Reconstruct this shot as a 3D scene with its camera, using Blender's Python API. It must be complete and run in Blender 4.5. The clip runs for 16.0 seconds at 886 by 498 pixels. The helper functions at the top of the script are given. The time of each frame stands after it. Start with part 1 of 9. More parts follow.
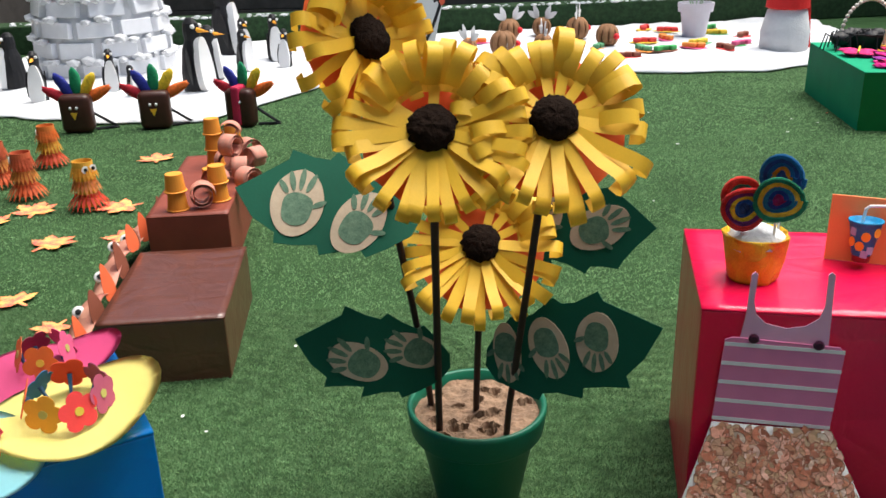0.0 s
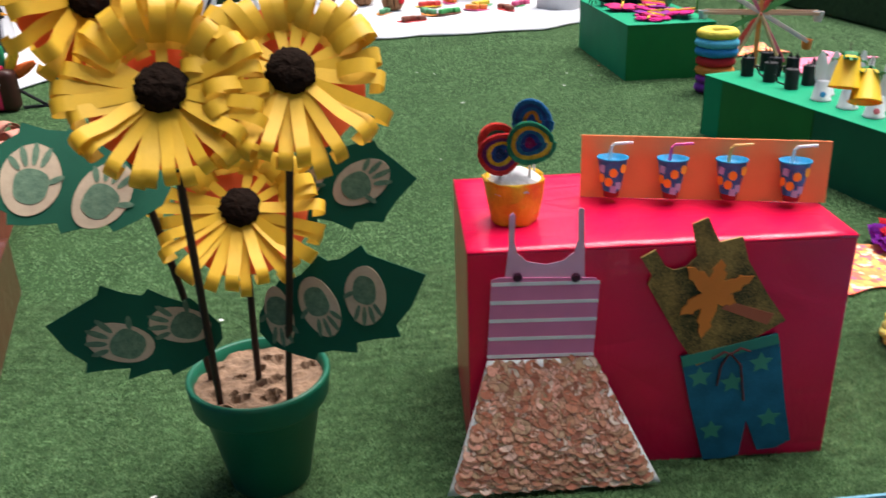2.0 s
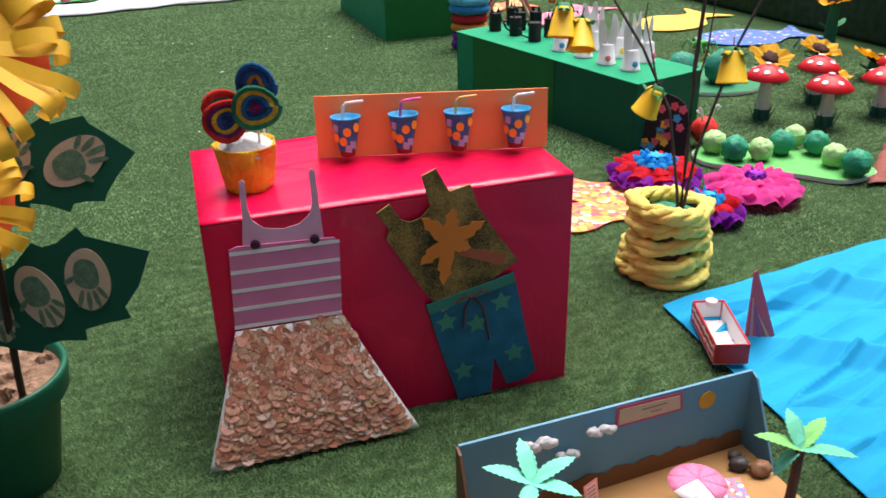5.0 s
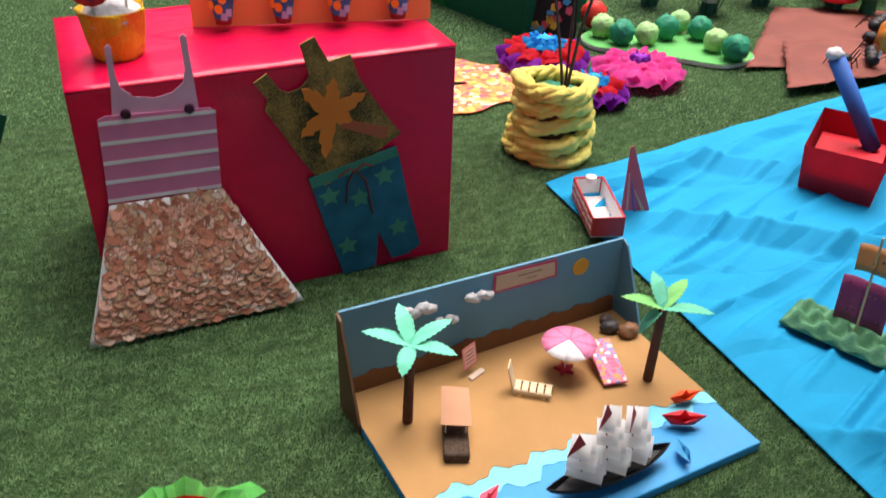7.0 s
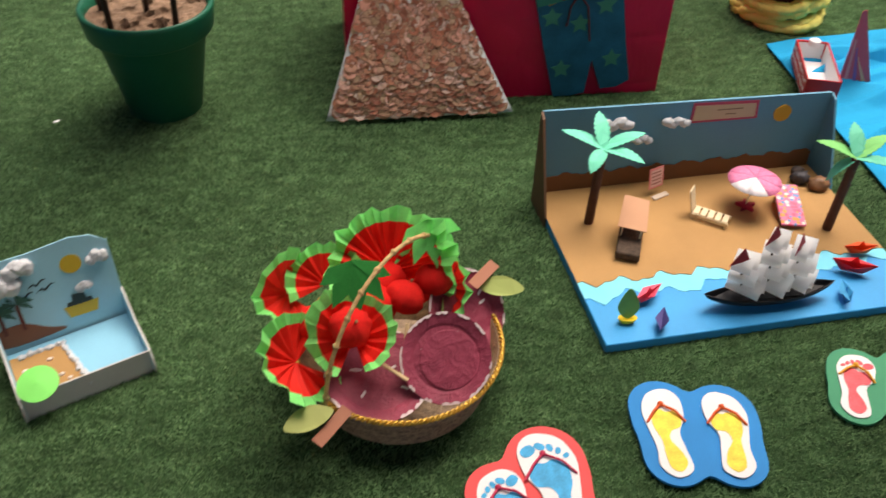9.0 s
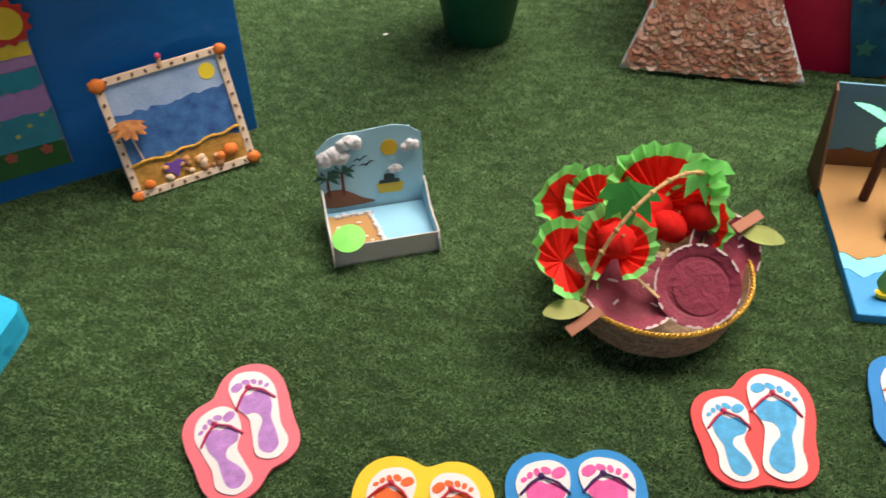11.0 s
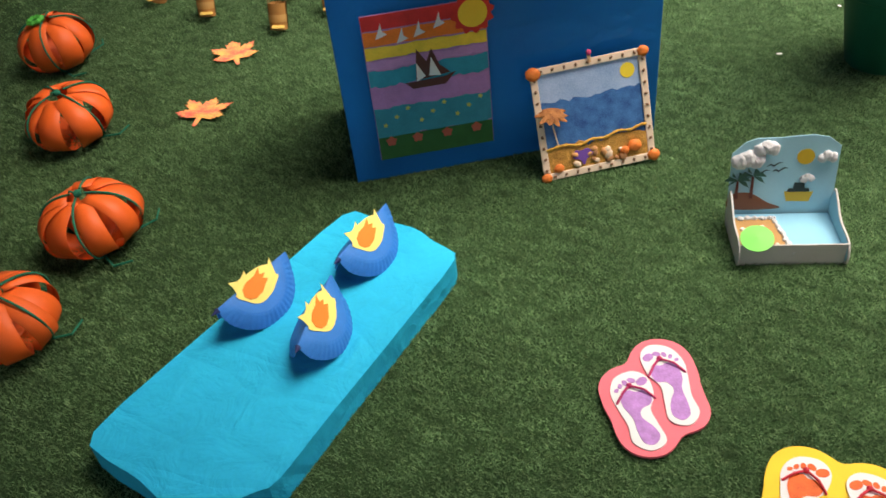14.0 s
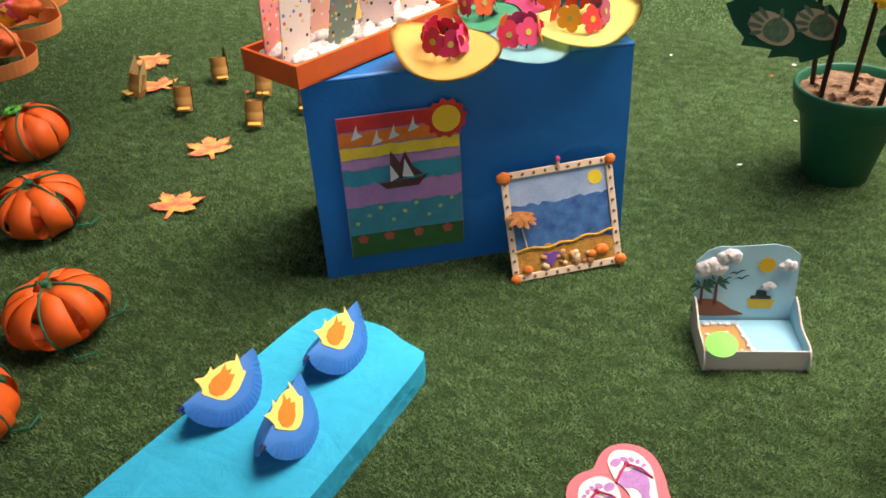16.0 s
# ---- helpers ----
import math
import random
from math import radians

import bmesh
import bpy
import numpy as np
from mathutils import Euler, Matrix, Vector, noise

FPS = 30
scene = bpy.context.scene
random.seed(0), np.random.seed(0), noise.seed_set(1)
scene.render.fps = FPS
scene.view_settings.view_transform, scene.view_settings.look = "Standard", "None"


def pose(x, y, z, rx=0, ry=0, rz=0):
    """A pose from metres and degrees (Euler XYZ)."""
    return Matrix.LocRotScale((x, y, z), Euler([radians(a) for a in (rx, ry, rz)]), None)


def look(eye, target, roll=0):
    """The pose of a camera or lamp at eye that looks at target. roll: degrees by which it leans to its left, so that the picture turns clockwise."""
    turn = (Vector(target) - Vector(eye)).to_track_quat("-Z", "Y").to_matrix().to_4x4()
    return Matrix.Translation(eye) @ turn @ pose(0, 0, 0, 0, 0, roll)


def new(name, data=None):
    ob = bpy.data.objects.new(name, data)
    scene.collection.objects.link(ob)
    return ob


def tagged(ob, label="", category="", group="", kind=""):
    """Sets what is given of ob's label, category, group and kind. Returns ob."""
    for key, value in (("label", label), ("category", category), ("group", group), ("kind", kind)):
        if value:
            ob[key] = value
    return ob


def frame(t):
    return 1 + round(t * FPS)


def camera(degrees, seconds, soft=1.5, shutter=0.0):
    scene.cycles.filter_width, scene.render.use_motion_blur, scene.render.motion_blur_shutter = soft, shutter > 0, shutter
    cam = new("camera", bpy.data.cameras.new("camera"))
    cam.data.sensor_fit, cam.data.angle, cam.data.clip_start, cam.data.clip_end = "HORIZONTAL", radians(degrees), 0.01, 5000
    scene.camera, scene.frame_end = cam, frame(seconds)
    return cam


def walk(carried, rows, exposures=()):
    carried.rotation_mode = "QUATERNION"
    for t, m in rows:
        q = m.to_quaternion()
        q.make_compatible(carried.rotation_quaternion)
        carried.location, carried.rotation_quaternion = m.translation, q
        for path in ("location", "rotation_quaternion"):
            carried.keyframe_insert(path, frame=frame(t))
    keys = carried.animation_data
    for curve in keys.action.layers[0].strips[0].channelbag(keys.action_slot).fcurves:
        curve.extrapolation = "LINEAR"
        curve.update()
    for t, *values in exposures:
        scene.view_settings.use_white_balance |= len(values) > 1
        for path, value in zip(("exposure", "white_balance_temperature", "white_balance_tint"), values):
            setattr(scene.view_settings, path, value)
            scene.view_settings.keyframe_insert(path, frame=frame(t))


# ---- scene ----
cam = camera(54.2, 16.0, 1.5, 0.4)
PATH = [
    (0, (0.059, 0.025, 1.507), (-0.068, 1.885, 0.78), -1.6),
    (0.5, (0.066, 0.021, 1.513), (-0.01, 1.888, 0.801), -1.7),
    (1, (0.09, 0.014, 1.513), (0.106, 1.88, 0.793), -1.9),
    (1.5, (0.132, 0.008, 1.49), (0.274, 1.856, 0.738), -2.0),
    (2, (0.176, 0.018, 1.469), (0.465, 1.829, 0.671), -1.8),
    (2.5, (0.214, 0.014, 1.458), (0.634, 1.78, 0.619), -1.5),
    (3, (0.247, 0.008, 1.458), (0.757, 1.739, 0.596), -1.5),
    (3.2, (0.255, 0.001, 1.455), (0.791, 1.725, 0.593), -1.5),
    (5.3, (0.32, -0.041, 1.459), (1.085, 1.578, 0.568), -0.7),
    (5.5, (0.322, -0.04, 1.455), (1.126, 1.555, 0.555), -0.1),
    (6, (0.345, -0.059, 1.446), (1.214, 1.48, 0.509), 0.5),
    (6.5, (0.348, -0.079, 1.43), (1.244, 1.404, 0.433), 1.3),
    (7, (0.343, -0.097, 1.409), (1.206, 1.344, 0.324), 1.9),
    (7.5, (0.323, -0.138, 1.39), (1.103, 1.285, 0.22), 2.1),
    (8, (0.295, -0.201, 1.378), (0.962, 1.228, 0.148), 2.1),
    (8.5, (0.261, -0.291, 1.374), (0.799, 1.158, 0.104), 2.1),
    (9, (0.232, -0.375, 1.366), (0.627, 1.091, 0.064), 2.0),
    (9.5, (0.205, -0.442, 1.366), (0.448, 1.03, 0.035), 1.6),
    (9.7, (0.19, -0.468, 1.363), (0.375, 1.007, 0.025), 1.5),
    (11.8, (0.095, -0.678, 1.44), (-0.249, 0.751, 0.083), -3.1),
    (12, (0.073, -0.698, 1.44), (-0.319, 0.724, 0.089), -3.6),
    (12.5, (0.01, -0.744, 1.444), (-0.484, 0.659, 0.108), -4.5),
    (13, (-0.054, -0.788, 1.454), (-0.645, 0.59, 0.131), -5.7),
    (13.5, (-0.122, -0.84, 1.46), (-0.785, 0.523, 0.155), -6.5),
    (14, (-0.171, -0.868, 1.445), (-0.885, 0.497, 0.169), -6.8),
    (14.5, (-0.198, -0.883, 1.444), (-0.938, 0.506, 0.211), -6.3),
    (15, (-0.203, -0.886, 1.459), (-0.942, 0.549, 0.277), -5.4),
    (15.5, (-0.197, -0.882, 1.461), (-0.912, 0.603, 0.327), -4.3),
    (16, (-0.177, -0.877, 1.467), (-0.858, 0.643, 0.359), -3.4),
]
walk(cam, [(t, look(eye, target, roll)) for t, eye, target, roll in PATH], [(0, 0.95, 6450, 8), (1.5, 0.95, 6450, 11), (2.5, 0.95, 6480, 15), (5.5, 0.92, 6700, 20), (7, 0.81, 6850, 18), (8.5, 0.66, 6950, 14), (9.5, 0.72, 7300, 16), (12, 0.92, 7400, 18), (13, 0.96, 7250, 16), (14.5, 1.0, 7400, 14), (16, 1.12, 7900, 20)])

# ---- light ----
world = bpy.data.worlds.new("sky")
scene.world = world
world.use_nodes = True
_n = world.node_tree.nodes
_sky = _n.new("ShaderNodeTexSky")
_sky.sky_type = 'NISHITA'
_sky.sun_disc = False
_sky.sun_elevation = radians(58)
_sky.sun_rotation = radians(50)
_sky.air_density, _sky.dust_density = 1.0, 4.0
world.node_tree.links.new(_sky.outputs[0], _n["Background"].inputs[0])
_n["Background"].inputs[1].default_value = 0.10
sun = new("sun", bpy.data.lights.new("sun", 'SUN'))
sun.data.energy, sun.data.angle, sun.data.color = 3.3, radians(46), (1.0, 0.96, 0.90)
sun.matrix_world = look((1.5, 1.0, 6), (0, 0, 0))


# ---- materials ----
def mat(name, col, rough=0.6, var=0.18, scale=25.0, bump=0.15, bscale=250.0, wrinkle=0.0, wscale=7.0,
        metal=0.0, coat=0.0, col2=None, spec=0.3, rnd=0.0, thin=0.0, crease=0.0, cscale=5.0):
    """Colour varied at two scales, fine grain and, for films and tissue, wrinkles in relief."""
    m = bpy.data.materials.new(name)
    m.use_nodes = True
    nt = m.node_tree
    N, L = nt.nodes, nt.links
    b = N["Principled BSDF"]
    tc = N.new("ShaderNodeTexCoord")
    n1 = N.new("ShaderNodeTexNoise")
    n1.inputs["Scale"].default_value, n1.inputs["Detail"].default_value = scale, 5
    L.new(tc.outputs["Object"], n1.inputs["Vector"])
    n2 = N.new("ShaderNodeTexNoise")
    n2.inputs["Scale"].default_value, n2.inputs["Detail"].default_value = bscale, 3
    L.new(tc.outputs["Object"], n2.inputs["Vector"])
    ramp = N.new("ShaderNodeValToRGB")
    ramp.color_ramp.elements[0].position, ramp.color_ramp.elements[1].position = 0.3, 0.7
    c2 = col2 or tuple(min(1, c * (1 + var)) for c in col)
    ramp.color_ramp.elements[0].color = (*[c * (1 - var) for c in col], 1)
    ramp.color_ramp.elements[1].color = (*c2, 1)
    mixf = N.new("ShaderNodeMix")
    mixf.inputs[0].default_value = 0.35
    L.new(n1.outputs["Fac"], mixf.inputs[2])
    L.new(n2.outputs["Fac"], mixf.inputs[3])
    L.new(mixf.outputs[0], ramp.inputs[0])
    last = ramp.outputs[0]
    if rnd:
        oi = N.new("ShaderNodeObjectInfo")
        hsv = N.new("ShaderNodeHueSaturation")
        mr = N.new("ShaderNodeMapRange")
        mr.inputs[3].default_value, mr.inputs[4].default_value = 1 - rnd, 1 + rnd
        L.new(oi.outputs["Random"], mr.inputs[0])
        L.new(mr.outputs[0], hsv.inputs["Value"])
        L.new(last, hsv.inputs["Color"])
        last = hsv.outputs[0]
    L.new(last, b.inputs["Base Color"])
    b.inputs["Roughness"].default_value, b.inputs["Metallic"].default_value = rough, metal
    b.inputs["Coat Weight"].default_value, b.inputs["Specular IOR Level"].default_value = coat, spec
    bp = N.new("ShaderNodeBump")
    bp.inputs["Strength"].default_value, bp.inputs["Distance"].default_value = bump, 0.004
    L.new(n2.outputs["Fac"], bp.inputs["Height"])
    if wrinkle:
        n3 = N.new("ShaderNodeTexNoise")
        n3.inputs["Scale"].default_value, n3.inputs["Detail"].default_value = wscale, 4
        n3.inputs["Distortion"].default_value = 1.2
        L.new(tc.outputs["Object"], n3.inputs["Vector"])
        b2 = N.new("ShaderNodeBump")
        b2.inputs["Strength"].default_value, b2.inputs["Distance"].default_value = wrinkle, 0.02
        L.new(n3.outputs["Fac"], b2.inputs["Height"])
        L.new(bp.outputs[0], b2.inputs["Normal"])
        L.new(b2.outputs[0], b.inputs["Normal"])
    else:
        L.new(bp.outputs[0], b.inputs["Normal"])
    if crease:
        # sharp fold lines, as in sheets that lay folded
        vo = N.new("ShaderNodeTexVoronoi")
        vo.feature = 'DISTANCE_TO_EDGE'
        vo.inputs["Scale"].default_value = cscale
        wv = N.new("ShaderNodeVectorMath")
        wv.operation = 'MULTIPLY_ADD'
        wn = N.new("ShaderNodeTexNoise")
        wn.inputs["Scale"].default_value = cscale * 0.7
        L.new(tc.outputs["Object"], wn.inputs["Vector"])
        L.new(wn.outputs["Color"], wv.inputs[0])
        wv.inputs[1].default_value = (0.5 / cscale, 0.5 / cscale, 0.0)
        L.new(tc.outputs["Object"], wv.inputs[2])
        mp = N.new("ShaderNodeMapping")
        mp.inputs["Rotation"].default_value, mp.inputs["Scale"].default_value = (0, 0, 0.65), (0.45, 1.5, 1.0)
        L.new(wv.outputs[0], mp.inputs[0])
        L.new(mp.outputs[0], vo.inputs["Vector"])
        cr = N.new("ShaderNodeMapRange")
        cr.inputs[2].default_value = 0.09
        L.new(vo.outputs["Distance"], cr.inputs[0])
        b3 = N.new("ShaderNodeBump")
        b3.inputs["Strength"].default_value, b3.inputs["Distance"].default_value = crease, 0.04 / cscale
        L.new(cr.outputs[0], b3.inputs["Height"])
        L.new(b.inputs["Normal"].links[0].from_socket, b3.inputs["Normal"])
        L.new(b3.outputs[0], b.inputs["Normal"])
    if thin:
        # light that shines through thin paper
        tr = N.new("ShaderNodeBsdfTranslucent")
        L.new(last, tr.inputs["Color"])
        ms = N.new("ShaderNodeMixShader")
        ms.inputs[0].default_value = thin
        L.new(b.outputs[0], ms.inputs[1])
        L.new(tr.outputs[0], ms.inputs[2])
        L.new(ms.outputs[0], N["Material Output"].inputs[0])
    return m


_cards = {}


def card(col, rough=0.65, rnd=0.0):
    """Coloured craft card or foam sheet; one material per colour."""
    key = (tuple(round(c, 3) for c in col), rough, rnd)
    if key not in _cards:
        _cards[key] = mat("craft_card", col, rough, var=0.08, scale=14, bump=0.06, bscale=400, rnd=rnd)
    return _cards[key]


def confetti(name, base, spots, scale=40.0, size=0.45, rough=0.6):
    """A sheet with many small patches of several colours stuck on it."""
    m = bpy.data.materials.new(name)
    m.use_nodes = True
    nt = m.node_tree
    N, L = nt.nodes, nt.links
    b = N["Principled BSDF"]
    tc = N.new("ShaderNodeTexCoord")
    v = N.new("ShaderNodeTexVoronoi")
    v.inputs["Scale"].default_value = scale
    L.new(tc.outputs["Object"], v.inputs["Vector"])
    sep = N.new("ShaderNodeSeparateColor")
    L.new(v.outputs["Color"], sep.inputs[0])
    ramp = N.new("ShaderNodeValToRGB")
    ramp.color_ramp.interpolation = 'CONSTANT'
    e = ramp.color_ramp.elements
    e[0].color = (*spots[0], 1)
    e[1].position, e[1].color = 1 / len(spots), (*spots[1 % len(spots)], 1)
    for i in range(2, len(spots)):
        e.new(i / len(spots)).color = (*spots[i], 1)
    L.new(sep.outputs[0], ramp.inputs[0])
    gt = N.new("ShaderNodeMath")
    gt.operation = 'LESS_THAN'
    gt.inputs[1].default_value = size
    L.new(v.outputs["Distance"], gt.inputs[0])
    mx = N.new("ShaderNodeMix")
    mx.data_type = 'RGBA'
    L.new(gt.outputs[0], mx.inputs[0])
    mx.inputs[6].default_value = (*base, 1)
    L.new(ramp.outputs[0], mx.inputs[7])
    L.new(mx.outputs[2], b.inputs["Base Color"])
    b.inputs["Roughness"].default_value = rough
    bp = N.new("ShaderNodeBump")
    bp.inputs["Strength"].default_value, bp.inputs["Distance"].default_value = 0.4, 0.003
    L.new(gt.outputs[0], bp.inputs["Height"])
    L.new(bp.outputs[0], b.inputs["Normal"])
    return m


TURF = mat("turf_backing", (0.026, 0.064, 0.022), 0.95, var=0.3, scale=3.0, bump=0.9, bscale=300, col2=(0.042, 0.095, 0.034), spec=0.1)
MAGENTA = mat("magenta_film", (0.70, 0.003, 0.055), 0.30, coat=0.12, var=0.08, scale=4, bump=0.03, wrinkle=0.35, wscale=5, crease=0.10, cscale=5, spec=0.32)
BLUE_FILM = mat("blue_film", (0.001, 0.150, 0.47), 0.30, var=0.08, scale=4, bump=0.03, wrinkle=0.3, wscale=6, crease=0.14, cscale=4, spec=0.28)
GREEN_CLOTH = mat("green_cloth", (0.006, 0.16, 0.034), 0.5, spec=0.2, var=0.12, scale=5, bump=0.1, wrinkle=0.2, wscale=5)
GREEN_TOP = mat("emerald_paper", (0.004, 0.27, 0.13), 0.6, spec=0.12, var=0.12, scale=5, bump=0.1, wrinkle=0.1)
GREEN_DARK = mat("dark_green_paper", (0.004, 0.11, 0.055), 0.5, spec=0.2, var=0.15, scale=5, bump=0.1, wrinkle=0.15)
BROWN_FILM = mat("brown_film", (0.095, 0.029, 0.017), 0.28, var=0.2, scale=8, bump=0.05, wrinkle=0.3, wscale=7, spec=0.7, crease=0.15, cscale=9)
BRICK_PAPER = mat("red_brown_paper", (0.20, 0.046, 0.028), 0.5, var=0.15, scale=8, bump=0.05, wrinkle=0.15)
POT_GREEN = mat("green_plastic", (0.005, 0.105, 0.056), 0.42, var=0.12, scale=9, bump=0.08, bscale=90)
SOIL = mat("sandy_soil", (0.22, 0.14, 0.09), 0.95, var=0.5, scale=26, bump=0.9, bscale=140)
SNOW = mat("cotton_snow", (0.58, 0.59, 0.61), 0.9, var=0.05, scale=10, bump=0.9, bscale=70, wrinkle=0.6, wscale=10)
WHITE_CARD = mat("white_card", (0.70, 0.70, 0.70), 0.6, var=0.04, scale=12, bump=0.08)
BLACK_CARD = mat("black_card", (0.012, 0.012, 0.014), 0.55, var=0.3, scale=20, bump=0.15)
YELLOW_PAPER = mat("yellow_paper", (0.72, 0.44, 0.032), 0.5, var=0.07, scale=25, bump=0.05, rnd=0.07, thin=0.16, spec=0.3)
ORANGE_CARD = mat("orange_card", (0.98, 0.32, 0.11), 0.6, var=0.06, scale=10, bump=0.05)
BLUE_CLOTH = mat("turquoise_cloth", (0.001, 0.28, 0.52), 0.75, var=0.10, scale=3, bump=0.08, wrinkle=0.2, wscale=6, crease=0.5, cscale=2.6, spec=0.12)
CYAN_PAPER = mat("cyan_crepe_paper", (0.001, 0.44, 0.70), 0.65, spec=0.12, var=0.10, scale=7, bump=0.08, bscale=120, wrinkle=0.5, wscale=10, crease=0.22, cscale=4.5)
YELLOW_TISSUE = mat("yellow_tissue", (0.90, 0.78, 0.20), 0.75, var=0.10, scale=18, bump=0.15, wrinkle=0.5, wscale=40, thin=0.15, spec=0.15)
WALL_WOOD = mat("grey_boards", (0.075, 0.064, 0.06), 0.8, var=0.35, scale=6, bump=0.5, bscale=60)
HEDGE_TURF = mat("dark_turf", (0.020, 0.05, 0.018), 0.9, var=0.5, scale=20, bump=1.0, bscale=220)
LEAF_CARD = mat("dark_green_card", (0.003, 0.075, 0.042), 0.7, var=0.12, scale=10, bump=0.06, spec=0.2)
PRINT_CARD = mat("beige_print_card", (0.44, 0.35, 0.25), 0.7, var=0.12, scale=30, bump=0.08)
PRINT_PAINT = mat("green_paint", (0.055, 0.14, 0.085), 0.55, var=0.3, scale=60, bump=0.2, col2=(0.13, 0.22, 0.14))
STEM_BROWN = mat("dark_brown_stick", (0.030, 0.014, 0.010), 0.6, var=0.25, scale=30, bump=0.2)
# for unseen walls, pale so that they throw light on the box fronts
PALE_WALL = mat("pale_plaster", (0.62, 0.60, 0.56), 0.85, var=0.08, scale=2, bump=0.2)
KRAFT = mat("brown_kraft_card", (0.36, 0.19, 0.085), 0.75, var=0.12, scale=9, bump=0.08)


# ---- mesh helpers ----
def I():
    return Matrix.Identity(4)


def part(name, bm, material, parent=None, label="", m=None, smooth=False):
    me = bpy.data.meshes.new(name)
    bm.normal_update()
    bm.to_mesh(me)
    bm.free()
    for mm in (material if isinstance(material, (list, tuple)) else [material]):
        me.materials.append(mm)
    if smooth:
        for p in me.polygons:
            p.use_smooth = True
    ob = new(name, me)
    ob.parent = parent
    if m is not None:
        ob.matrix_basis = m
    if label:
        ob["label"] = label
    return ob


def again(ob, m, parent=None):
    """One more of a part, on the same mesh."""
    o = new(ob.name.split(".")[0], ob.data)
    o.parent = parent or ob.parent
    o.matrix_basis = m
    return o


def thing(name, m, label, category, group="", kind=""):
    e = new(name)
    e.empty_display_size = 0.02
    e.matrix_basis = m
    return tagged(e, label, category, group, kind)


def B():
    return bmesh.new()


def box(bm, sx, sy, sz, m=None, bevel=0.0, seg=2, mi=0):
    """A box that stands on its origin, centred in x and y."""
    r = bmesh.ops.create_cube(bm, size=1.0, matrix=(m or I()) @ Matrix.Translation((0, 0, sz / 2)) @ Matrix.Diagonal((sx, sy, sz, 1)))
    vs = r["verts"]
    if bevel:
        es = list({e for v in vs for e in v.link_edges})
        fs = bmesh.ops.bevel(bm, geom=es, offset=bevel, segments=seg, affect='EDGES', profile=0.5)
        for f in fs["faces"]:
            f.material_index = mi
    for f in {f for v in vs if v.is_valid for f in v.link_faces}:
        f.material_index = mi
    return bm


def lathe(bm, prof, seg=32, m=None, wob=None, mi=0):
    """Turns (r, z) rows round z; wob(angle, i) scales the radius."""
    m = m or I()
    rings = []
    for i, (r, z) in enumerate(prof):
        if r < 1e-6:
            rings.append([bm.verts.new(m @ Vector((0, 0, z)))])
            continue
        ring = []
        for k in range(seg):
            a = 2 * math.pi * k / seg
            rr = r * (wob(a, i) if wob else 1)
            ring.append(bm.verts.new(m @ Vector((rr * math.cos(a), rr * math.sin(a), z))))
        rings.append(ring)
    for a, b in zip(rings, rings[1:]):
        for k in range(seg):
            q = [a[k % len(a)], a[(k + 1) % len(a)], b[(k + 1) % len(b)], b[k % len(b)]]
            q = list(dict.fromkeys(q))
            if len(q) > 2:
                bm.faces.new(q).material_index = mi
    return bm


def prism(bm, pts, h, m=None, mi=0, bend=None):
    """A flat shape cut from card of thickness h, in the x-y plane from z=0 up; bend(x, y) lifts it."""
    m = m or I()
    f = bend or (lambda x, y: 0.0)
    lo = [bm.verts.new(m @ Vector((x, y, f(x, y)))) for x, y in pts]
    hi = [bm.verts.new(m @ Vector((x, y, f(x, y) + h))) for x, y in pts]
    n = len(pts)
    faces = [bm.faces.new(hi), bm.faces.new(lo[::-1])]
    for i in range(n):
        faces.append(bm.faces.new((lo[i], lo[(i + 1) % n], hi[(i + 1) % n], hi[i])))
    area = sum(pts[i][0] * pts[(i + 1) % n][1] - pts[(i + 1) % n][0] * pts[i][1] for i in range(n))
    for fc in faces:
        fc.material_index = mi
        if area < 0:
            fc.normal_flip()
    return bm


def tube(bm, pts, r, seg=8, mi=0, cap=True):
    """A round rod along points; r is one radius or one per point."""
    pts = [Vector(p) for p in pts]
    rs = r if isinstance(r, (list, tuple)) else [r] * len(pts)
    rings = []
    ref = Vector((0, 0, 1))
    for i, p in enumerate(pts):
        d = (pts[min(i + 1, len(pts) - 1)] - pts[max(i - 1, 0)]).normalized()
        u = d.cross(ref)
        if u.length < 1e-3:
            u = d.cross(Vector((1, 0, 0)))
        u.normalize()
        v = d.cross(u).normalized()
        rings.append([bm.verts.new(p + rs[i] * (math.cos(2 * math.pi * k / seg) * u + math.sin(2 * math.pi * k / seg) * v)) for k in range(seg)])
    for a, b in zip(rings, rings[1:]):
        for k in range(seg):
            bm.faces.new((a[k], b[k], b[(k + 1) % seg], a[(k + 1) % seg])).material_index = mi
    if cap:
        bm.faces.new(rings[0]).material_index = mi
        bm.faces.new(rings[-1][::-1]).material_index = mi
    return bm


def ball(bm, r, m=None, seg=16, rough=0.0, freq=6.0, seed=0.0, mi=0):
    res = bmesh.ops.create_uvsphere(bm, u_segments=seg, v_segments=max(6, seg * 2 // 3), radius=1.0)
    m = m or I()
    rr = r if isinstance(r, (list, tuple)) else (r, r, r)
    for v in res["verts"]:
        k = 1 + rough * noise.noise(v.co * freq + Vector((seed, seed * 1.7, -seed)))
        v.co = m @ Vector((v.co.x * rr[0] * k, v.co.y * rr[1] * k, v.co.z * rr[2] * k))
    for f in {f for v in res["verts"] for f in v.link_faces}:
        f.material_index = mi
        f.smooth = True
    return bm


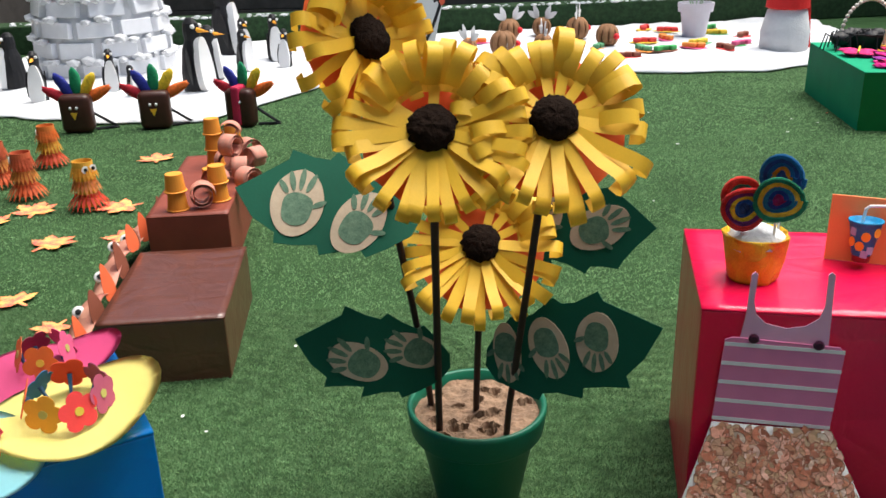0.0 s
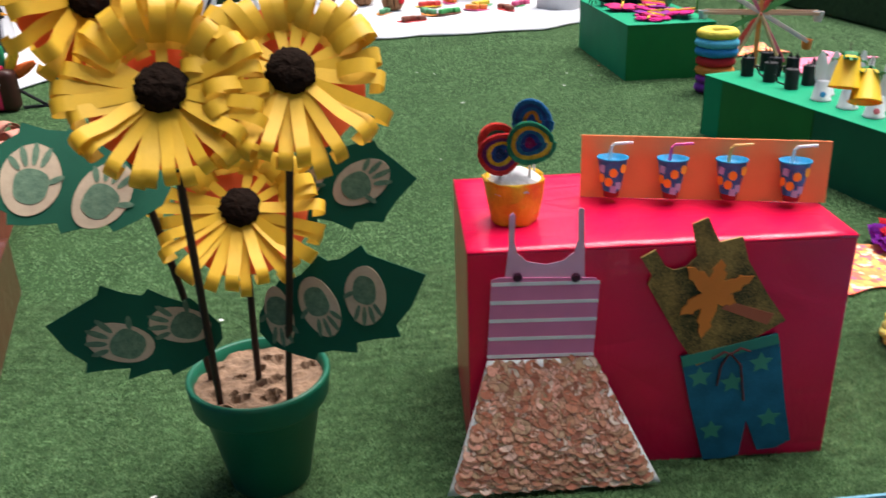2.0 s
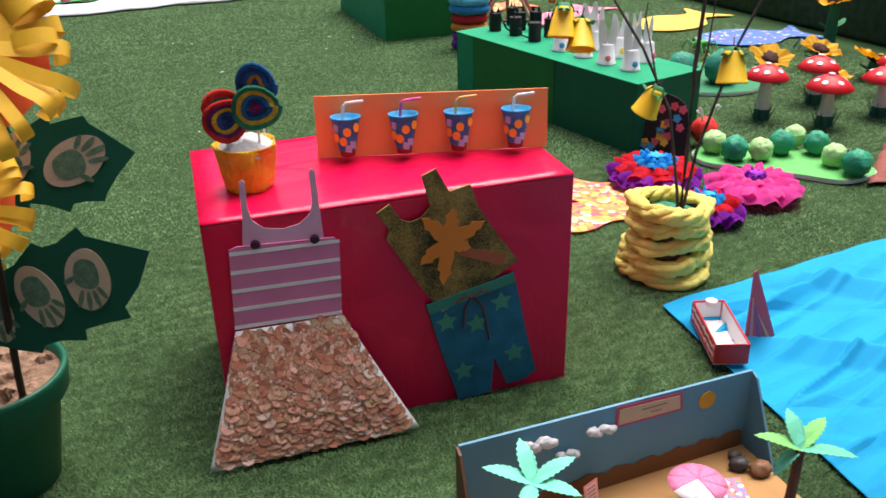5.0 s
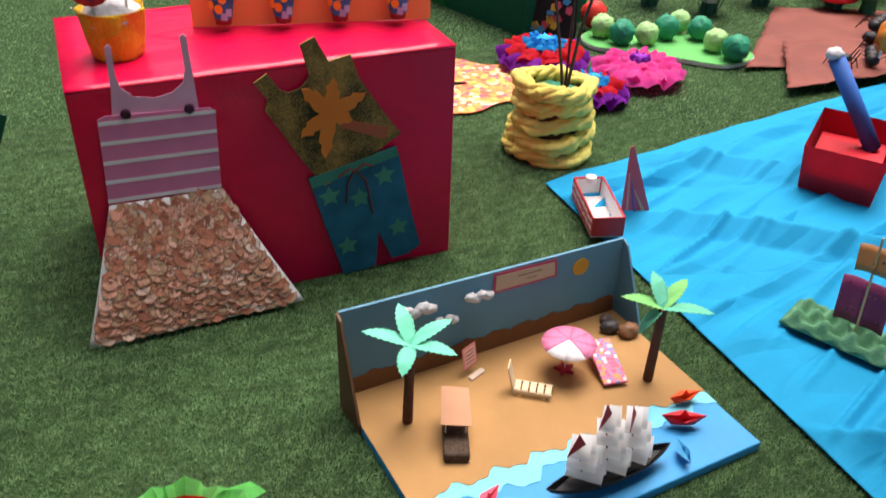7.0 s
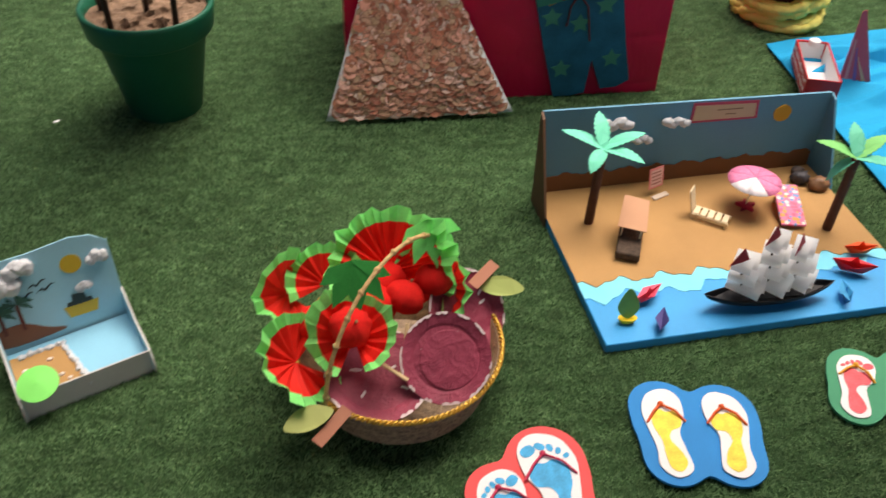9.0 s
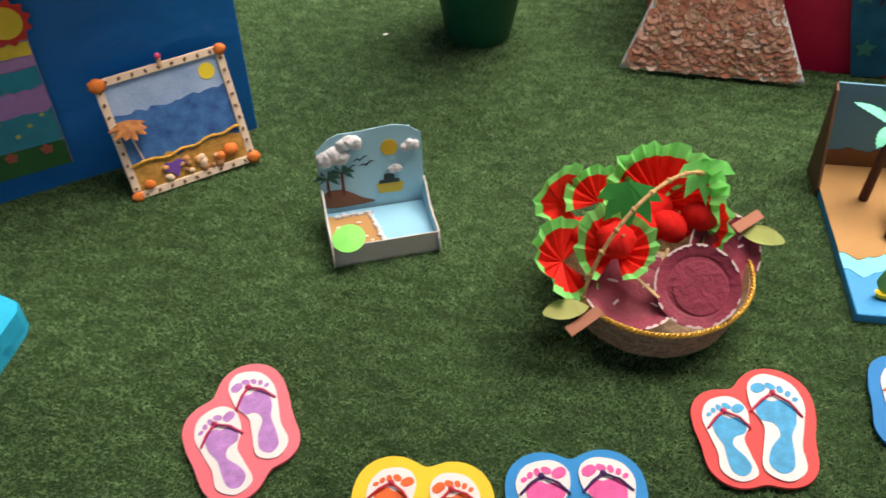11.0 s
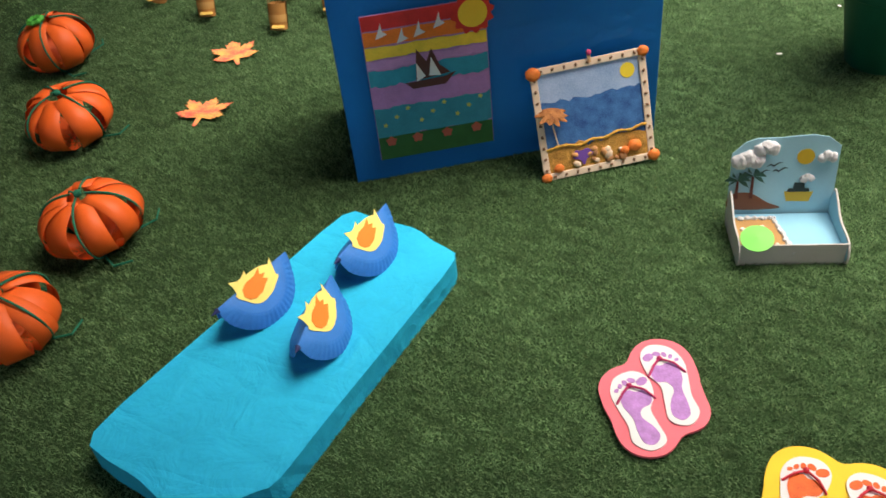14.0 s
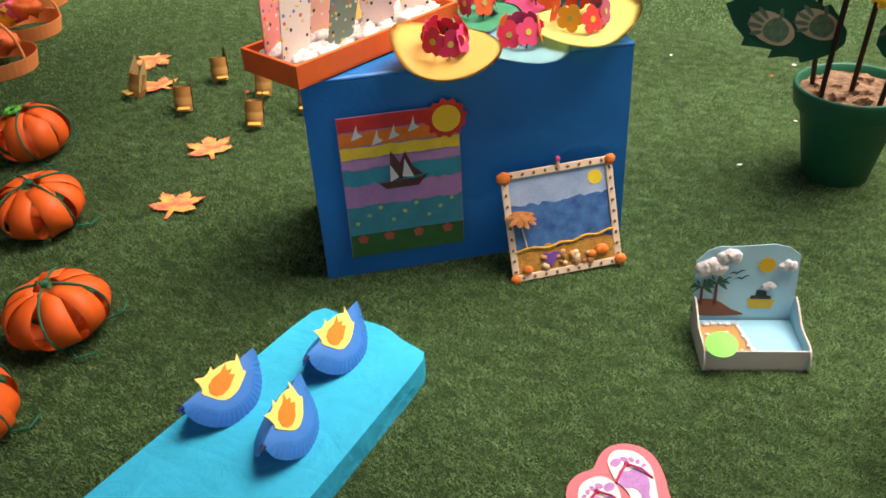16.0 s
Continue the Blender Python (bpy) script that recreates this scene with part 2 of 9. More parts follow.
def sheet(bm, fn, nu, nv, th=0.0, mi=0):
    """A surface fn(u, v) for u, v in 0..1, with thickness th along its normals if given."""
    vs = [[bm.verts.new(fn(i / nu, j / nv)) for j in range(nv + 1)] for i in range(nu + 1)]
    fs = [bm.faces.new((vs[i][j], vs[i + 1][j], vs[i + 1][j + 1], vs[i][j + 1])) for i in range(nu) for j in range(nv)]
    for f in fs:
        f.material_index = mi
        f.smooth = True
    if th:
        bm.normal_update()
        bmesh.ops.solidify(bm, geom=fs, thickness=th)
    return bm


def outline(fn, n):
    """n points (x, y) of fn(angle) as radius."""
    return [(fn(2 * math.pi * i / n) * math.cos(2 * math.pi * i / n), fn(2 * math.pi * i / n) * math.sin(2 * math.pi * i / n)) for i in range(n)]


def smooth_ring(pts, n=6):
    """A closed smooth curve through points."""
    out, k = [], len(pts)
    for i in range(k):
        p0, p1, p2, p3 = (Vector(pts[(i + d) % k]) for d in (-1, 0, 1, 2))
        for s in range(n):
            t = s / n
            q = 0.5 * (2 * p1 + (p2 - p0) * t + (2 * p0 - 5 * p1 + 4 * p2 - p3) * t * t + (3 * p1 - p0 - 3 * p2 + p3) * t ** 3)
            out.append((q.x, q.y))
    return out


def facing(origin, right, up):
    """A pose whose x runs along right and y along up, so that z is the front."""
    x = Vector(right).normalized()
    z = x.cross(Vector(up)).normalized()
    y = z.cross(x)
    return Matrix(((x.x, y.x, z.x, origin[0]), (x.y, y.y, z.y, origin[1]), (x.z, y.z, z.z, origin[2]), (0, 0, 0, 1)))

# ---- the setting ----
def ground():
    bm = B()
    n = 40
    vs = []
    for i in range(n + 1):
        row = []
        for j in range(n + 1):
            x, y = -40 + 80 * i / n, -30 + 80 * j / n
            row.append(bm.verts.new((x, y, 0.0)))
        vs.append(row)
    for i in range(n):
        for j in range(n):
            bm.faces.new((vs[i][j], vs[i + 1][j], vs[i + 1][j + 1], vs[i][j + 1]))
    tagged(part("ground", bm, TURF), "green artificial turf laid over the yard", "ground", kind="structure")


ground()


LEDGE = pose(0, 11.58, 0, 0, 0, 11)          # front foot of the north ledge


def walls():
    bm = B()
    box(bm, 17, 0.5, 0.34, LEDGE @ pose(0, 0.25, 0), 0.02)
    tagged(part("ledge_north", bm, HEDGE_TURF), "low raised ledge covered in dark green turf", "ledge", kind="structure")
    bm = B()
    box(bm, 0.8, 17, 0.34, pose(5.95, 4.0, 0), 0.03)
    tagged(part("ledge_east", bm, HEDGE_TURF), "low raised ledge covered in dark green turf", "ledge", kind="structure")
    bm = B()
    box(bm, 20, 0.2, 5.0, pose(0, 13.4, 0))
    wall = tagged(part("wall_north", bm, WALL_WOOD), "weathered grey board wall behind the ledge", "wall", kind="structure")
    bm = B()
    box(bm, 20, 0.03, 0.19, None, 0.006, 1)
    plank = part("plank", bm, WALL_WOOD, wall, m=pose(0, 13.28, 0.01))
    for k in range(1, 24):
        again(plank, pose(0, 13.28, 0.01 + 0.2 * k))
    # unseen closing walls: the pale ones bounce light, the tall west one shades
    for nm, m, s in (("wall_east", pose(8, 4.0, 0), (0.2, 18.6, 3.5)), ("wall_west", pose(-6.5, 4.0, 0), (0.2, 18.6, 6.0)), ("wall_south", pose(0.75, -5.4, 0), (14.3, 0.2, 2.6))):
        bm = B()
        box(bm, *s, m)
        pale = nm != "wall_west"
        tagged(part(nm, bm, PALE_WALL if pale else WALL_WOOD), "unseen pale wall added to close the yard and bounce light" if pale else "unseen grey wall added to close the yard and shade its west", "wall", kind="structure")

    # unseen slabs added to shade the south and west turf, open to the north-east
    bm = B()
    box(bm, 14.3, 3.2, 0.12, pose(0.75, -0.75, 2.8))
    box(bm, 4.8, 2.0, 0.12, pose(-4.0, 1.852, 2.8))
    tagged(part("ceiling", bm, WALL_WOOD), "unseen grey slabs added to shade the near and west turf", "roof", kind="structure")


walls()


# ---- boxes ----
def covered_box(name, m, sx, sy, sz, material, label):
    t = thing(name, m, label, "box")
    w = 0.012
    for nm, px, py, lx, ly in (("front_panel", 0, -sy / 2 + w / 2, sx, w), ("rear_panel", 0, sy / 2 - w / 2, sx, w), ("side_panel", -sx / 2 + w / 2, 0, w, sy - 2 * w), ("side_panel", sx / 2 - w / 2, 0, w, sy - 2 * w)):
        bm = B()
        box(bm, lx, ly, sz - 0.008, pose(px, py, 0), 0.003, 2)
        part(nm, bm, material, t)
    bm = B()
    n = 16

    def top(u, v):
        x, y = sx * (u - 0.5), sy * (v - 0.5)
        return Vector((x, y, sz + 0.0025 * noise.noise(Vector((x * 9, y * 9, sx * 7)))))
    sheet(bm, top, n, n, 0.008)
    part("lid", bm, material, t)
    return t


MAG = pose(1.0, 1.812, 0, 0, 0, -6.96)          # front face, bottom middle; y runs back
covered_box("display_box", MAG @ pose(0, 0.27, 0), 0.95, 0.54, 0.638, MAGENTA, "large box wrapped in glossy magenta film on the turf")
BLU = pose(-0.962, 1.128, 0, 0, 0, 33.5)
covered_box("display_box", BLU @ pose(0, 0.22, 0), 0.90, 0.44, 0.615, BLUE_FILM, "box wrapped in glossy dark blue film on the turf")
covered_box("display_box", pose(-1.14, 2.945, 0, 0, 0, 9), 0.43, 0.68, 0.236, BROWN_FILM, "low box wrapped in shiny brown film on the turf")
covered_box("display_box", pose(-1.40, 4.10, 0, 0, 0, 9), 0.36, 1.05, 0.28, BRICK_PAPER, "long box covered in red-brown paper on the turf")


# ---- flower pot and sunflowers ----
def flower_pot():
    t = thing("flower_pot", pose(0.003, 1.965, 0), "dark green plastic flower pot filled with sandy soil", "flower pot")
    bm = B()
    lathe(bm, [(0.0, 0.0), (0.098, 0.0), (0.104, 0.006), (0.150, 0.245), (0.153, 0.248), (0.168, 0.250), (0.172, 0.256), (0.180, 0.312),
               (0.180, 0.322), (0.174, 0.326), (0.166, 0.322), (0.160, 0.29), (0.158, 0.27)], 56)
    part("pot_body", bm, POT_GREEN, t, smooth=True)
    bm = B()
    n, rings = 120, 48
    rh = random.Random(12)
    holes = [(0.145 * math.sqrt(rh.random()), 2 * math.pi * rh.random(), 0.009 + 0.007 * rh.random()) for _ in range(24)]
    holes = [(Vector((q * math.cos(a), q * math.sin(a), 0)), hr) for q, a, hr in holes]
    c = bm.verts.new((0, 0, 0.297))
    prev = None
    for i in range(1, rings + 1):
        r = 0.161 * i / rings
        ring = []
        for k in range(n):
            a = 2 * math.pi * k / n
            p = Vector((r * math.cos(a), r * math.sin(a), 0))
            z = 0.297 + 0.010 * noise.noise(p * 22) + 0.006 * noise.noise(p * 60)
            for hp, hr in holes:
                d = (p - hp).length / hr
                if d < 1.5:
                    z += 0.004 * max(0.0, 1 - abs(d - 1.2) * 3) - 0.032 * max(0.0, 1 - d * d)
            p.z = z
            ring.append(bm.verts.new(p))
        for k in range(n):
            if prev is None:
                bm.faces.new((c, ring[k], ring[(k + 1) % n]))
            else:
                bm.faces.new((prev[k], ring[k], ring[(k + 1) % n], prev[(k + 1) % n]))
        prev = ring
    part("soil", bm, SOIL, t)


flower_pot()


ORANGE_PAPER = mat("orange_paper", (0.92, 0.22, 0.06), 0.6, var=0.06, scale=10, bump=0.05, thin=0.5)


def petal_mesh(kind, R, w, tall):
    """A strip of paper: straight out with a tight fold back at the tip, or bent forward in an arch down to the heart."""
    r = random.Random(kind)
    bm = B()
    if tall:
        h = tall * (0.85 + 0.3 * r.random())
        prof = [(0.50 * R, -0.004), (0.80 * R, -0.002), (0.95 * R, 0.12 * h), (1.02 * R, 0.42 * h), (0.99 * R, 0.76 * h), (0.90 * R, 0.97 * h), (0.78 * R, 0.97 * h), (0.66 * R, 0.76 * h), (0.58 * R, 0.45 * h + 0.004), (0.54 * R, 0.014)]
    else:
        u = 0.006 * r.random()
        prof = [(0.028, 0.018), (0.40 * R, 0.016), (0.66 * R, 0.015 + u), (0.86 * R, 0.024 + 2 * u), (0.95 * R, 0.024 + 2 * u), (1.01 * R, 0.016 + u), (1.02 * R, 0.004), (0.97 * R, -0.006), (0.86 * R, -0.010)]
    side = 0.016 * (r.random() - 0.5)
    tw = 0.003 * (r.random() - 0.5)
    L, Rr = [], []
    for i, (a, h) in enumerate(prof):
        s = a / R
        ww = w * (0.72 + 0.28 * min(1, 2 * s))
        L.append(bm.verts.new((a, side * s * s - ww / 2, h - tw)))
        Rr.append(bm.verts.new((a, side * s * s + ww / 2, h + tw)))
    fs = [bm.faces.new((L[i], L[i + 1], Rr[i + 1], Rr[i])) for i in range(len(L) - 1)]
    for f in fs:
        f.smooth = True
    return bm


def leaf_card(parent, m, length, width, prints, seed):
    """A toothed dark green leaf with oval painted prints stuck on it; the tip points along x."""
    r = random.Random(seed)
    pts_u, pts_l = [], []
    for sg, out in ((1, pts_u), (-1, pts_l)):
        for fx, fy in ((0.04, 0.40), (0.14, 0.76), (0.25, 1.06), (0.275, 0.90), (0.38, 1.00), (0.50, 1.22), (0.525, 1.0), (0.62, 1.02), (0.74, 1.10), (0.75, 0.86), (0.86, 0.56)):
            j = 0.03 * (r.random() - 0.5)
            out.append((length * (fx + j), sg * width * 0.45 * fy * (1 + 3 * j)))
    pts = [(0, 0)] + pts_l + [(length, 0)] + pts_u[::-1]
    bm = B()
    prism(bm, pts, 0.002)
    leaf = part("leaf", bm, LEAF_CARD, parent, "dark green card leaf with painted ovals", m)
    for (px, py, rx, ry, rot) in prints:
        bm = B()
        prism(bm, [(rx * math.cos(a) * (1 + 0.05 * math.sin(2 * a + seed)), ry * math.sin(a)) for a in (2 * math.pi * k / 28 for k in range(28))], 0.002)
        z = 0.0024
        mm = pose(px, py, z, 0, 0, rot)
        part("oval", bm, PRINT_CARD, leaf, "beige paper oval with a green paint print", m=mm)
        bm = B()
        s = rx * 1.02
        prism(bm, smooth_ring([(-0.62 * s, -0.34 * s), (-0.05 * s, -0.42 * s), (0.18 * s, 0.0), (0.0, 0.36 * s), (-0.6 * s, 0.36 * s), (-0.8 * s, 0.0)], 4), 0.001)
        for q in range(5):
            ang = radians((-62, -22, -4, 14, 34)[q])
            ln = (0.45, 0.62, 0.68, 0.62, 0.48)[q] * s
            bx, by = ((-0.25, -0.40), (0.16, -0.22), (0.2, -0.05), (0.18, 0.12), (0.1, 0.28))[q]
            cx, cy = bx * s + ln * 0.56 * math.cos(ang), by * s + ln * 0.5 * math.sin(ang)
            prism(bm, [(cx + 0.5 * ln * math.cos(a) * math.cos(ang) - 0.085 * s * math.sin(a) * math.sin(ang),
                        cy + 0.5 * ln * math.cos(a) * math.sin(ang) + 0.085 * s * math.sin(a) * math.cos(ang)) for a in (2 * math.pi * k / 10 for k in range(10))], 0.001)
        part("painted_print", bm, PRINT_PAINT, leaf, m=mm @ pose(0.12 * rx, 0, 0.0022))
    return leaf


def sunflower(head, normal, R, base, seed, leaves=(), bow=0.0, loop=1.0):
    t = thing("paper_sunflower", pose(*base), "paper sunflower with looped yellow strip petals on a dark stick", "paper flower", "sunflowers in the pot")
    h = Vector(head) - Vector(base)
    n = Vector(normal).normalized()
    bm = B()
    mid = h * 0.5 + Vector((bow, 0, 0))
    path = [h * 0 + Vector((0, 0, -0.05))] + [((1 - s) ** 2) * Vector((0, 0, 0)) + 2 * s * (1 - s) * mid + s * s * (h - n * 0.02) for s in (0.1, 0.25, 0.4, 0.55, 0.7, 0.85, 1.0)]
    tube(bm, path, 0.0085, 8)
    part("stem", bm, STEM_BROWN, t, smooth=True)
    x = Vector((0, 0, 1)).cross(n).normalized()
    H = facing(h, x, n.cross(x))
    bm = B()
    prism(bm, outline(lambda a: R * 0.80 * (1 + 0.02 * math.sin(9 * a)), 40), 0.002, pose(0, 0, -0.016))
    disc = part("backing_disc", bm, ORANGE_PAPER, t, "orange card backing disc", H)
    r = random.Random(seed)
    count = 30
    kinds = [part("petal", petal_mesh(seed * 12 + k, R * (1.0, 1.07, 0.90, 0.98)[k], 0.0262, (0.0, 0.0, 0.036, 0.050)[k] * loop), YELLOW_PAPER, disc, m=pose(0, 0, 0.001, 0, 0, (13.5, 14.5, 4.5, 2.5)[k] * 360 / count)) for k in range(4)]
    for k in range(count):
        a = (k + 0.5) * 360 / count
        if k in (13, 14, 4, 2):
            continue
        tall = math.sin(radians(a)) > 0.35 - 0.5 * r.random()
        if tall:
            if r.random() < 0.45:
                again(kinds[r.randrange(2)], pose(0, 0, 0.001, 10 * (r.random() - 0.5), 4 * (r.random() - 0.5), a + 7) @ Matrix.Diagonal((0.80, 0.8, 0.8, 1)), disc)
        again(kinds[r.randrange(2) + (2 if tall else 0)], pose(0, 0, 0.003 * r.random(), 26 * (r.random() - 0.5), -3 + 13 * (r.random() - 0.5), a + 8 * (r.random() - 0.5)) @ Matrix.Diagonal((0.94 + 0.10 * r.random(), 0.85 + 0.3 * r.random(), 1, 1)), disc)
    bm = B()
    ball(bm, (0.043, 0.043, 0.022), pose(0, 0, 0.026), 32, 0.22, 9, seed)
    part("flower_heart", bm, BLACK_TISSUE, disc, "crumpled black tissue flower heart")
    for a in leaves:
        leaf_card(t, *a)
    return t


BLACK_TISSUE = mat("black_tissue", (0.010, 0.005, 0.003), 0.95, var=0.5, scale=70, bump=0.9, bscale=160, spec=0.1)


def lf(base, stem, tip, bottom):
    """A leaf's pose in its flower's own frame, from its root, its tip and a point below its middle."""
    o = Vector(stem) - Vector(base)
    x = Vector(tip) - Vector(stem)
    up = Vector(stem) - Vector(bottom)
    if x.cross(up).y > 0:
        up = -up
    return facing(o, x, up)


FB = [(-0.115, 2.01, 0.29), (-0.09, 1.89, 0.29), (0.0, 1.98, 0.29), (0.075, 1.87, 0.29)]
sunflower((-0.20, 1.69, 1.28), (0.74, -0.58, 0.34), 0.160, FB[0], 4,
          [(lf(FB[0], (-0.11, 1.80, 0.880), (-0.50, 1.80, 0.955), (-0.30, 1.58, 0.66)), 0.41, 0.225,
            [(0.27, 0.01, 0.078, 0.058, -85), (0.13, 0.03, 0.078, 0.052, -110)], 3)], 0.0, 1.6)
sunflower((-0.06, 1.57, 1.13), (0.05, -0.80, 0.55), 0.168, FB[1], 1,
          [(lf(FB[1], (-0.055, 1.83, 0.50), (-0.395, 1.74, 0.620), (-0.2, 1.75, 0.3)), 0.375, 0.19,
            [(0.22, 0.025, 0.076, 0.042, -10), (0.10, -0.025, 0.072, 0.040, -5)], 5)])
sunflower((0.02, 1.88, 0.79), (0.0, -0.80, 0.55), 0.185, FB[2], 2,
          [(lf(FB[2], (0.10, 1.98, 0.80), (0.42, 1.91, 0.82), (0.2, 1.9, 0.5)), 0.33, 0.20,
            [(0.20, 0.0, 0.072, 0.048, 25), (0.07, 0.02, 0.06, 0.04, 60)], 7)])
sunflower((0.16, 1.60, 1.14), (0.10, -0.80, 0.55), 0.175, FB[3], 3,
          [(lf(FB[3], (0.03, 1.84, 0.50), (0.435, 1.64, 0.710), (0.2, 1.7, 0.3)), 0.455, 0.215,
            [(0.07, 0.02, 0.070, 0.036, -100), (0.18, 0.01, 0.070, 0.048, -85), (0.30, 0.0, 0.066, 0.050, -110)], 9)])


# ---- on and against the magenta box ----
PINK = card((0.70, 0.21, 0.40))
PALE_PINK = card((0.72, 0.38, 0.55))
WHITE_TAPE = card((0.78, 0.74, 0.78), 0.5)
SHAVINGS = mat("pencil_shavings", (0.9, 0.9, 0.9), 0.7, var=0.2, scale=60, bump=0.03, col2=(1.0, 1.0, 1.0), rnd=0.05, thin=0.15, spec=0.2)


def shaving_colours(m, island):
    """Each piece takes its own tone, from dark red-brown over salmon to pale wood."""
    N, L = m.node_tree.nodes, m.node_tree.links
    rnd = N.new("ShaderNodeNewGeometry").outputs["Random Per Island"] if island else N.new("ShaderNodeObjectInfo").outputs["Random"]
    tone = N.new("ShaderNodeValToRGB")
    e = tone.color_ramp.elements
    e[0].color, e[1].color = (0.42, 0.16, 0.11, 1), (0.97, 0.78, 0.66, 1)
    e.new(0.25).color = (0.80, 0.29, 0.18, 1)
    e.new(0.48).color = (0.70, 0.47, 0.30, 1)
    e.new(0.74).color = (0.97, 0.46, 0.34, 1)
    L.new(rnd, tone.inputs[0])
    mul = N.new("ShaderNodeMix")
    mul.data_type, mul.blend_type = 'RGBA', 'MULTIPLY'
    mul.inputs[0].default_value = 1.0
    L.new(tone.outputs[0], mul.inputs[6])
    L.new(N["Principled BSDF"].inputs["Base Color"].links[0].from_socket, mul.inputs[7])
    L.new(mul.outputs[2], N["Principled BSDF"].inputs["Base Color"])
    tr = [n for n in N if n.bl_idname == "ShaderNodeBsdfTranslucent"][0]
    L.new(mul.outputs[2], tr.inputs["Color"])


SHAVING_RIM = mat("shaving_rim", (0.30, 0.11, 0.07), 0.7, var=0.3, col2=(0.60, 0.32, 0.22), scale=70, bump=0.03, thin=0.2, spec=0.2)


def card_dress():
    t = thing("card_dress", MAG, "pink card dress with a long skirt of pencil shavings", "paper dress")
    W = pose(0, -0.006, 0, 90)
    bm = B()
    prism(bm, [(-0.43, 0.348), (-0.162, 0.344), (-0.154, 0.545), (-0.165, 0.560), (-0.40, 0.572), (-0.418, 0.565)], 0.004, W)
    body = part("bodice", bm, PINK, t)
    for k in range(5):
        s = k / 4
        bm = B()
        x0, x1 = -0.43 + 0.012 * s, -0.162 + 0.008 * s
        z0 = 0.350 + 0.200 * s
        prism(bm, [(x0, z0), (x1, z0 - 0.006), (x1, z0 + 0.003), (x0, z0 + 0.010)], 0.0006, W @ pose(0, 0, 0.0042))
        part("stripe", bm, WHITE_TAPE, body, "white tape stripe")
    bm = B()
    prism(bm, [(-0.385, 0.566), (-0.19, 0.556), (-0.192, 0.60), (-0.197, 0.735), (-0.205, 0.742), (-0.212, 0.735), (-0.210, 0.66), (-0.218, 0.628), (-0.245, 0.607), (-0.285, 0.599),
               (-0.332, 0.609), (-0.355, 0.632), (-0.362, 0.665), (-0.360, 0.728), (-0.366, 0.736), (-0.374, 0.728), (-0.377, 0.63)], 0.003, W @ pose(0, 0, -0.004))
    part("shoulder_piece", bm, PALE_PINK, t, "pale pink shoulder piece with two straps")
    for x, z in ((-0.355, 0.572), (-0.213, 0.564)):
        bm = B()
        lathe(bm, [(0.0, 0.0), (0.012, 0.0), (0.012, 0.004), (0.008, 0.007), (0, 0.007)], 14, W @ pose(x, z, 0.004))
        part("button", bm, card((0.05, 0.01, 0.03), 0.35), t, "dark round button")
    # skirt: a flat trapezoid from the waist down to the turf
    TL, TR = Vector((-0.430, -0.012, 0.345)), Vector((-0.160, -0.012, 0.340))
    BL, BR = Vector((-0.543, -0.115, 0.016)), Vector((0.005, -0.105, 0.016))

    def on(u, v):
        p = (TL * (1 - u) + TR * u) * (1 - v) + (BL * (1 - u) + BR * u) * v
        p.y -= 0.05 * math.sin(math.pi * v) * 0.25
        return p
    bm = B()
    sheet(bm, on, 12, 16, 0.003)
    skirt = part("skirt", bm, WHITE_CARD, t, "white card skirt covered in overlapping pencil shavings")
    r = random.Random(5)
    meshes = []
    for k in range(4):
        bm = B()
        n = 10
        a0, a1 = -0.45 - 0.3 * r.random(), math.pi + 0.45 + 0.2 * r.random()
        R = 0.0150 + 0.006 * r.random()
        c = bm.verts.new((0, -0.004, 0.0))
        rings = []
        for f in (0.90, 1.0):
            ring = []
            for i in range(n + 1):
                a = a0 + (a1 - a0) * i / n
                q = f * R * (1 + 0.03 * math.sin(7 * a + k))
                ring.append(bm.verts.new((q * math.cos(a), q * math.sin(a), 0.0016 * f * f + 0.0008 * math.sin(4 * a + k))))
            rings.append(ring)
        for i in range(n):
            bm.faces.new((c, rings[0][i], rings[0][i + 1]))
            bm.faces.new((rings[0][i], rings[1][i], rings[1][i + 1], rings[0][i + 1])).material_index = 1
        meshes.append(part("pencil_shaving", bm, [SHAVINGS, SHAVING_RIM], skirt, m=I()))
    base = []
    rows = 29
    for row in range(rows):
        v = 0.935 - 0.925 * row / rows
        wide = (TR - TL).length * (1 - v) + (BR - BL).length * v
        cols = max(6, int(wide / 0.0172))
        for cidx in range(cols):
            u = (cidx + 0.5 + 0.5 * (r.random() - 0.5)) / cols * 0.925 + 0.037
            p = on(u, min(0.985, max(0.01, v + 0.03 * (r.random() - 0.5))))
            up = (TL - BL).normalized()
            M = facing(p, (BR - BL).normalized(), up) @ pose(0, 0, 0.0030 + 0.0030 * r.random(), 3 + 8 * (r.random() - 0.5), 8 * (r.random() - 0.5), 180 + 190 * (r.random() - 0.5))
            base.append(M)
    for i, M in enumerate(base[:300]):
        if i < 4:
            meshes[i].matrix_basis = M
        else:
            again(meshes[i % 4], M)
    rest = B()
    for M in base[300:]:
        src = meshes[r.randrange(4)].data
        vs = [rest.verts.new(M @ v.co) for v in src.vertices]
        for p in src.polygons:
            rest.faces.new([vs[q] for q in p.vertices]).material_index = p.material_index
    tagged(part("shavings_cover", rest, [SHAVINGS_ISLAND, SHAVING_RIM], skirt), kind="stuff")


SHAVINGS_ISLAND = SHAVINGS.copy()
shaving_colours(SHAVINGS, False)
shaving_colours(SHAVINGS_ISLAND, True)
card_dress()


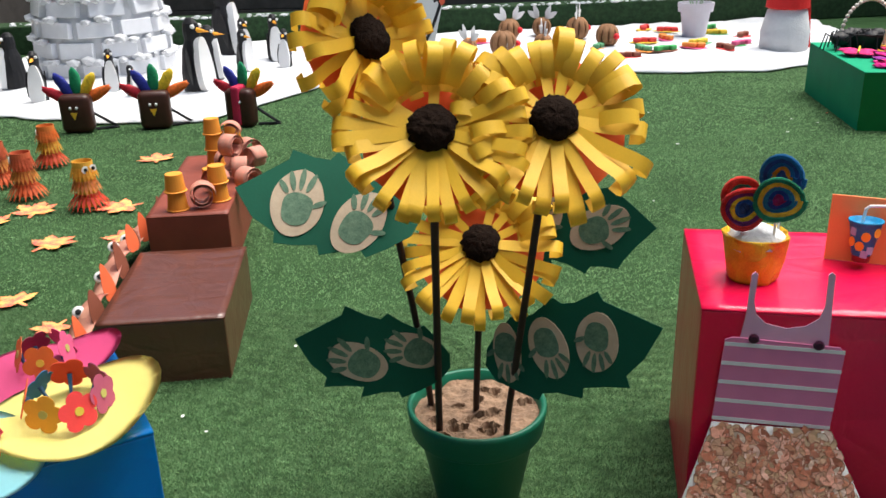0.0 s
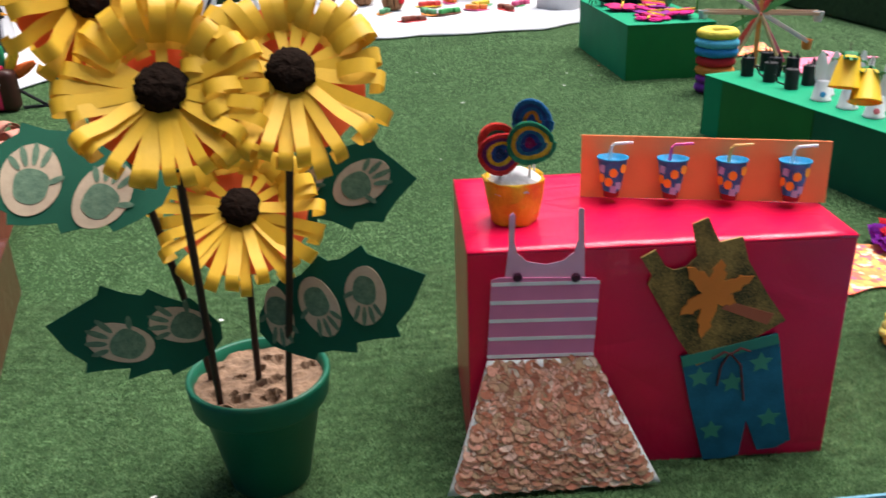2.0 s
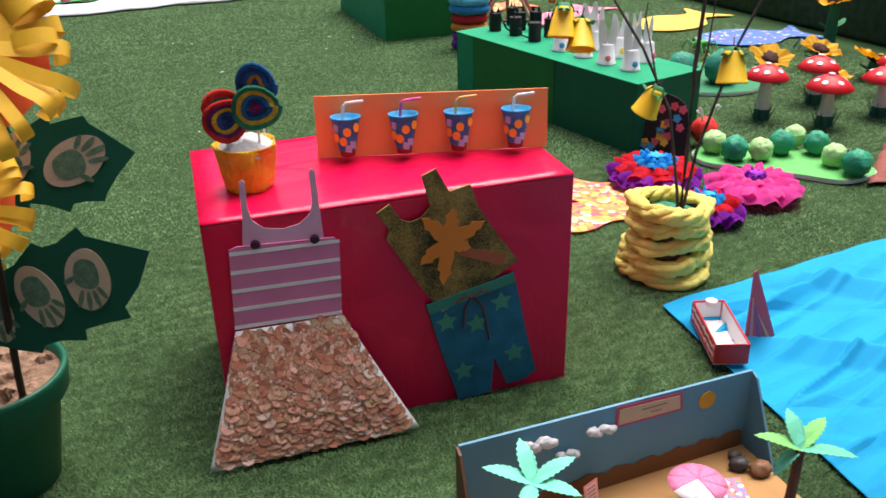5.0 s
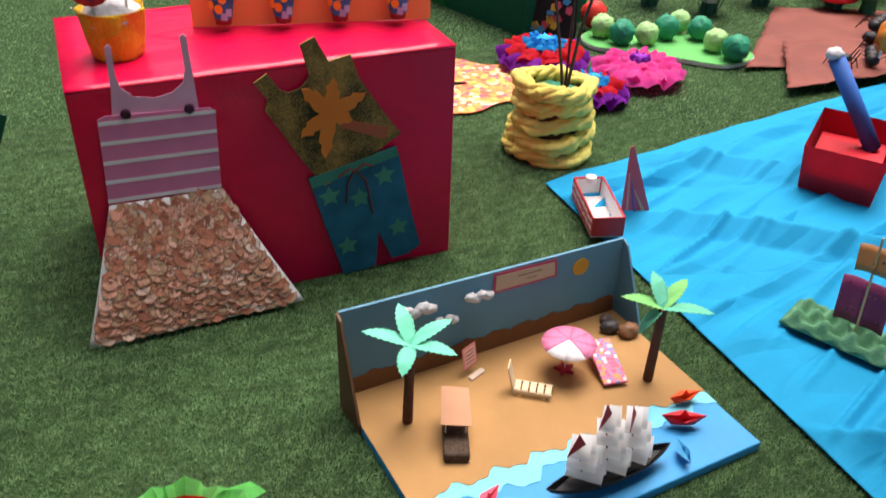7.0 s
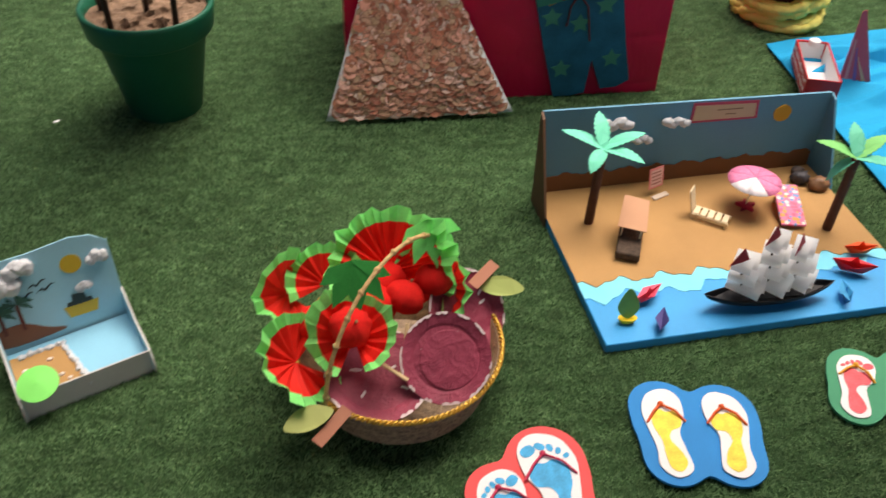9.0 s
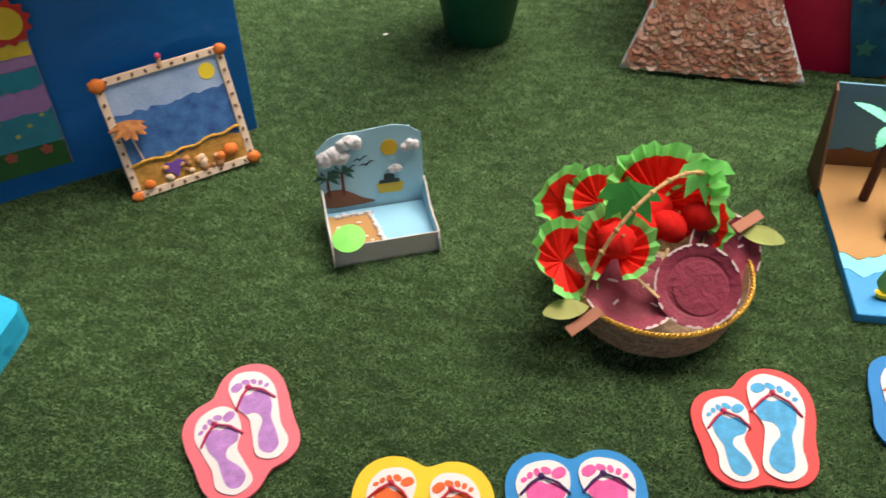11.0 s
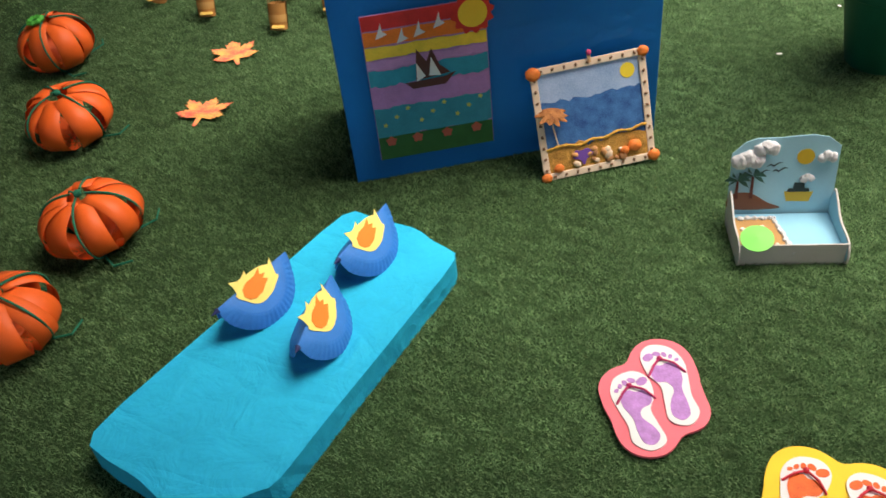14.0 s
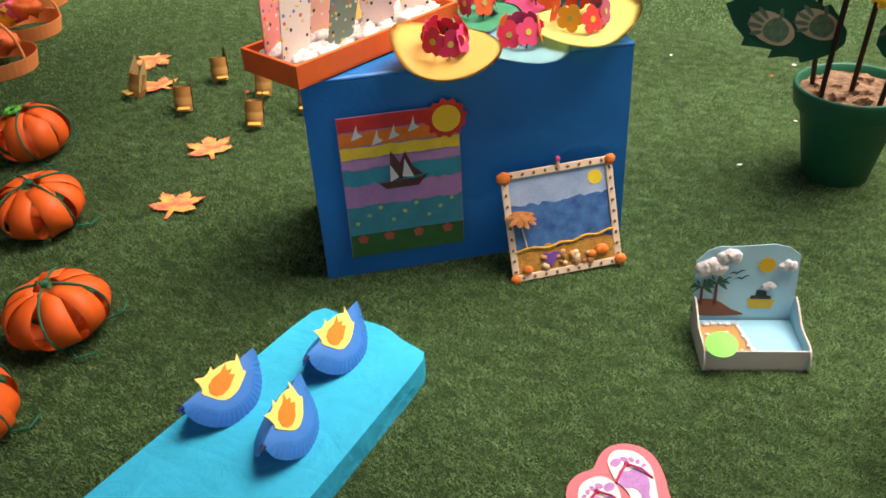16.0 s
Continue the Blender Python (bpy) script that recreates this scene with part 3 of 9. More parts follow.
def card_clothes():
    W = pose(0, -0.008, 0, 90)
    olive = mat("olive_camouflage", (0.095, 0.082, 0.026), 0.7, var=0.65, scale=9, bump=0.15, col2=(0.40, 0.23, 0.065))
    _rp = olive.node_tree.nodes["Color Ramp"].color_ramp.elements
    _rp[0].position, _rp[1].position = 0.42, 0.62
    t = thing("card_vest", MAG, "olive painted card vest with an orange palm on the box front", "paper vest")
    bm = B()
    prism(bm, [(-0.058, 0.608), (-0.024, 0.628), (0.004, 0.582), (0.026, 0.572), (0.055, 0.580), (0.079, 0.606), (0.060, 0.690), (0.097, 0.705), (0.13, 0.640), (0.185, 0.652),
               (0.205, 0.590), (0.260, 0.50), (0.318, 0.419), (0.20, 0.345), (0.103, 0.300), (0.05, 0.38), (0.0, 0.47), (-0.037, 0.535), (-0.028, 0.560)], 0.006, W)
    part("vest_body", bm, olive, t)
    bm = B()
    c = Vector((0.125, 0.505))
    tips = [(0.138, 0.597), (0.222, 0.548), (0.185, 0.478), (0.108, 0.380), (0.048, 0.450), (0.055, 0.580)]
    for i, tp in enumerate(tips):
        v = Vector(tp) - c
        side = Vector((-v.y, v.x)).normalized()
        k = v.length
        ring = [c - v * 0.10 - side * 0.012, c + v * 0.35 - side * 0.020, c + v * 0.62 - side * 0.022, c + v * 0.70 - side * 0.013, c + v * 0.84 - side * 0.014, c + v,
                c + v * 0.86 + side * 0.006, c + v * 0.72 + side * 0.017, c + v * 0.62 + side * 0.012, c + v * 0.35 + side * 0.020, c - v * 0.10 + side * 0.012]
        prism(bm, [tuple(q) for q in ring], 0.002 + 0.0003 * i, W @ pose(0, 0, 0.0065))
    part("palm_motif", bm, card((0.72, 0.20, 0.03)), t, "orange card palm motif")
    bm = B()
    prism(bm, [(0.15, 0.462), (0.17, 0.480), (0.285, 0.440), (0.272, 0.410)], 0.0015, W @ pose(0, 0, 0.0065))
    part("painted_trunk", bm, card((0.42, 0.10, 0.05)), t, "red-orange painted trunk")
    t = thing("card_shorts", MAG, "teal painted card shorts with star marks on the box front", "paper shorts")
    bm = B()
    prism(bm, [(0.061, 0.328), (0.303, 0.382), (0.315, 0.34), (0.345, 0.19), (0.378, 0.055), (0.34, 0.032), (0.290, 0.028), (0.251, 0.125), (0.242, 0.016), (0.20, 0.008), (0.146, 0.006),
               (0.10, 0.17)], 0.006, W @ pose(0, 0, -0.001))
    body = part("shorts_body", bm, mat("teal_painted_card", (0.010, 0.115, 0.20), 0.6, var=0.35, scale=14, bump=0.15), t)
    star = [(0.032 * (1 if k % 2 == 0 else 0.5) * math.cos(math.pi * k / 5 + 0.4), 0.032 * (1 if k % 2 == 0 else 0.5) * math.sin(math.pi * k / 5 + 0.4)) for k in range(10)]
    for x, z in ((0.115, 0.265), (0.20, 0.245), (0.27, 0.30), (0.16, 0.10), (0.31, 0.13)):
        bm = B()
        prism(bm, star, 0.001, W @ pose(x, z, 0.0055))
        part("star_mark", bm, card((0.05, 0.24, 0.17)), body)
    bm = B()
    prism(bm, [(0.061, 0.329), (0.303, 0.383), (0.311, 0.355), (0.068, 0.298)], 0.002, W @ pose(0, 0, 0.0055))
    part("waistband", bm, card((0.03, 0.20, 0.15)), t, "green waistband")
    bm = B()
    for dx in (-0.02, 0.03):
        tube(bm, [(0.185, -0.016, 0.335), (0.185 + dx, -0.02, 0.30), (0.19 + dx * 1.5, -0.017, 0.22 - dx)], 0.0028, 6)
    tube(bm, [(0.14, -0.018, 0.320), (0.17, -0.022, 0.342), (0.185, -0.02, 0.332), (0.21, -0.022, 0.350), (0.235, -0.018, 0.338)], 0.003, 6)
    part("drawstring", bm, card((0.12, 0.03, 0.03)), t, "dark red cord")


card_clothes()


def cup_panel():
    a = math.degrees(math.atan2(-0.13, 0.628))
    M = MAG @ pose(-0.138, 0.340, 0.639, 0, 0, a)
    t = thing("cup_display", M, "orange card panel with four paper cups and drinking straws", "card panel")
    bm = B()
    prism(bm, [(0, 0), (0.640, 0), (0.640, 0.165), (0, 0.172)], 0.005, pose(0, 0.008, 0, 86))
    part("panel_board", bm, ORANGE_CARD, t)
    blue = mat("patterned_cup_paper", (0.015, 0.27, 0.52), 0.45, var=0.35, scale=70, bump=0.1)
    for k, (x, sc) in enumerate(((0.083, (0.8, 0.8, 0.8)), (0.238, (0.75, 0.1, 0.35)), (0.388, (0.8, 0.45, 0.12)), (0.545, (0.8, 0.8, 0.8)))):
        bm = B()
        lathe(bm, [(0.0, 0.0), (0.024, 0.0), (0.027, 0.004), (0.044, 0.088), (0.047, 0.089), (0.047, 0.094), (0.043, 0.094), (0.041, 0.085), (0.0, 0.08)], 24, pose(x, -0.026, 0.032) @ Matrix.Diagonal((0.88, 0.7, 1, 1)))
        cup = part("cup", bm, blue, t, "blue paper cup with orange slices on it", smooth=True)
        bm = B()
        lathe(bm, [(0.0, 0), (0.023, 0.0), (0.025, 0.016), (0.0, 0.02)], 20, pose(x, -0.026, 0.016) @ Matrix.Diagonal((0.88, 0.7, 1, 1)))
        part("cup_foot", bm, card((0.25, 0.03, 0.025), 0.4), cup)
        r = random.Random(k)
        for q, (ang, z) in enumerate(((-110, 0.035), (-60, 0.022), (-85, 0.066), (-135, 0.078), (-42, 0.078), (-82, 0.010), (-148, 0.045))):
            a2 = radians(ang + 8 * (r.random() - 0.5))
            z *= 0.86
            rr = 0.027 + 0.017 * z / 0.088 + 0.0016
            mm = pose(x, -0.026, 0.032) @ Matrix.Diagonal((0.88, 0.7, 1, 1)) @ facing((rr * math.cos(a2), rr * math.sin(a2), z), (-math.sin(a2), math.cos(a2), 0), (0, 0, 1))
            bm = B()
            if q % 2 == 0:
                prism(bm, outline(lambda b: 0.0125, 16), 0.0012, mm)
                part("fruit_slice", bm, card((0.88, 0.50, 0.05)), cup)
            else:
                prism(bm, [(-0.010, -0.008), (0.009, -0.011), (0.011, 0.009), (-0.008, 0.011)], 0.0012, mm)
                part("paper_square", bm, card((0.40, 0.58, 0.82)), cup)
        bm = B()
        tube(bm, [(x - 0.008, -0.02, 0.115), (x - 0.004, -0.02, 0.152), (x + 0.004, -0.021, 0.160), (x + 0.05, -0.024, 0.165)], 0.004, 8)
        part("straw", bm, card(sc, 0.35), cup, "bent plastic drinking straw")


cup_panel()


def candy_pot():
    t = thing("lollipop_pot", MAG @ pose(-0.338, 0.20, 0.639), "pot wrapped in orange and yellow cellophane with white filling", "pot")
    bm = B()

    def wob(a, i):
        return 1 + 0.05 * math.sin(5 * a + i) + 0.02 * math.sin(11 * a)
    lathe(bm, [(0, 0), (0.058, 0.0), (0.062, 0.01), (0.070, 0.06), (0.076, 0.112), (0.078, 0.118), (0.074, 0.118), (0.066, 0.09), (0, 0.088)], 36, None, wob)
    part("wrapped_pot", bm, mat("orange_cellophane", (0.82, 0.36, 0.02), 0.25, var=0.3, scale=18, bump=0.05, wrinkle=0.7, wscale=22, col2=(0.85, 0.55, 0.03)), t, smooth=True)
    bm = B()
    ball(bm, (0.068, 0.068, 0.035), pose(0, 0, 0.10), 20, 0.25, 5, 2)
    part("filling", bm, SNOW, t, "white cotton filling")
    for k, (x, y, z, R, cols, tx, tz) in enumerate((
            (-0.040, -0.030, 0.190, 0.055, ((0.01, 0.03, 0.10), (0.01, 0.05, 0.20), (0.55, 0.38, 0.02), (0.10, 0.015, 0.10), (0.42, 0.02, 0.02)), -8, 15),
            (-0.046, 0.008, 0.212, 0.048, ((0.02, 0.20, 0.10), (0.40, 0.05, 0.03), (0.03, 0.22, 0.12), (0.55, 0.03, 0.02), (0.62, 0.04, 0.03)), -8, 20),
            (0.034, -0.045, 0.218, 0.056, ((0.18, 0.01, 0.08), (0.01, 0.04, 0.20), (0.01, 0.13, 0.25), (0.50, 0.36, 0.03), (0.01, 0.17, 0.09)), 4, -5),
            (0.046, 0.000, 0.264, 0.052, ((0.02, 0.06, 0.25), (0.60, 0.22, 0.02), (0.01, 0.10, 0.30), (0.015, 0.05, 0.22), (0.01, 0.12, 0.33)), 0, -32))):
        lp = thing("yarn_lollipop", MAG @ pose(-0.338 + x, 0.20 + y, 0.639 + z, 0, 0, tz), "wool yarn lollipop coiled in bright colours on a stick", "lollipop", "yarn lollipops")
        bm = B()
        tube(bm, [(0, 0.012, -0.145), (0, 0.010, -0.03)], 0.003, 6)
        part("stick", bm, WHITE_CARD, lp)
        ring = 0
        for ci, c in enumerate(cols):
            bm = B()
            r0, r1 = R * ci / len(cols), R * (ci + 1) / len(cols)
            pts = []
            turns = 2
            for s in range(turns * 20 + 1):
                a = 2 * math.pi * s / 20
                rr = r0 + 0.003 + (r1 - r0) * s / (turns * 20)
                rr *= 1 + 0.05 * math.sin(3 * a + k)
                pts.append((rr * math.cos(a), -0.003 * math.sin(2 * a + ci) - 0.10 * rr, rr * math.sin(a) * 0.92))
            tube(bm, pts, 0.0042, 6)
            part("yarn_coil", bm, mat("wool_yarn", c, 0.95, var=0.35, scale=80, bump=0.8, bscale=500), lp)


candy_pot()


# ---- beach model ----
BCH = pose(1.290, 0.743, 0, 0, 0, -2.0)
SEA = mat("sea_card", (0.020, 0.30, 0.64), 0.5, var=0.10, scale=8, bump=0.05)
FOAM = card((0.16, 0.62, 0.78), 0.55)
SAND_CARD = mat("sand_card", (0.41, 0.230, 0.085), 0.75, var=0.14, scale=7, bump=0.25, bscale=500)
MINT = card((0.13, 0.62, 0.42), 0.6)
BARK = mat("palm_bark", (0.10, 0.035, 0.018), 0.7, var=0.3, scale=40, bump=0.4)


def beach_model():
    t = thing("beach_model", BCH, "card beach model with blue backdrop, brown sand floor and painted sea", "model")
    w, d = 0.775, 0.545
    bm = B()
    box(bm, w, d, 0.026, pose(0, d / 2, 0), 0.002, 1)
    part("base_board", bm, SEA, t)
    bm = B()
    sh = lambda x: 0.195 + 0.010 * math.sin(x * 60) + 0.006 * math.sin(x * 133 + 1)
    xs = [-w / 2 + w * k / 60 for k in range(61)]
    prism(bm, [(x, sh(x) - 0.055 - 0.01 * math.sin(x * 31)) for x in xs] + [(x, sh(x)) for x in xs[::-1]], 0.0015, pose(0, 0, 0.0262))
    part("foam_strip", bm, FOAM, t, "pale blue strip of surf")
    bm = B()
    prism(bm, [(x, sh(x) - 0.008) for x in xs] + [(w / 2, d - 0.004), (-w / 2, d - 0.004)], 0.0015, pose(0, 0, 0.0279))
    part("sand_floor", bm, SAND_CARD, t, "sandy brown card floor")
    bm = B()
    W = pose(0, d - 0.004, 0, 90)
    prism(bm, [(-w / 2, 0.0), (w / 2, 0.0), (w / 2, 0.252), (-w / 2, 0.272)], 0.007, W @ pose(0, 0, -0.007))
    back = part("backdrop", bm, mat("sky_blue_card", (0.10, 0.27, 0.38), 0.6, var=0.10, scale=6, bump=0.06), t, "blue-grey card backdrop")
    bm = B()
    prism(bm, [(-w / 2 + 0.004, 0.028)] + [(w / 2 - 0.004, 0.028)] + [(x * 0.985, 0.080 + 0.005 * math.sin(x * 75) + 0.003 * math.sin(x * 173)) for x in xs[::-1]], 0.0015, W @ pose(0, 0, 0.001))
    part("brown_strip", bm, card((0.17, 0.075, 0.03)), back, "scalloped brown card strip")
    bm = B()
    prism(bm, [(0.002, 0.20), (0.188, 0.197), (0.182, 0.250), (0.002, 0.258)], 0.0012, W @ pose(0, 0, 0.0012))
    sgn = part("notice", bm, card((0.42, 0.06, 0.12)), back, "beige notice with a red edge")
    bm = B()
    prism(bm, [(0.009, 0.207), (0.180, 0.204), (0.175, 0.243), (0.009, 0.250)], 0.0012, W @ pose(0, 0, 0.0026))
    part("notice_paper", bm, card((0.50, 0.40, 0.27)), back)
    for x, z, l in ((0.07, 0.232, 0.07), (0.095, 0.218, 0.03)):
        bm = B()
        prism(bm, [(x, z), (x + l, z - 0.001), (x + l, z + 0.002), (x, z + 0.003)], 0.0006, W @ pose(0, 0, 0.0039))
        part("written_line", bm, card((0.2, 0.13, 0.08)), back)
    bm = B()
    prism(bm, outline(lambda a: 0.024 * (1 + 0.02 * math.sin(5 * a)), 30), 0.003, W @ pose(0.258, 0.205, 0.0012))
    part("card_sun", bm, card((0.55, 0.30, 0.03)), back, "yellow card sun")
    for k, (x, z, s) in enumerate(((-0.200, 0.222, 1.25), (-0.040, 0.212, 1.0), (-0.125, 0.170, 0.8))):
        bm = B()
        for q in range(4):
            ball(bm, (0.016 * s, 0.010, 0.011 * s), pose(x + (q - 1.5) * 0.016 * s, d - 0.014, z + 0.004 * (-1) ** q), 10, 0.4, 4, k + q)
        part("cotton_cloud", bm, SNOW, back, "white cotton cloud")
    for sx in (-1, 1):
        bm = B()
        sp = [(0, 0), (0.11, 0), (0.11, 0.03), (0.02, 0.26), (0, 0.27)] if sx < 0 else [(0, 0), (0.12, 0), (0.12, 0.03), (0.02, 0.24), (0, 0.25)]
        M = Matrix(((0, 0, 1, sx * w / 2 - (0.006 if sx < 0 else 0)), (-1, 0, 0, d), (0, 1, 0, 0), (0, 0, 0, 1)))
        prism(bm, sp, 0.006, M)
        part("side_panel", bm, card((0.15, 0.08, 0.045)) if sx < 0 else card((0.10, 0.27, 0.38)), t)
    return t


beach_model()


def model_palm(x, y, z, h, lean, seed, cols, ways):
    t = thing("model_palm", pose(x, y, z), "little card palm tree with a brown trunk and green fronds", "model palm", "palms on the beach model")
    r = random.Random(seed)
    bm = B()
    n = 9
    top = Vector((lean[0], lean[1], h))
    pts = [top * (k / n) for k in range(n + 1)]
    tube(bm, pts, [0.0118 - 0.0018 * k / n + 0.0004 * (k % 2) for k in range(n + 1)], 10)
    for k in range(9):
        p = pts[k] + Vector((0, 0, 0.008))
        a = k * 2.4
        prism(bm, [(0, -0.004), (0.008, -0.002), (0.008, 0.003), (0, 0.004)], 0.003, Matrix.Translation(p) @ pose(0, 0, 0, 0, -40, math.degrees(a)) @ pose(0.0085, 0, 0))
    part("trunk", bm, BARK, t)
    for k, (turn, rise, full) in enumerate(ways):
        L = 0.108 * full
        bm = B()
        m = 16
        up, lo = [], []
        for q in range(m + 1):
            f = q / m
            wd = 0.019 * math.sin(math.pi * min(1, 0.08 + 0.92 * f)) ** 0.7 + 0.0012
            tooth = 0.0035 * (q % 2)
            up.append((L * f, wd - tooth))
            lo.append((L * f, -wd + tooth))
        prism(bm, lo + up[::-1], 0.0012, None, 0, lambda a, b: 0.010 * math.sin(a / L * 3.0) - 0.008 * (a / L) ** 2 - abs(b) * 0.15)
        part("frond", bm, cols[k % len(cols)], t, m=Matrix.Translation(top) @ pose(0, 0, 0, 0, -rise, turn))


model_palm(1.015, 1.155, 0.029, 0.218, (0.006, 0.0), 1, [MINT], ((139, 12, 1.0), (79, 28, 0.95), (4, 16, 1.0), (-46, 2, 0.95), (-131, -12, 0.75)))
model_palm(1.590, 1.008, 0.029, 0.212, (0.004, 0.0), 2, [card((0.10, 0.50, 0.33)), card((0.16, 0.50, 0.14))], ((69, 30, 0.9), (19, 18, 1.0), (-41, 4, 1.05), (134, 10, 0.9), (158, -52, 0.8)))


def beach_things():
    WOODLET = card((0.72, 0.58, 0.38), 0.6)
    # sun lounger of lolly sticks
    t = thing("model_sun_lounger", pose(1.318, 1.10, 0.029, 0, 0, -42), "tiny sun lounger of pale wooden sticks", "model lounger")
    for k in range(5):
        bm = B()
        box(bm, 0.014, 0.034, 0.003, pose(-0.036 + 0.018 * k, 0, 0.016), 0.0006, 1)
        part("slat", bm, WOODLET, t)
    for sy in (-1, 1):
        bm = B()
        box(bm, 0.092, 0.003, 0.010, pose(0, sy * 0.018, 0.007), 0.0006, 1)
        part("side_rail", bm, WOODLET, t)
        for sx in (-0.04, 0.04):
            bm = B()
            box(bm, 0.005, 0.004, 0.009, pose(sx, sy * 0.018, 0))
            part("leg", bm, WOODLET, t)
    bm = B()
    box(bm, 0.004, 0.036, 0.062, pose(-0.046, 0, 0.016, 0, -14), 0.001, 1)
    part("backrest", bm, WOODLET, t)
    # lounger with a patterned towel
    t = thing("model_sun_lounger", pose(1.522, 1.085, 0.029, 0, 0, -106), "tiny lounger covered with a pink floral towel", "model lounger")
    bm = B()
    box(bm, 0.132, 0.062, 0.006, pose(0, 0, 0.024, 0, 14), 0.002, 1)
    part("towel", bm, confetti("floral_towel", (0.75, 0.16, 0.30), [(0.8, 0.3, 0.05), (0.7, 0.65, 0.6), (0.15, 0.25, 0.5), (0.75, 0.1, 0.2)], 90, 0.5), t)
    for sx in (-0.045, 0.045):
        for sy in (-0.02, 0.02):
            bm = B()
            box(bm, 0.005, 0.005, 0.022 + 0.25 * -sx * 0.9, pose(sx, sy, 0))
            part("leg", bm, WOODLET, t)
    # hut bed with a roof
    t = thing("model_canopy_bed", pose(1.088, 1.070, 0.029, 0, 0, 62), "tiny canopy lounger with a bark bed and card roof", "model lounger")
    bm = B()
    box(bm, 0.100, 0.056, 0.022, pose(-0.035, 0, 0.003), 0.003, 1)
    part("bed", bm, mat("bark_bits", (0.07, 0.045, 0.03), 0.8, var=0.6, scale=90, bump=0.6), t)
    bm = B()
    prism(bm, [(-0.032, -0.034), (0.068, -0.031), (0.072, 0.030), (-0.030, 0.034)], 0.002, pose(0, 0, 0.062, 3, -12))
    part("roof", bm, card((0.52, 0.27, 0.15)), t)
    for sx, sy in ((-0.02, -0.022), (-0.02, 0.022), (0.05, -0.02), (0.05, 0.02)):
        bm = B()
        tube(bm, [(sx, sy, 0), (sx, sy, 0.062 + sx * 0.22)], 0.0016, 6)
        part("post", bm, WOODLET, t)
    # parasol on a star foot
    t = thing("model_parasol", pose(1.432, 1.13, 0.029), "tiny pink and white paper parasol on a red star", "model parasol")
    bm = B()
    star = [(0.026 * (1 if k % 2 == 0 else 0.45) * math.cos(math.pi * k / 5), 0.026 * (1 if k % 2 == 0 else 0.45) * math.sin(math.pi * k / 5)) for k in range(10)]
    prism(bm, star, 0.010)
    part("star_foot", bm, card((0.40, 0.02, 0.05)), t)
    bm = B()
    tube(bm, [(0, 0, 0.005), (0.004, 0, 0.088)], 0.0018, 6)
    part("pole", bm, WOODLET, t)
    for k in range(8):
        bm = B()
        a0, a1 = 2 * math.pi * k / 8, 2 * math.pi * (k + 1) / 8
        sheet(bm, lambda u, v: Vector((0.004, 0, 0.092 - 0.010 * v * v)) + Vector((0.066 * v * math.cos(a0 + (a1 - a0) * u), 0.066 * v * math.sin(a0 + (a1 - a0) * u), 0)), 3, 3, 0.0008)
        part("canopy_panel", bm, card((0.78, 0.72, 0.74)) if k in (4, 5) else mat("pink_paper", (0.72, 0.20, 0.36), 0.6, var=0.25, scale=120), t)
    # sign
    t = thing("model_sign", pose(1.226, 1.225, 0.029, 0, 0, 18), "tiny pink-edged paper sign on a stick", "model sign")
    bm = B()
    prism(bm, [(-0.024, 0.022), (0.024, 0.022), (0.026, 0.078), (-0.022, 0.078)], 0.0012, pose(0, 0, 0, 78))
    part("sign_board", bm, card((0.68, 0.22, 0.22)), t)
    bm = B()
    prism(bm, [(-0.019, 0.027), (0.019, 0.027), (0.021, 0.073), (-0.017, 0.073)], 0.0006, pose(0, -0.0014, 0, 78))
    part("sign_paper", bm, card((0.68, 0.42, 0.36)), t)
    for k in range(4):
        bm = B()
        prism(bm, [(-0.015, 0.034 + 0.010 * k), (0.015, 0.034 + 0.010 * k), (0.015, 0.037 + 0.010 * k), (-0.015, 0.037 + 0.010 * k)], 0.0004, pose(0, -0.0021, 0, 78))
        part("written_line", bm, card((0.35, 0.13, 0.12)), t)
    bm = B()
    box(bm, 0.05, 0.016, 0.006, pose(0.005, -0.012, 0), 0.002, 1)
    part("shell_foot", bm, card((0.62, 0.50, 0.40)), t)
    for k, (x, y, s, c) in enumerate(((1.628, 1.20, 0.026, (0.06, 0.055, 0.06)), (1.662, 1.165, 0.028, (0.22, 0.11, 0.055)), (1.645, 1.235, 0.018, (0.12, 0.09, 0.08)))):
        bm = B()
        ball(bm, (s, s * 0.8, s * 0.7), pose(x, y, 0.029 + s * 0.5), 14, 0.35, 3, k)
        tagged(part("pebble", bm, mat("pebble", c, 0.45, var=0.4, scale=60, bump=0.3)), "small rounded dark pebble on the card sand", "pebble", "pebbles on the beach model")


beach_things()


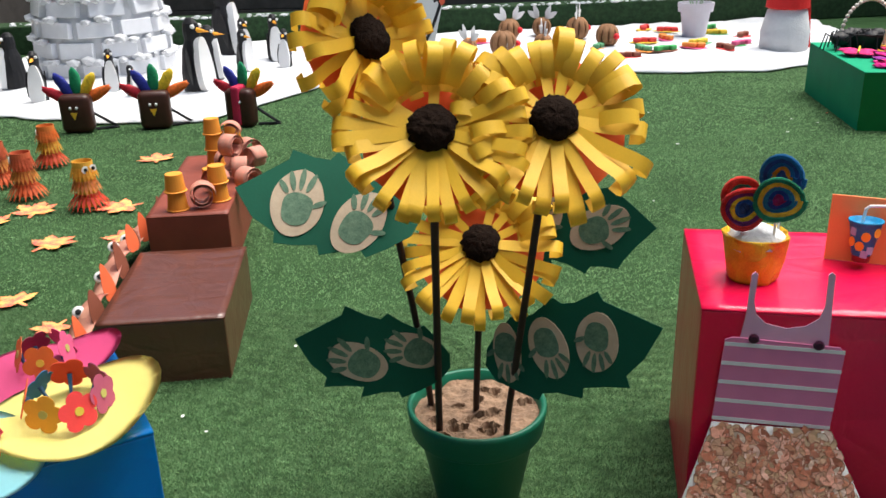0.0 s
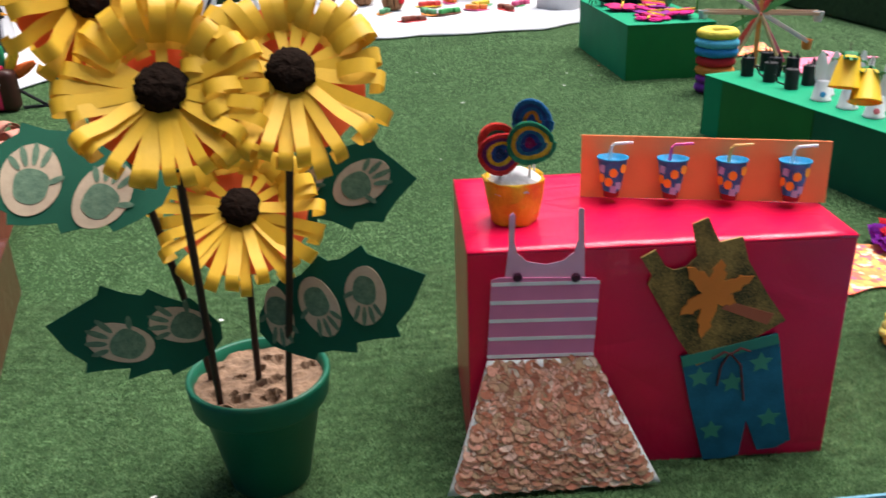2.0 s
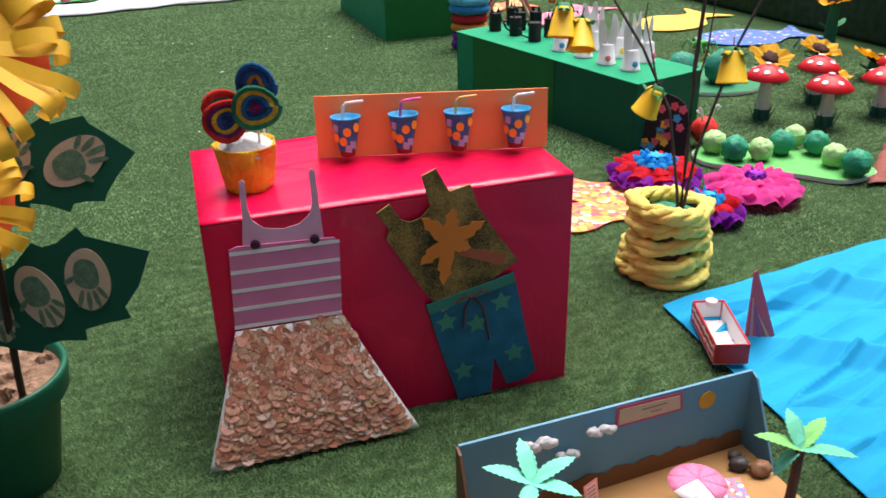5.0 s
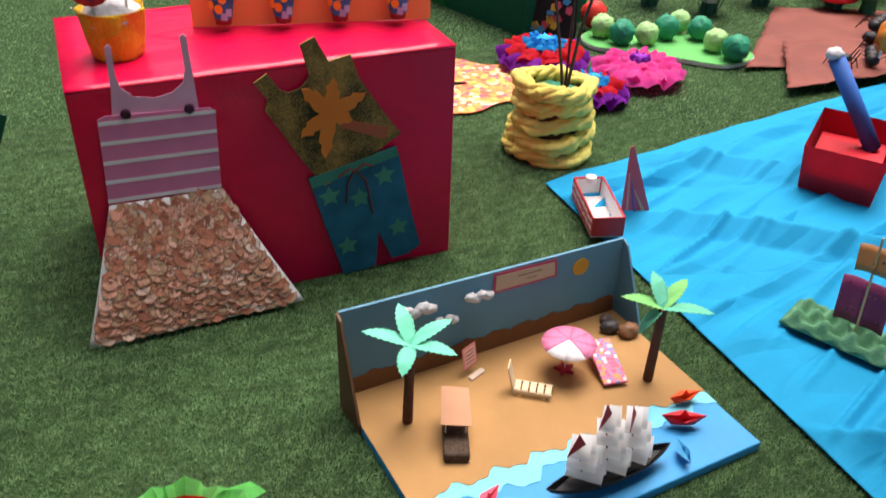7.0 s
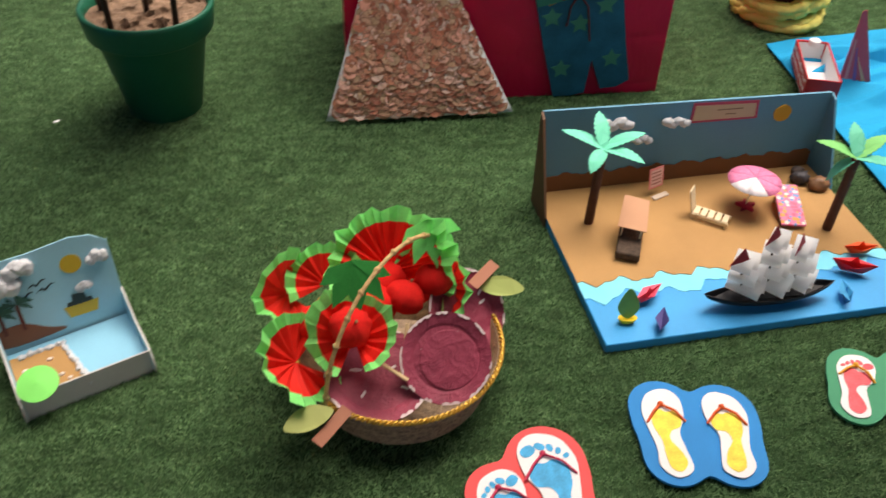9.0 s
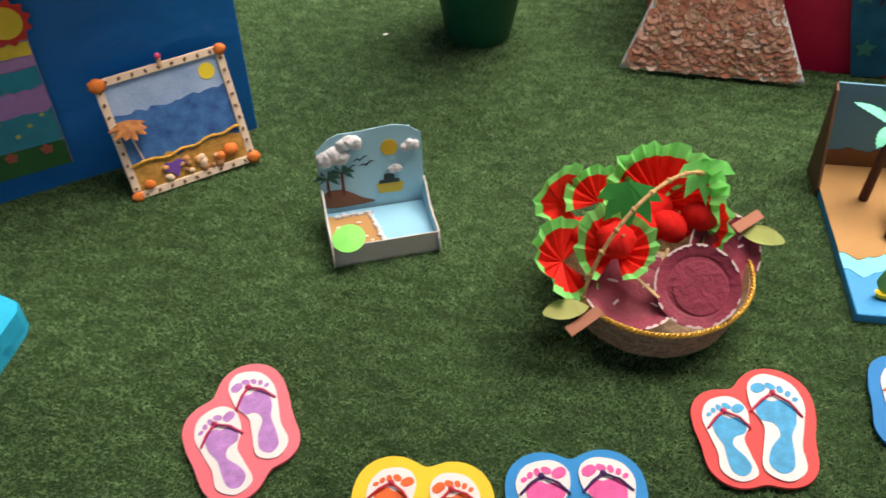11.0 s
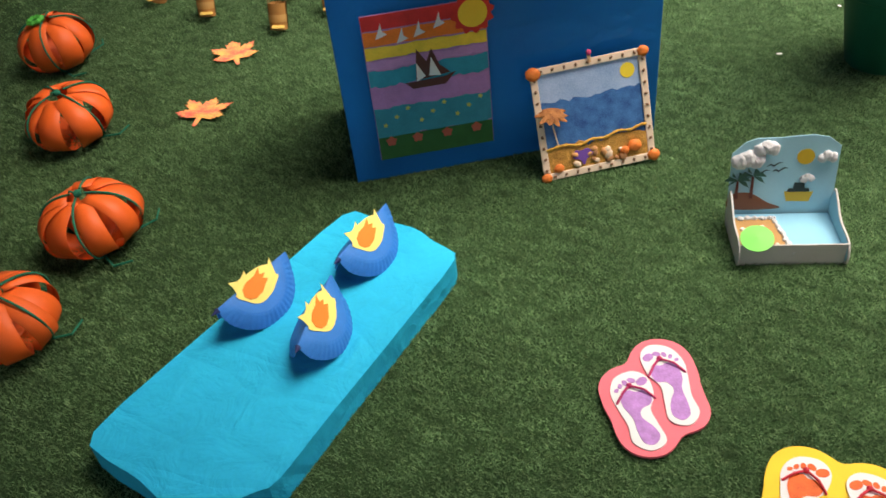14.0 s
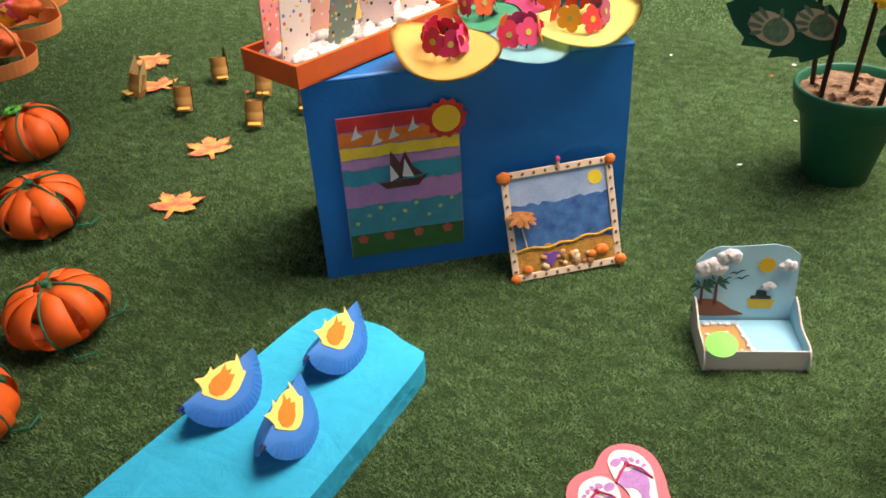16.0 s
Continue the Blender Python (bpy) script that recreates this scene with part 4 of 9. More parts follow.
def paper_boats():
    for k, (x, y, rz, s, c, nm) in enumerate(((1.045, 0.868, 25, 1.25, (0.75, 0.10, 0.16), "pink"), (1.040, 0.785, 60, 1.1, (0.06, 0.05, 0.20), "dark violet"), (1.556, 0.852, -30, 1.5, (0.62, 0.03, 0.04), "red"),
                                              (1.612, 0.907, -10, 1.25, (0.75, 0.10, 0.02), "orange"), (1.486, 0.778, 70, 1.1, (0.02, 0.28, 0.55), "blue"))):
        t = thing("paper_boat", pose(x, y, 0.0285, 0, 0, rz), nm + " folded paper boat on the card sea", "paper boat", "paper boats on the card sea")
        bm = B()
        L, h = 0.030 * s, 0.020 * s
        for sy in (-1, 1):
            vs = [bm.verts.new(v) for v in ((-L * 0.55, 0, 0), (L * 0.55, 0, 0), (L * 1.15, 0, h), (0, sy * 0.014 * s, h * 0.9), (-L * 1.15, 0, h))]
            bm.faces.new(vs if sy > 0 else vs[::-1])
        bmesh.ops.solidify(bm, geom=bm.faces[:], thickness=0.001)
        part("hull", bm, card(c), t)
        bm = B()
        vs = [bm.verts.new(v) for v in ((-L * 0.5, 0, h * 0.3), (L * 0.5, 0, h * 0.3), (0, 0, h * 1.6))]
        bmesh.ops.solidify(bm, geom=[bm.faces.new(vs)], thickness=0.003)
        part("peak", bm, card(tuple(min(1, q * 1.2) for q in c)), t)
    t = thing("paper_boat", pose(0.972, 0.812, 0.0285, 0, 0, -10), "little yellow boat with a green leaf sail", "paper boat")
    bm = B()
    lathe(bm, [(0, 0), (0.012, 0), (0.017, 0.012), (0.014, 0.012), (0, 0.008)], 14, Matrix.Diagonal((1.3, 0.7, 1, 1)))
    part("hull", bm, card((0.75, 0.55, 0.02)), t)
    bm = B()
    prism(bm, smooth_ring([(0, 0.008), (0.024, 0.038), (0.0, 0.084), (-0.024, 0.038)], 5), 0.001, pose(0, 0, 0, 78))
    part("sail", bm, card((0.16, 0.42, 0.12)), t)
    # sailing ship
    t = thing("model_sailing_ship", pose(1.305, 0.806, 0.0285, 0, 0, -4), "model sailing ship with a black hull and white paper sails", "model ship")
    bm = B()

    def hull(u, v):
        x = -0.155 + 0.31 * u
        e = max(0.0, 1 - (abs(u - 0.5) * 2) ** 2.6)
        a = math.pi * (v - 0.5)
        return Vector((x, 0.030 * e * math.sin(a) * (1), 0.030 + 0.012 * (2 * u - 1) ** 2 - 0.028 * (e ** 0.5) * math.cos(a)))
    sheet(bm, hull, 24, 10, 0.0015)
    part("hull", bm, mat("black_hull", (0.010, 0.010, 0.012), 0.5, var=0.3, scale=30, bump=0.1), t)
    bm = B()
    prism(bm, [(-0.135, 0), (-0.08, -0.02), (0.08, -0.02), (0.135, 0), (0.08, 0.02), (-0.08, 0.02)], 0.002, pose(0, 0, 0.026))
    part("deck", bm, BLACK_CARD, t)
    rr = random.Random(6)
    SAIL_PAPER = mat("white_sail_paper", (0.90, 0.90, 0.90), 0.6, var=0.03, scale=20, bump=0.03, thin=0.45, spec=0.15)
    for k, (x, hh, w, lean) in enumerate(((-0.066, 0.150, 0.064, -0.030), (-0.006, 0.205, 0.066, -0.030), (0.056, 0.175, 0.060, -0.022))):
        bm = B()
        tube(bm, [(x, 0, 0.028), (x + lean, 0, hh)], 0.0018, 6)
        part("mast", bm, STEM_BROWN, t)
        m = 3 if k != 1 else 4
        for q in range(m):
            f = (q + 0.12) / m
            z0, hs = 0.032 + (hh - 0.050) * f, (hh - 0.05) / m * 1.15
            ws = w * (1.08 - 0.22 * q) * (0.85 + 0.3 * rr.random())
            bm = B()
            sheet(bm, lambda u, v: Vector((-0.016 * math.sin(math.pi * v) + 0.030 * v, ws * (u - 0.5), hs * v)), 5, 6)
            part("sail", bm, SAIL_PAPER, t, m=pose(x - 0.004 + lean * f, -0.006, z0, 8 * (rr.random() - 0.5), 10 * (rr.random() - 0.3), 50 + 16 * (rr.random() - 0.5)))
            bm = B()
            sheet(bm, lambda u, v: Vector((-0.012 * math.sin(math.pi * v) + 0.024 * v, ws * 0.8 * (u - 0.5), hs * 0.8 * v)), 4, 5)
            part("sail", bm, SAIL_PAPER, t, m=pose(x + 0.018 + lean * f, -0.002, z0 + 0.004, 8 * (rr.random() - 0.5), 10 * (rr.random() - 0.3), 56 + 16 * (rr.random() - 0.5)))
        bm = B()
        prism(bm, [(-0.030, -0.006), (0.022, 0.0), (0.006, 0.032)], 0.0012, pose(x + lean, -0.004, hh - 0.016, 80, 0, 10 + 15 * k))
        part("pennant", bm, card((0.30, 0.02, 0.035)), t, "dark red paper pennant")


paper_boats()


# ---- fruit basket ----
WICKER = mat("wicker", (0.15, 0.085, 0.042), 0.42, var=0.5, scale=70, bump=0.6, col2=(0.46, 0.31, 0.17), spec=0.5)
GOLD = mat("gold_cord", (0.62, 0.36, 0.06), 0.35, var=0.2, scale=60, bump=0.4, metal=0.5)
RED_PAPER = mat("red_paper", (0.90, 0.028, 0.018), 0.6, var=0.12, scale=30, bump=0.08, thin=0.35, spec=0.25)
RED_TISSUE = mat("red_tissue", (0.66, 0.015, 0.012), 0.85, var=0.2, scale=30, bump=0.15, wrinkle=0.22, wscale=22, spec=0.15)
LIME_PAPER = mat("lime_paper", (0.24, 0.86, 0.24), 0.5, var=0.15, scale=30, bump=0.08, thin=0.35)
PLUM = mat("plum_paint", (0.25, 0.035, 0.065), 0.6, var=0.22, scale=26, bump=0.25, wrinkle=0.3, wscale=30)


def fruit_basket():
    C = pose(0.462, 0.785, 0)
    t = thing("wicker_basket", C, "round wicker basket with a gold cord rim and arched handle", "basket")
    bm = B()
    prof = [(0.164, 0.0), (0.170, 0.006)]
    for k in range(10):
        prof += [(0.170 + 0.0030 * k, 0.008 + 0.0098 * k), (0.177 + 0.0030 * k, 0.013 + 0.0098 * k)]
    prof += [(0.203, 0.108), (0.196, 0.110), (0.19, 0.10), (0.15, 0.02), (0.0, 0.015)]
    lathe(bm, prof, 72, None, lambda a, i: 1 + 0.008 * math.sin(36 * a + math.pi * (i // 2)))
    part("basket_body", bm, WICKER, t)
    for k in range(2):
        bm = B()
        n = 420
        tube(bm, [((0.203 + 0.0028 * math.cos(a * 60 + k * math.pi)) * math.cos(a), (0.203 + 0.0028 * math.cos(a * 60 + k * math.pi)) * math.sin(a), 0.110 + 0.0035 * math.sin(a * 60 + k * math.pi)) for a in (2 * math.pi * q / n for q in range(n + 1))], 0.0032, 6, cap=False)
        part("rim_cord", bm, GOLD, t, "twisted gold rim cord")
    bm = B()
    a, b = Vector((-0.165, -0.135, 0.10)), Vector((0.150, 0.155, 0.10))
    pts = [a + (b - a) * ((1 - math.cos(math.pi * s)) / 2) + Vector((0, 0, 0.235 * math.sin(math.pi * s))) for s in (q / 40 for q in range(41))]
    tube(bm, pts, 0.0042, 8)
    for k in range(14):
        p = pts[2 + k * 3 - (k > 12)]
        ball(bm, 0.0065, Matrix.Translation(p), 8, 0.4, 3, k)
    part("handle", bm, mat("straw_cord", (0.50, 0.33, 0.14), 0.7, var=0.3, scale=60, bump=0.4), t, "straw-bound arched handle")

    def fan(x, y, z, R, tilt, rz, a0=0.0, a1=360.0, folds=13, twist=0):
        f = thing("watermelon_fan", C @ pose(x, y, z, tilt, twist, rz), "pleated red paper watermelon with a lime green rind", "paper fruit", "paper fruit in the basket")
        rr = random.Random(int(x * 1000) + int(y * 3000))
        n = folds * 2
        lift = [0.5 + 0.5 * rr.random() for _ in range(n + 1)]
        long = [0.90 + 0.18 * rr.random() for _ in range(n + 1)]
        turn = [radians(a0 + (a1 - a0) * (k + 0.5 * (rr.random() - 0.5)) / n) for k in range(n + 1)]
        if a1 - a0 == 360.0:
            lift[n], long[n], turn[n] = lift[0], long[0], turn[0] + 2 * math.pi
        ph = 6 * rr.random()
        for nm, r0, r1, mt in (("red_flesh", 0.002, 0.78 * R, RED_PAPER), ("green_rind", 0.78 * R, R, LIME_PAPER)):
            bm = B()
            rows = []
            for q in range(4):
                rad = r0 + (r1 - r0) * q / 3
                row = []
                for k in range(n + 1):
                    aa = turn[k]
                    ra = rad * (1 if rad < 0.8 * R else 1 + (long[k] - 1) * (rad / R - 0.75) / 0.25)
                    dz = (0.5 if k % 2 else -0.5) * lift[k] * 0.27 * rad + 0.30 * rad * (rad / R) * math.sin(2 * aa + ph) + 0.16 * rad * math.sin(3 * aa + 2 * ph) + 0.55 * rad * rad / R
                    row.append(bm.verts.new((ra * math.cos(aa), ra * math.sin(aa), dz)))
                rows.append(row)
            fs = [bm.faces.new((p[k], w2[k], w2[k + 1], p[k + 1])) for p, w2 in zip(rows, rows[1:]) for k in range(n)]
            part(nm, bm, mt, f)
        return f

    fan(0.005, 0.115, 0.195, 0.126, 46, -8, -30, 205, 15)
    fan(-0.095, -0.038, 0.180, 0.084, 30, -14, -70, 255, 14)
    fan(-0.205, -0.055, 0.158, 0.088, 40, 20, 40, 325, 12, twist=14)
    fan(-0.200, 0.110, 0.178, 0.078, 40, 10, 50, 320, 10, twist=22)
    fan(-0.125, 0.125, 0.175, 0.078, 42, 0, -30, 200, 10)
    fan(0.110, 0.085, 0.155, 0.085, 58, -55, -60, 240, 11)
    for k, (x, y, z, s) in enumerate(((-0.100, -0.040, 0.212, 0.040), (-0.160, 0.005, 0.185, 0.038), (0.020, 0.040, 0.190, 0.039), (0.085, 0.068, 0.200, 0.040), (-0.045, 0.045, 0.17, 0.05), (-0.01, 0.11, 0.17, 0.05))):
        f = thing("red_paper_ball", C @ pose(x, y, z, 30, 10, 50 * k), "crumpled round red paper fruit", "paper fruit", "paper fruit in the basket")
        bm = B()
        lathe(bm, [(0, -s * 0.85)] + [(s * math.cos(b), s * 0.85 * math.sin(b)) for b in (radians(q) for q in range(-75, 80, 15))] + [(0, s * 0.85)], 28, None, lambda a, i: 1 + 0.05 * math.sin(5 * a + k) + 0.04 * math.sin(11 * a + 2 * k) + 0.025 * math.sin(3 * i + 4 * a))
        part("paper_body", bm, RED_TISSUE, f, smooth=True)
        bm = B()
        tube(bm, [(0, 0, -0.01), (0.004, 0, s)], 0.003, 6)
        part("stalk", bm, KRAFT, f)
    GREEN_LEAF = mat("green_leaf_paper", (0.025, 0.23, 0.045), 0.8, var=0.15, scale=30, bump=0.05, spec=0.15)
    for k, (x, y, z, tl, rz, s, c) in enumerate(((-0.080, 0.020, 0.318, 48, 0, 1.0, GREEN_LEAF), (0.080, 0.100, 0.325, 50, 10, 0.95, LIME_PAPER))):
        f = thing("paper_leaf", C @ pose(x, y, z, tl, 0, rz), "green paper leaf cut into pointed fingers", "paper leaf", "paper leaves in the basket")
        for q in range(5):
            bm = B()
            L = (0.075, 0.095, 0.10, 0.095, 0.075)[q] * s
            prism(bm, [(0, -0.004), (L * 0.6, -0.017 * s), (L, 0), (L * 0.6, 0.017 * s), (0, 0.004)], 0.001, pose(0, 0, 0.0003 * q, 0, 0, -90 + (q - 2) * 31), 0, lambda a, b: -2.4 * (a * a) + abs(b) * -0.3)
            part("leaflet", bm, c, f)
    # plum halves of painted plates
    for k, (x, y, z, R, tl, ry, rz) in enumerate(((0.068, -0.100, 0.152, 0.091, 40, -6, 0), (-0.060, -0.088, 0.118, 0.105, 14, -3, 15), (0.140, 0.028, 0.135, 0.092, 38, 24, 0))):
        f = thing("plum_plate", C @ pose(x, y, z, tl, ry, rz), "paper plate painted plum with white chipped crimped edge", "paper plate", "painted plates in the basket")
        bm = B()
        lathe(bm, [(0, 0.0), (R * 0.68, 0.0), (R * 0.74, 0.003), (R * 0.95, 0.009), (R * 0.945, 0.012), (R * 0.73, 0.006), (R * 0.67, 0.003), (0, 0.003)], 48, None, lambda a, i: 1 + 0.012 * math.sin(24 * a) * (i in (3, 4)))
        part("plate", bm, PLUM, f)
        rr = random.Random(k + 20)
        for q in range(13):
            # torn white chips along the crimped edge
            bm = B()
            a0 = radians(27.7 * q + 20 * rr.random())
            a1 = a0 + radians(8 + 16 * rr.random())
            n = 4
            ring = [(R * 0.955 * math.cos(a0 + (a1 - a0) * e / n), R * 0.955 * math.sin(a0 + (a1 - a0) * e / n)) for e in range(n + 1)]
            inn = [(R * (0.925 - 0.05 * math.sin(math.pi * e / n) * rr.random()) * math.cos(a0 + (a1 - a0) * e / n), R * (0.925 - 0.04 * (e % 2)) * math.sin(a0 + (a1 - a0) * e / n)) for e in range(n + 1)]
            prism(bm, ring + inn[::-1], 0.0012, pose(0, 0, 0.0115))
            part("plate_edge", bm, card((0.62, 0.50, 0.50)), f, "white chipped plate edge")
        rr = random.Random(k)
        for q in range(6):
            bm = B()
            prism(bm, [(-0.008, -0.003), (0.007, -0.002), (0.009, 0.003), (-0.006, 0.002)], 0.0008)
            part("paint_chip", bm, card((0.70, 0.60, 0.60)), f, m=pose(0, 0, 0.0034, 0, 0, 90 * q + 60 * rr.random()) @ pose(R * (0.3 + 0.3 * rr.random()), 0, 0))
        if k == 0:
            bm = B()
            lathe(bm, [(0, 0.002), (R * 0.62, 0.002), (R * 0.62, 0.0030), (R * 0.60, 0.0036), (0, 0.0034)], 40, pose(0.006, -0.004, 0.002))
            part("inner_plate", bm, PLUM, f)
    for k, (x, y, z, rx, ry, rz, c, shape) in enumerate((
            (-0.200, -0.180, 0.145, 20, 0, 15, (0.30, 0.33, 0.10), "leaf"), (0.222, 0.055, 0.165, 25, 0, -20, (0.30, 0.36, 0.10), "leaf"), (0.10, 0.03, 0.15, 70, 0, 70, (0.20, 0.22, 0.07), "leaf"),
            (-0.160, -0.190, 0.125, 15, -10, 40, (0.33, 0.13, 0.075), "strip"), (0.190, 0.075, 0.185, 20, 0, 42, (0.33, 0.13, 0.075), "strip"),
            (-0.005, -0.075, 0.165, 0, -38, 70, (0.48, 0.33, 0.18), "twig"), (-0.045, -0.095, 0.15, 0, -10, 135, (0.48, 0.33, 0.18), "twig"))):
        nm = {"leaf": ("pale_leaf", "pale olive green paper leaf", "paper leaf"), "strip": ("card_strip", "short reddish brown card strip", "card strip"), "twig": ("wooden_stick", "short flat wooden stick", "stick")}[shape]
        bm = B()
        if shape == "leaf":
            prism(bm, smooth_ring([(-0.047, -0.003), (-0.015, -0.021), (0.022, -0.018), (0.048, 0.0), (0.015, 0.021), (-0.022, 0.018)], 5), 0.001, None, 0, lambda a, b: 2.0 * b * b - 1.2 * a * a)
        elif shape == "strip":
            box(bm, 0.085, 0.024, 0.002, None, 0.0005, 1)
        else:
            box(bm, 0.10, 0.008, 0.003, None, 0.001, 1)
        ob = part(nm[0], bm, card(c))
        ob.matrix_basis = C @ pose(x, y, z, rx, ry, rz)
        tagged(ob, nm[1] + " tucked into the basket", nm[2])


fruit_basket()


# ---- small seaside box ----
def seaside_box():
    M = pose(-0.143, 0.872, 0, 0, 0, 18.5)
    t = thing("seaside_box_model", M, "small white box lined in pale blue as a seaside scene", "model")
    w, d, h = 0.255, 0.165, 0.062
    LIGHT = mat("pale_blue_card", (0.30, 0.56, 0.66), 0.6, var=0.08, scale=9, bump=0.05)
    GREYW = mat("grey_white_card", (0.52, 0.51, 0.49), 0.7, var=0.1, scale=12, bump=0.08)
    bm = B()
    box(bm, w, d, 0.004, pose(0, d / 2, 0))
    part("box_bottom", bm, GREYW, t)
    bm = B()
    box(bm, w, 0.004, h, pose(0, 0.002, 0), 0.001, 1)
    part("front_side", bm, GREYW, t)
    for sx in (-1, 1):
        bm = B()
        Mx = Matrix(((0, 0, 1, sx * (w / 2 - 0.002) - 0.002), (1, 0, 0, 0), (0, 1, 0, 0), (0, 0, 0, 1)))
        prism(bm, smooth_ring([(0.0, 0.0), (d, 0.0), (d + 0.001, 0.10), (d - 0.03, 0.100), (d * 0.5, 0.070), (0.0, h)], 4), 0.004, Mx)
        part("side_wall", bm, GREYW, t)
        bm = B()
        prism(bm, smooth_ring([(0.006, 0.006), (d - 0.002, 0.006), (d - 0.002, 0.095), (d - 0.03, 0.096), (d * 0.5, 0.066), (0.006, h - 0.004)], 4), 0.001, Mx @ pose(0, 0, -0.0012 if sx > 0 else 0.0042))
        part("side_lining", bm, LIGHT, t)
    bm = B()
    W = pose(0, d, 0, 82)
    prism(bm, [(-w / 2, 0), (w / 2, 0), (w / 2, 0.215), (w / 2 - 0.03, 0.238), (0.06, 0.246), (-0.02, 0.240), (-0.07, 0.240), (-w / 2 + 0.03, 0.230), (-w / 2, 0.20)], 0.003, W)
    back = part("backdrop", bm, LIGHT, t, "pale blue rounded backdrop")
    bm = B()
    prism(bm, [(-w / 2 + 0.005, 0.005), (w / 2 - 0.005, 0.005), (w / 2 - 0.005, d - 0.004), (-w / 2 + 0.005, d - 0.004)], 0.002, pose(0, 0, 0.030))
    part("sea_floor", bm, mat("light_sea_card", (0.22, 0.50, 0.66), 0.5, var=0.08, scale=9), t)
    bm = B()
    prism(bm, [(-w / 2 + 0.006, 0.006), (0.005, 0.006), (-0.005, 0.05), (-0.02, d - 0.03), (-w / 2 + 0.006, d - 0.02)], 0.002, pose(0, 0, 0.033))
    part("sand_patch", bm, SAND_CARD, t)
    bm = B()
    ridge = [Vector((-0.105 + 0.086 * q / 12, d - 0.026, 0.036)) for q in range(13)] + [Vector((-0.019 + 0.024 * q / 16, d - 0.028 - (d - 0.035) * q / 16, 0.036)) for q in range(1, 17)]
    tube(bm, ridge, [0.0050 + 0.0022 * math.sin(2.4 * q) for q in range(len(ridge))], 7)
    rr = random.Random(8)
    for q in ridge[::2]:
        w2 = 0.004 + 0.004 * rr.random()
        ball(bm, (w2, w2, 0.004), Matrix.Translation(q + Vector((0.010 * (rr.random() - 0.5), 0.010 * (rr.random() - 0.5), 0.001))), 8, 0.5, 4, 30 * q.y)
    part("surf_line", bm, SNOW, t, "white cotton surf line")
    bm = B()
    prism(bm, smooth_ring([(-0.12, 0.045), (0.0, 0.045), (-0.03, 0.062), (-0.075, 0.090), (-0.122, 0.085)], 4), 0.001, W @ pose(0, 0, 0.0035))
    part("painted_hill", bm, card((0.20, 0.085, 0.05)), back)
    for x in (-0.108, -0.072):
        bm = B()
        prism(bm, [(x - 0.004, 0.075), (x + 0.004, 0.075), (x + 0.003, 0.125 + (x > -0.1) * 0.012), (x - 0.003, 0.125 + (x > -0.1) * 0.012)], 0.001, W @ pose(0, 0, 0.0047))
        part("painted_trunk", bm, card((0.12, 0.035, 0.025)), back)
        bm = B()
        for q in range(6):
            aa = radians(215 - q * 50)
            c = (x, 0.128 + (x > -0.1) * 0.012)
            prism(bm, [c, (c[0] + 0.020 * math.cos(aa) - 0.006 * math.sin(aa), c[1] + 0.018 * math.sin(aa) + 0.007), (c[0] + 0.034 * math.cos(aa), c[1] + 0.022 * math.sin(aa) - 0.008), (c[0] + 0.018 * math.cos(aa) + 0.004 * math.sin(aa), c[1] + 0.012 * math.sin(aa) - 0.005)], 0.0008, W @ pose(0, 0, 0.006 + 0.0003 * q))
        part("painted_fronds", bm, card((0.03, 0.11, 0.085)), back)
    bm = B()
    prism(bm, outline(lambda a: 0.021, 18), 0.0012, W @ pose(0.048, 0.188, 0.0035))
    part("painted_sun", bm, card((0.62, 0.40, 0.03)), back)
    bm = B()
    prism(bm, [(0.015, 0.065), (0.07, 0.063), (0.078, 0.090), (0.008, 0.092)], 0.001, W @ pose(0, 0, 0.0035))
    part("boat_hull", bm, card((0.62, 0.42, 0.05)), back)
    bm = B()
    prism(bm, [(0.015, 0.092), (0.068, 0.091), (0.066, 0.100), (0.018, 0.101)], 0.002, W @ pose(0, 0, 0.0035))
    prism(bm, [(0.028, 0.101), (0.056, 0.1), (0.054, 0.116), (0.030, 0.117)], 0.002, W @ pose(0, 0, 0.0035))
    part("boat_cabin", bm, card((0.03, 0.05, 0.05)), back)
    for k, (x, z, s) in enumerate(((-0.088, 0.180, 1.75), (-0.048, 0.212, 1.35), (0.098, 0.185, 1.0), (0.058, 0.128, 0.75))):
        bm = B()
        for q in range(3):
            ball(bm, (0.0125 * s, 0.0125 * s, 0.009 * s), W @ pose(x + (q - 1) * 0.011 * s, z + (0.0, 0.006, 0.002)[q] * s, 0.007), 12, 0.45, 4, k + q)
        part("cotton_cloud", bm, SNOW, back, "white cotton cloud")
    for x, z in ((-0.025, 0.163), (-0.012, 0.148), (-0.055, 0.143)):
        bm = B()
        prism(bm, [(x - 0.018, z), (x - 0.006, z + 0.008), (x, z + 0.003), (x + 0.012, z + 0.012), (x + 0.022, z + 0.010), (x + 0.012, z + 0.009), (x, z - 0.001), (x - 0.006, z + 0.004)], 0.0008, W @ pose(0, 0, 0.0035))
        part("painted_gull", bm, BLACK_CARD, back)
    bm = B()
    lathe(bm, [(0, 0.006), (0.039, 0.0), (0.039, 0.0015), (0, 0.008)], 22, pose(-0.085, 0.012, 0.074, 14, -6), lambda a, i: 1 + 0.02 * math.sin(11 * a))
    ob = part("green_parasol", bm, card((0.18, 0.66, 0.13)), t, "bright green paper parasol")
    bm = B()
    tube(bm, [(-0.085, 0.02, 0.034), (-0.085, 0.013, 0.078)], 0.0016, 6)
    part("parasol_stick", bm, WHITE_CARD, t)
    bm = B()
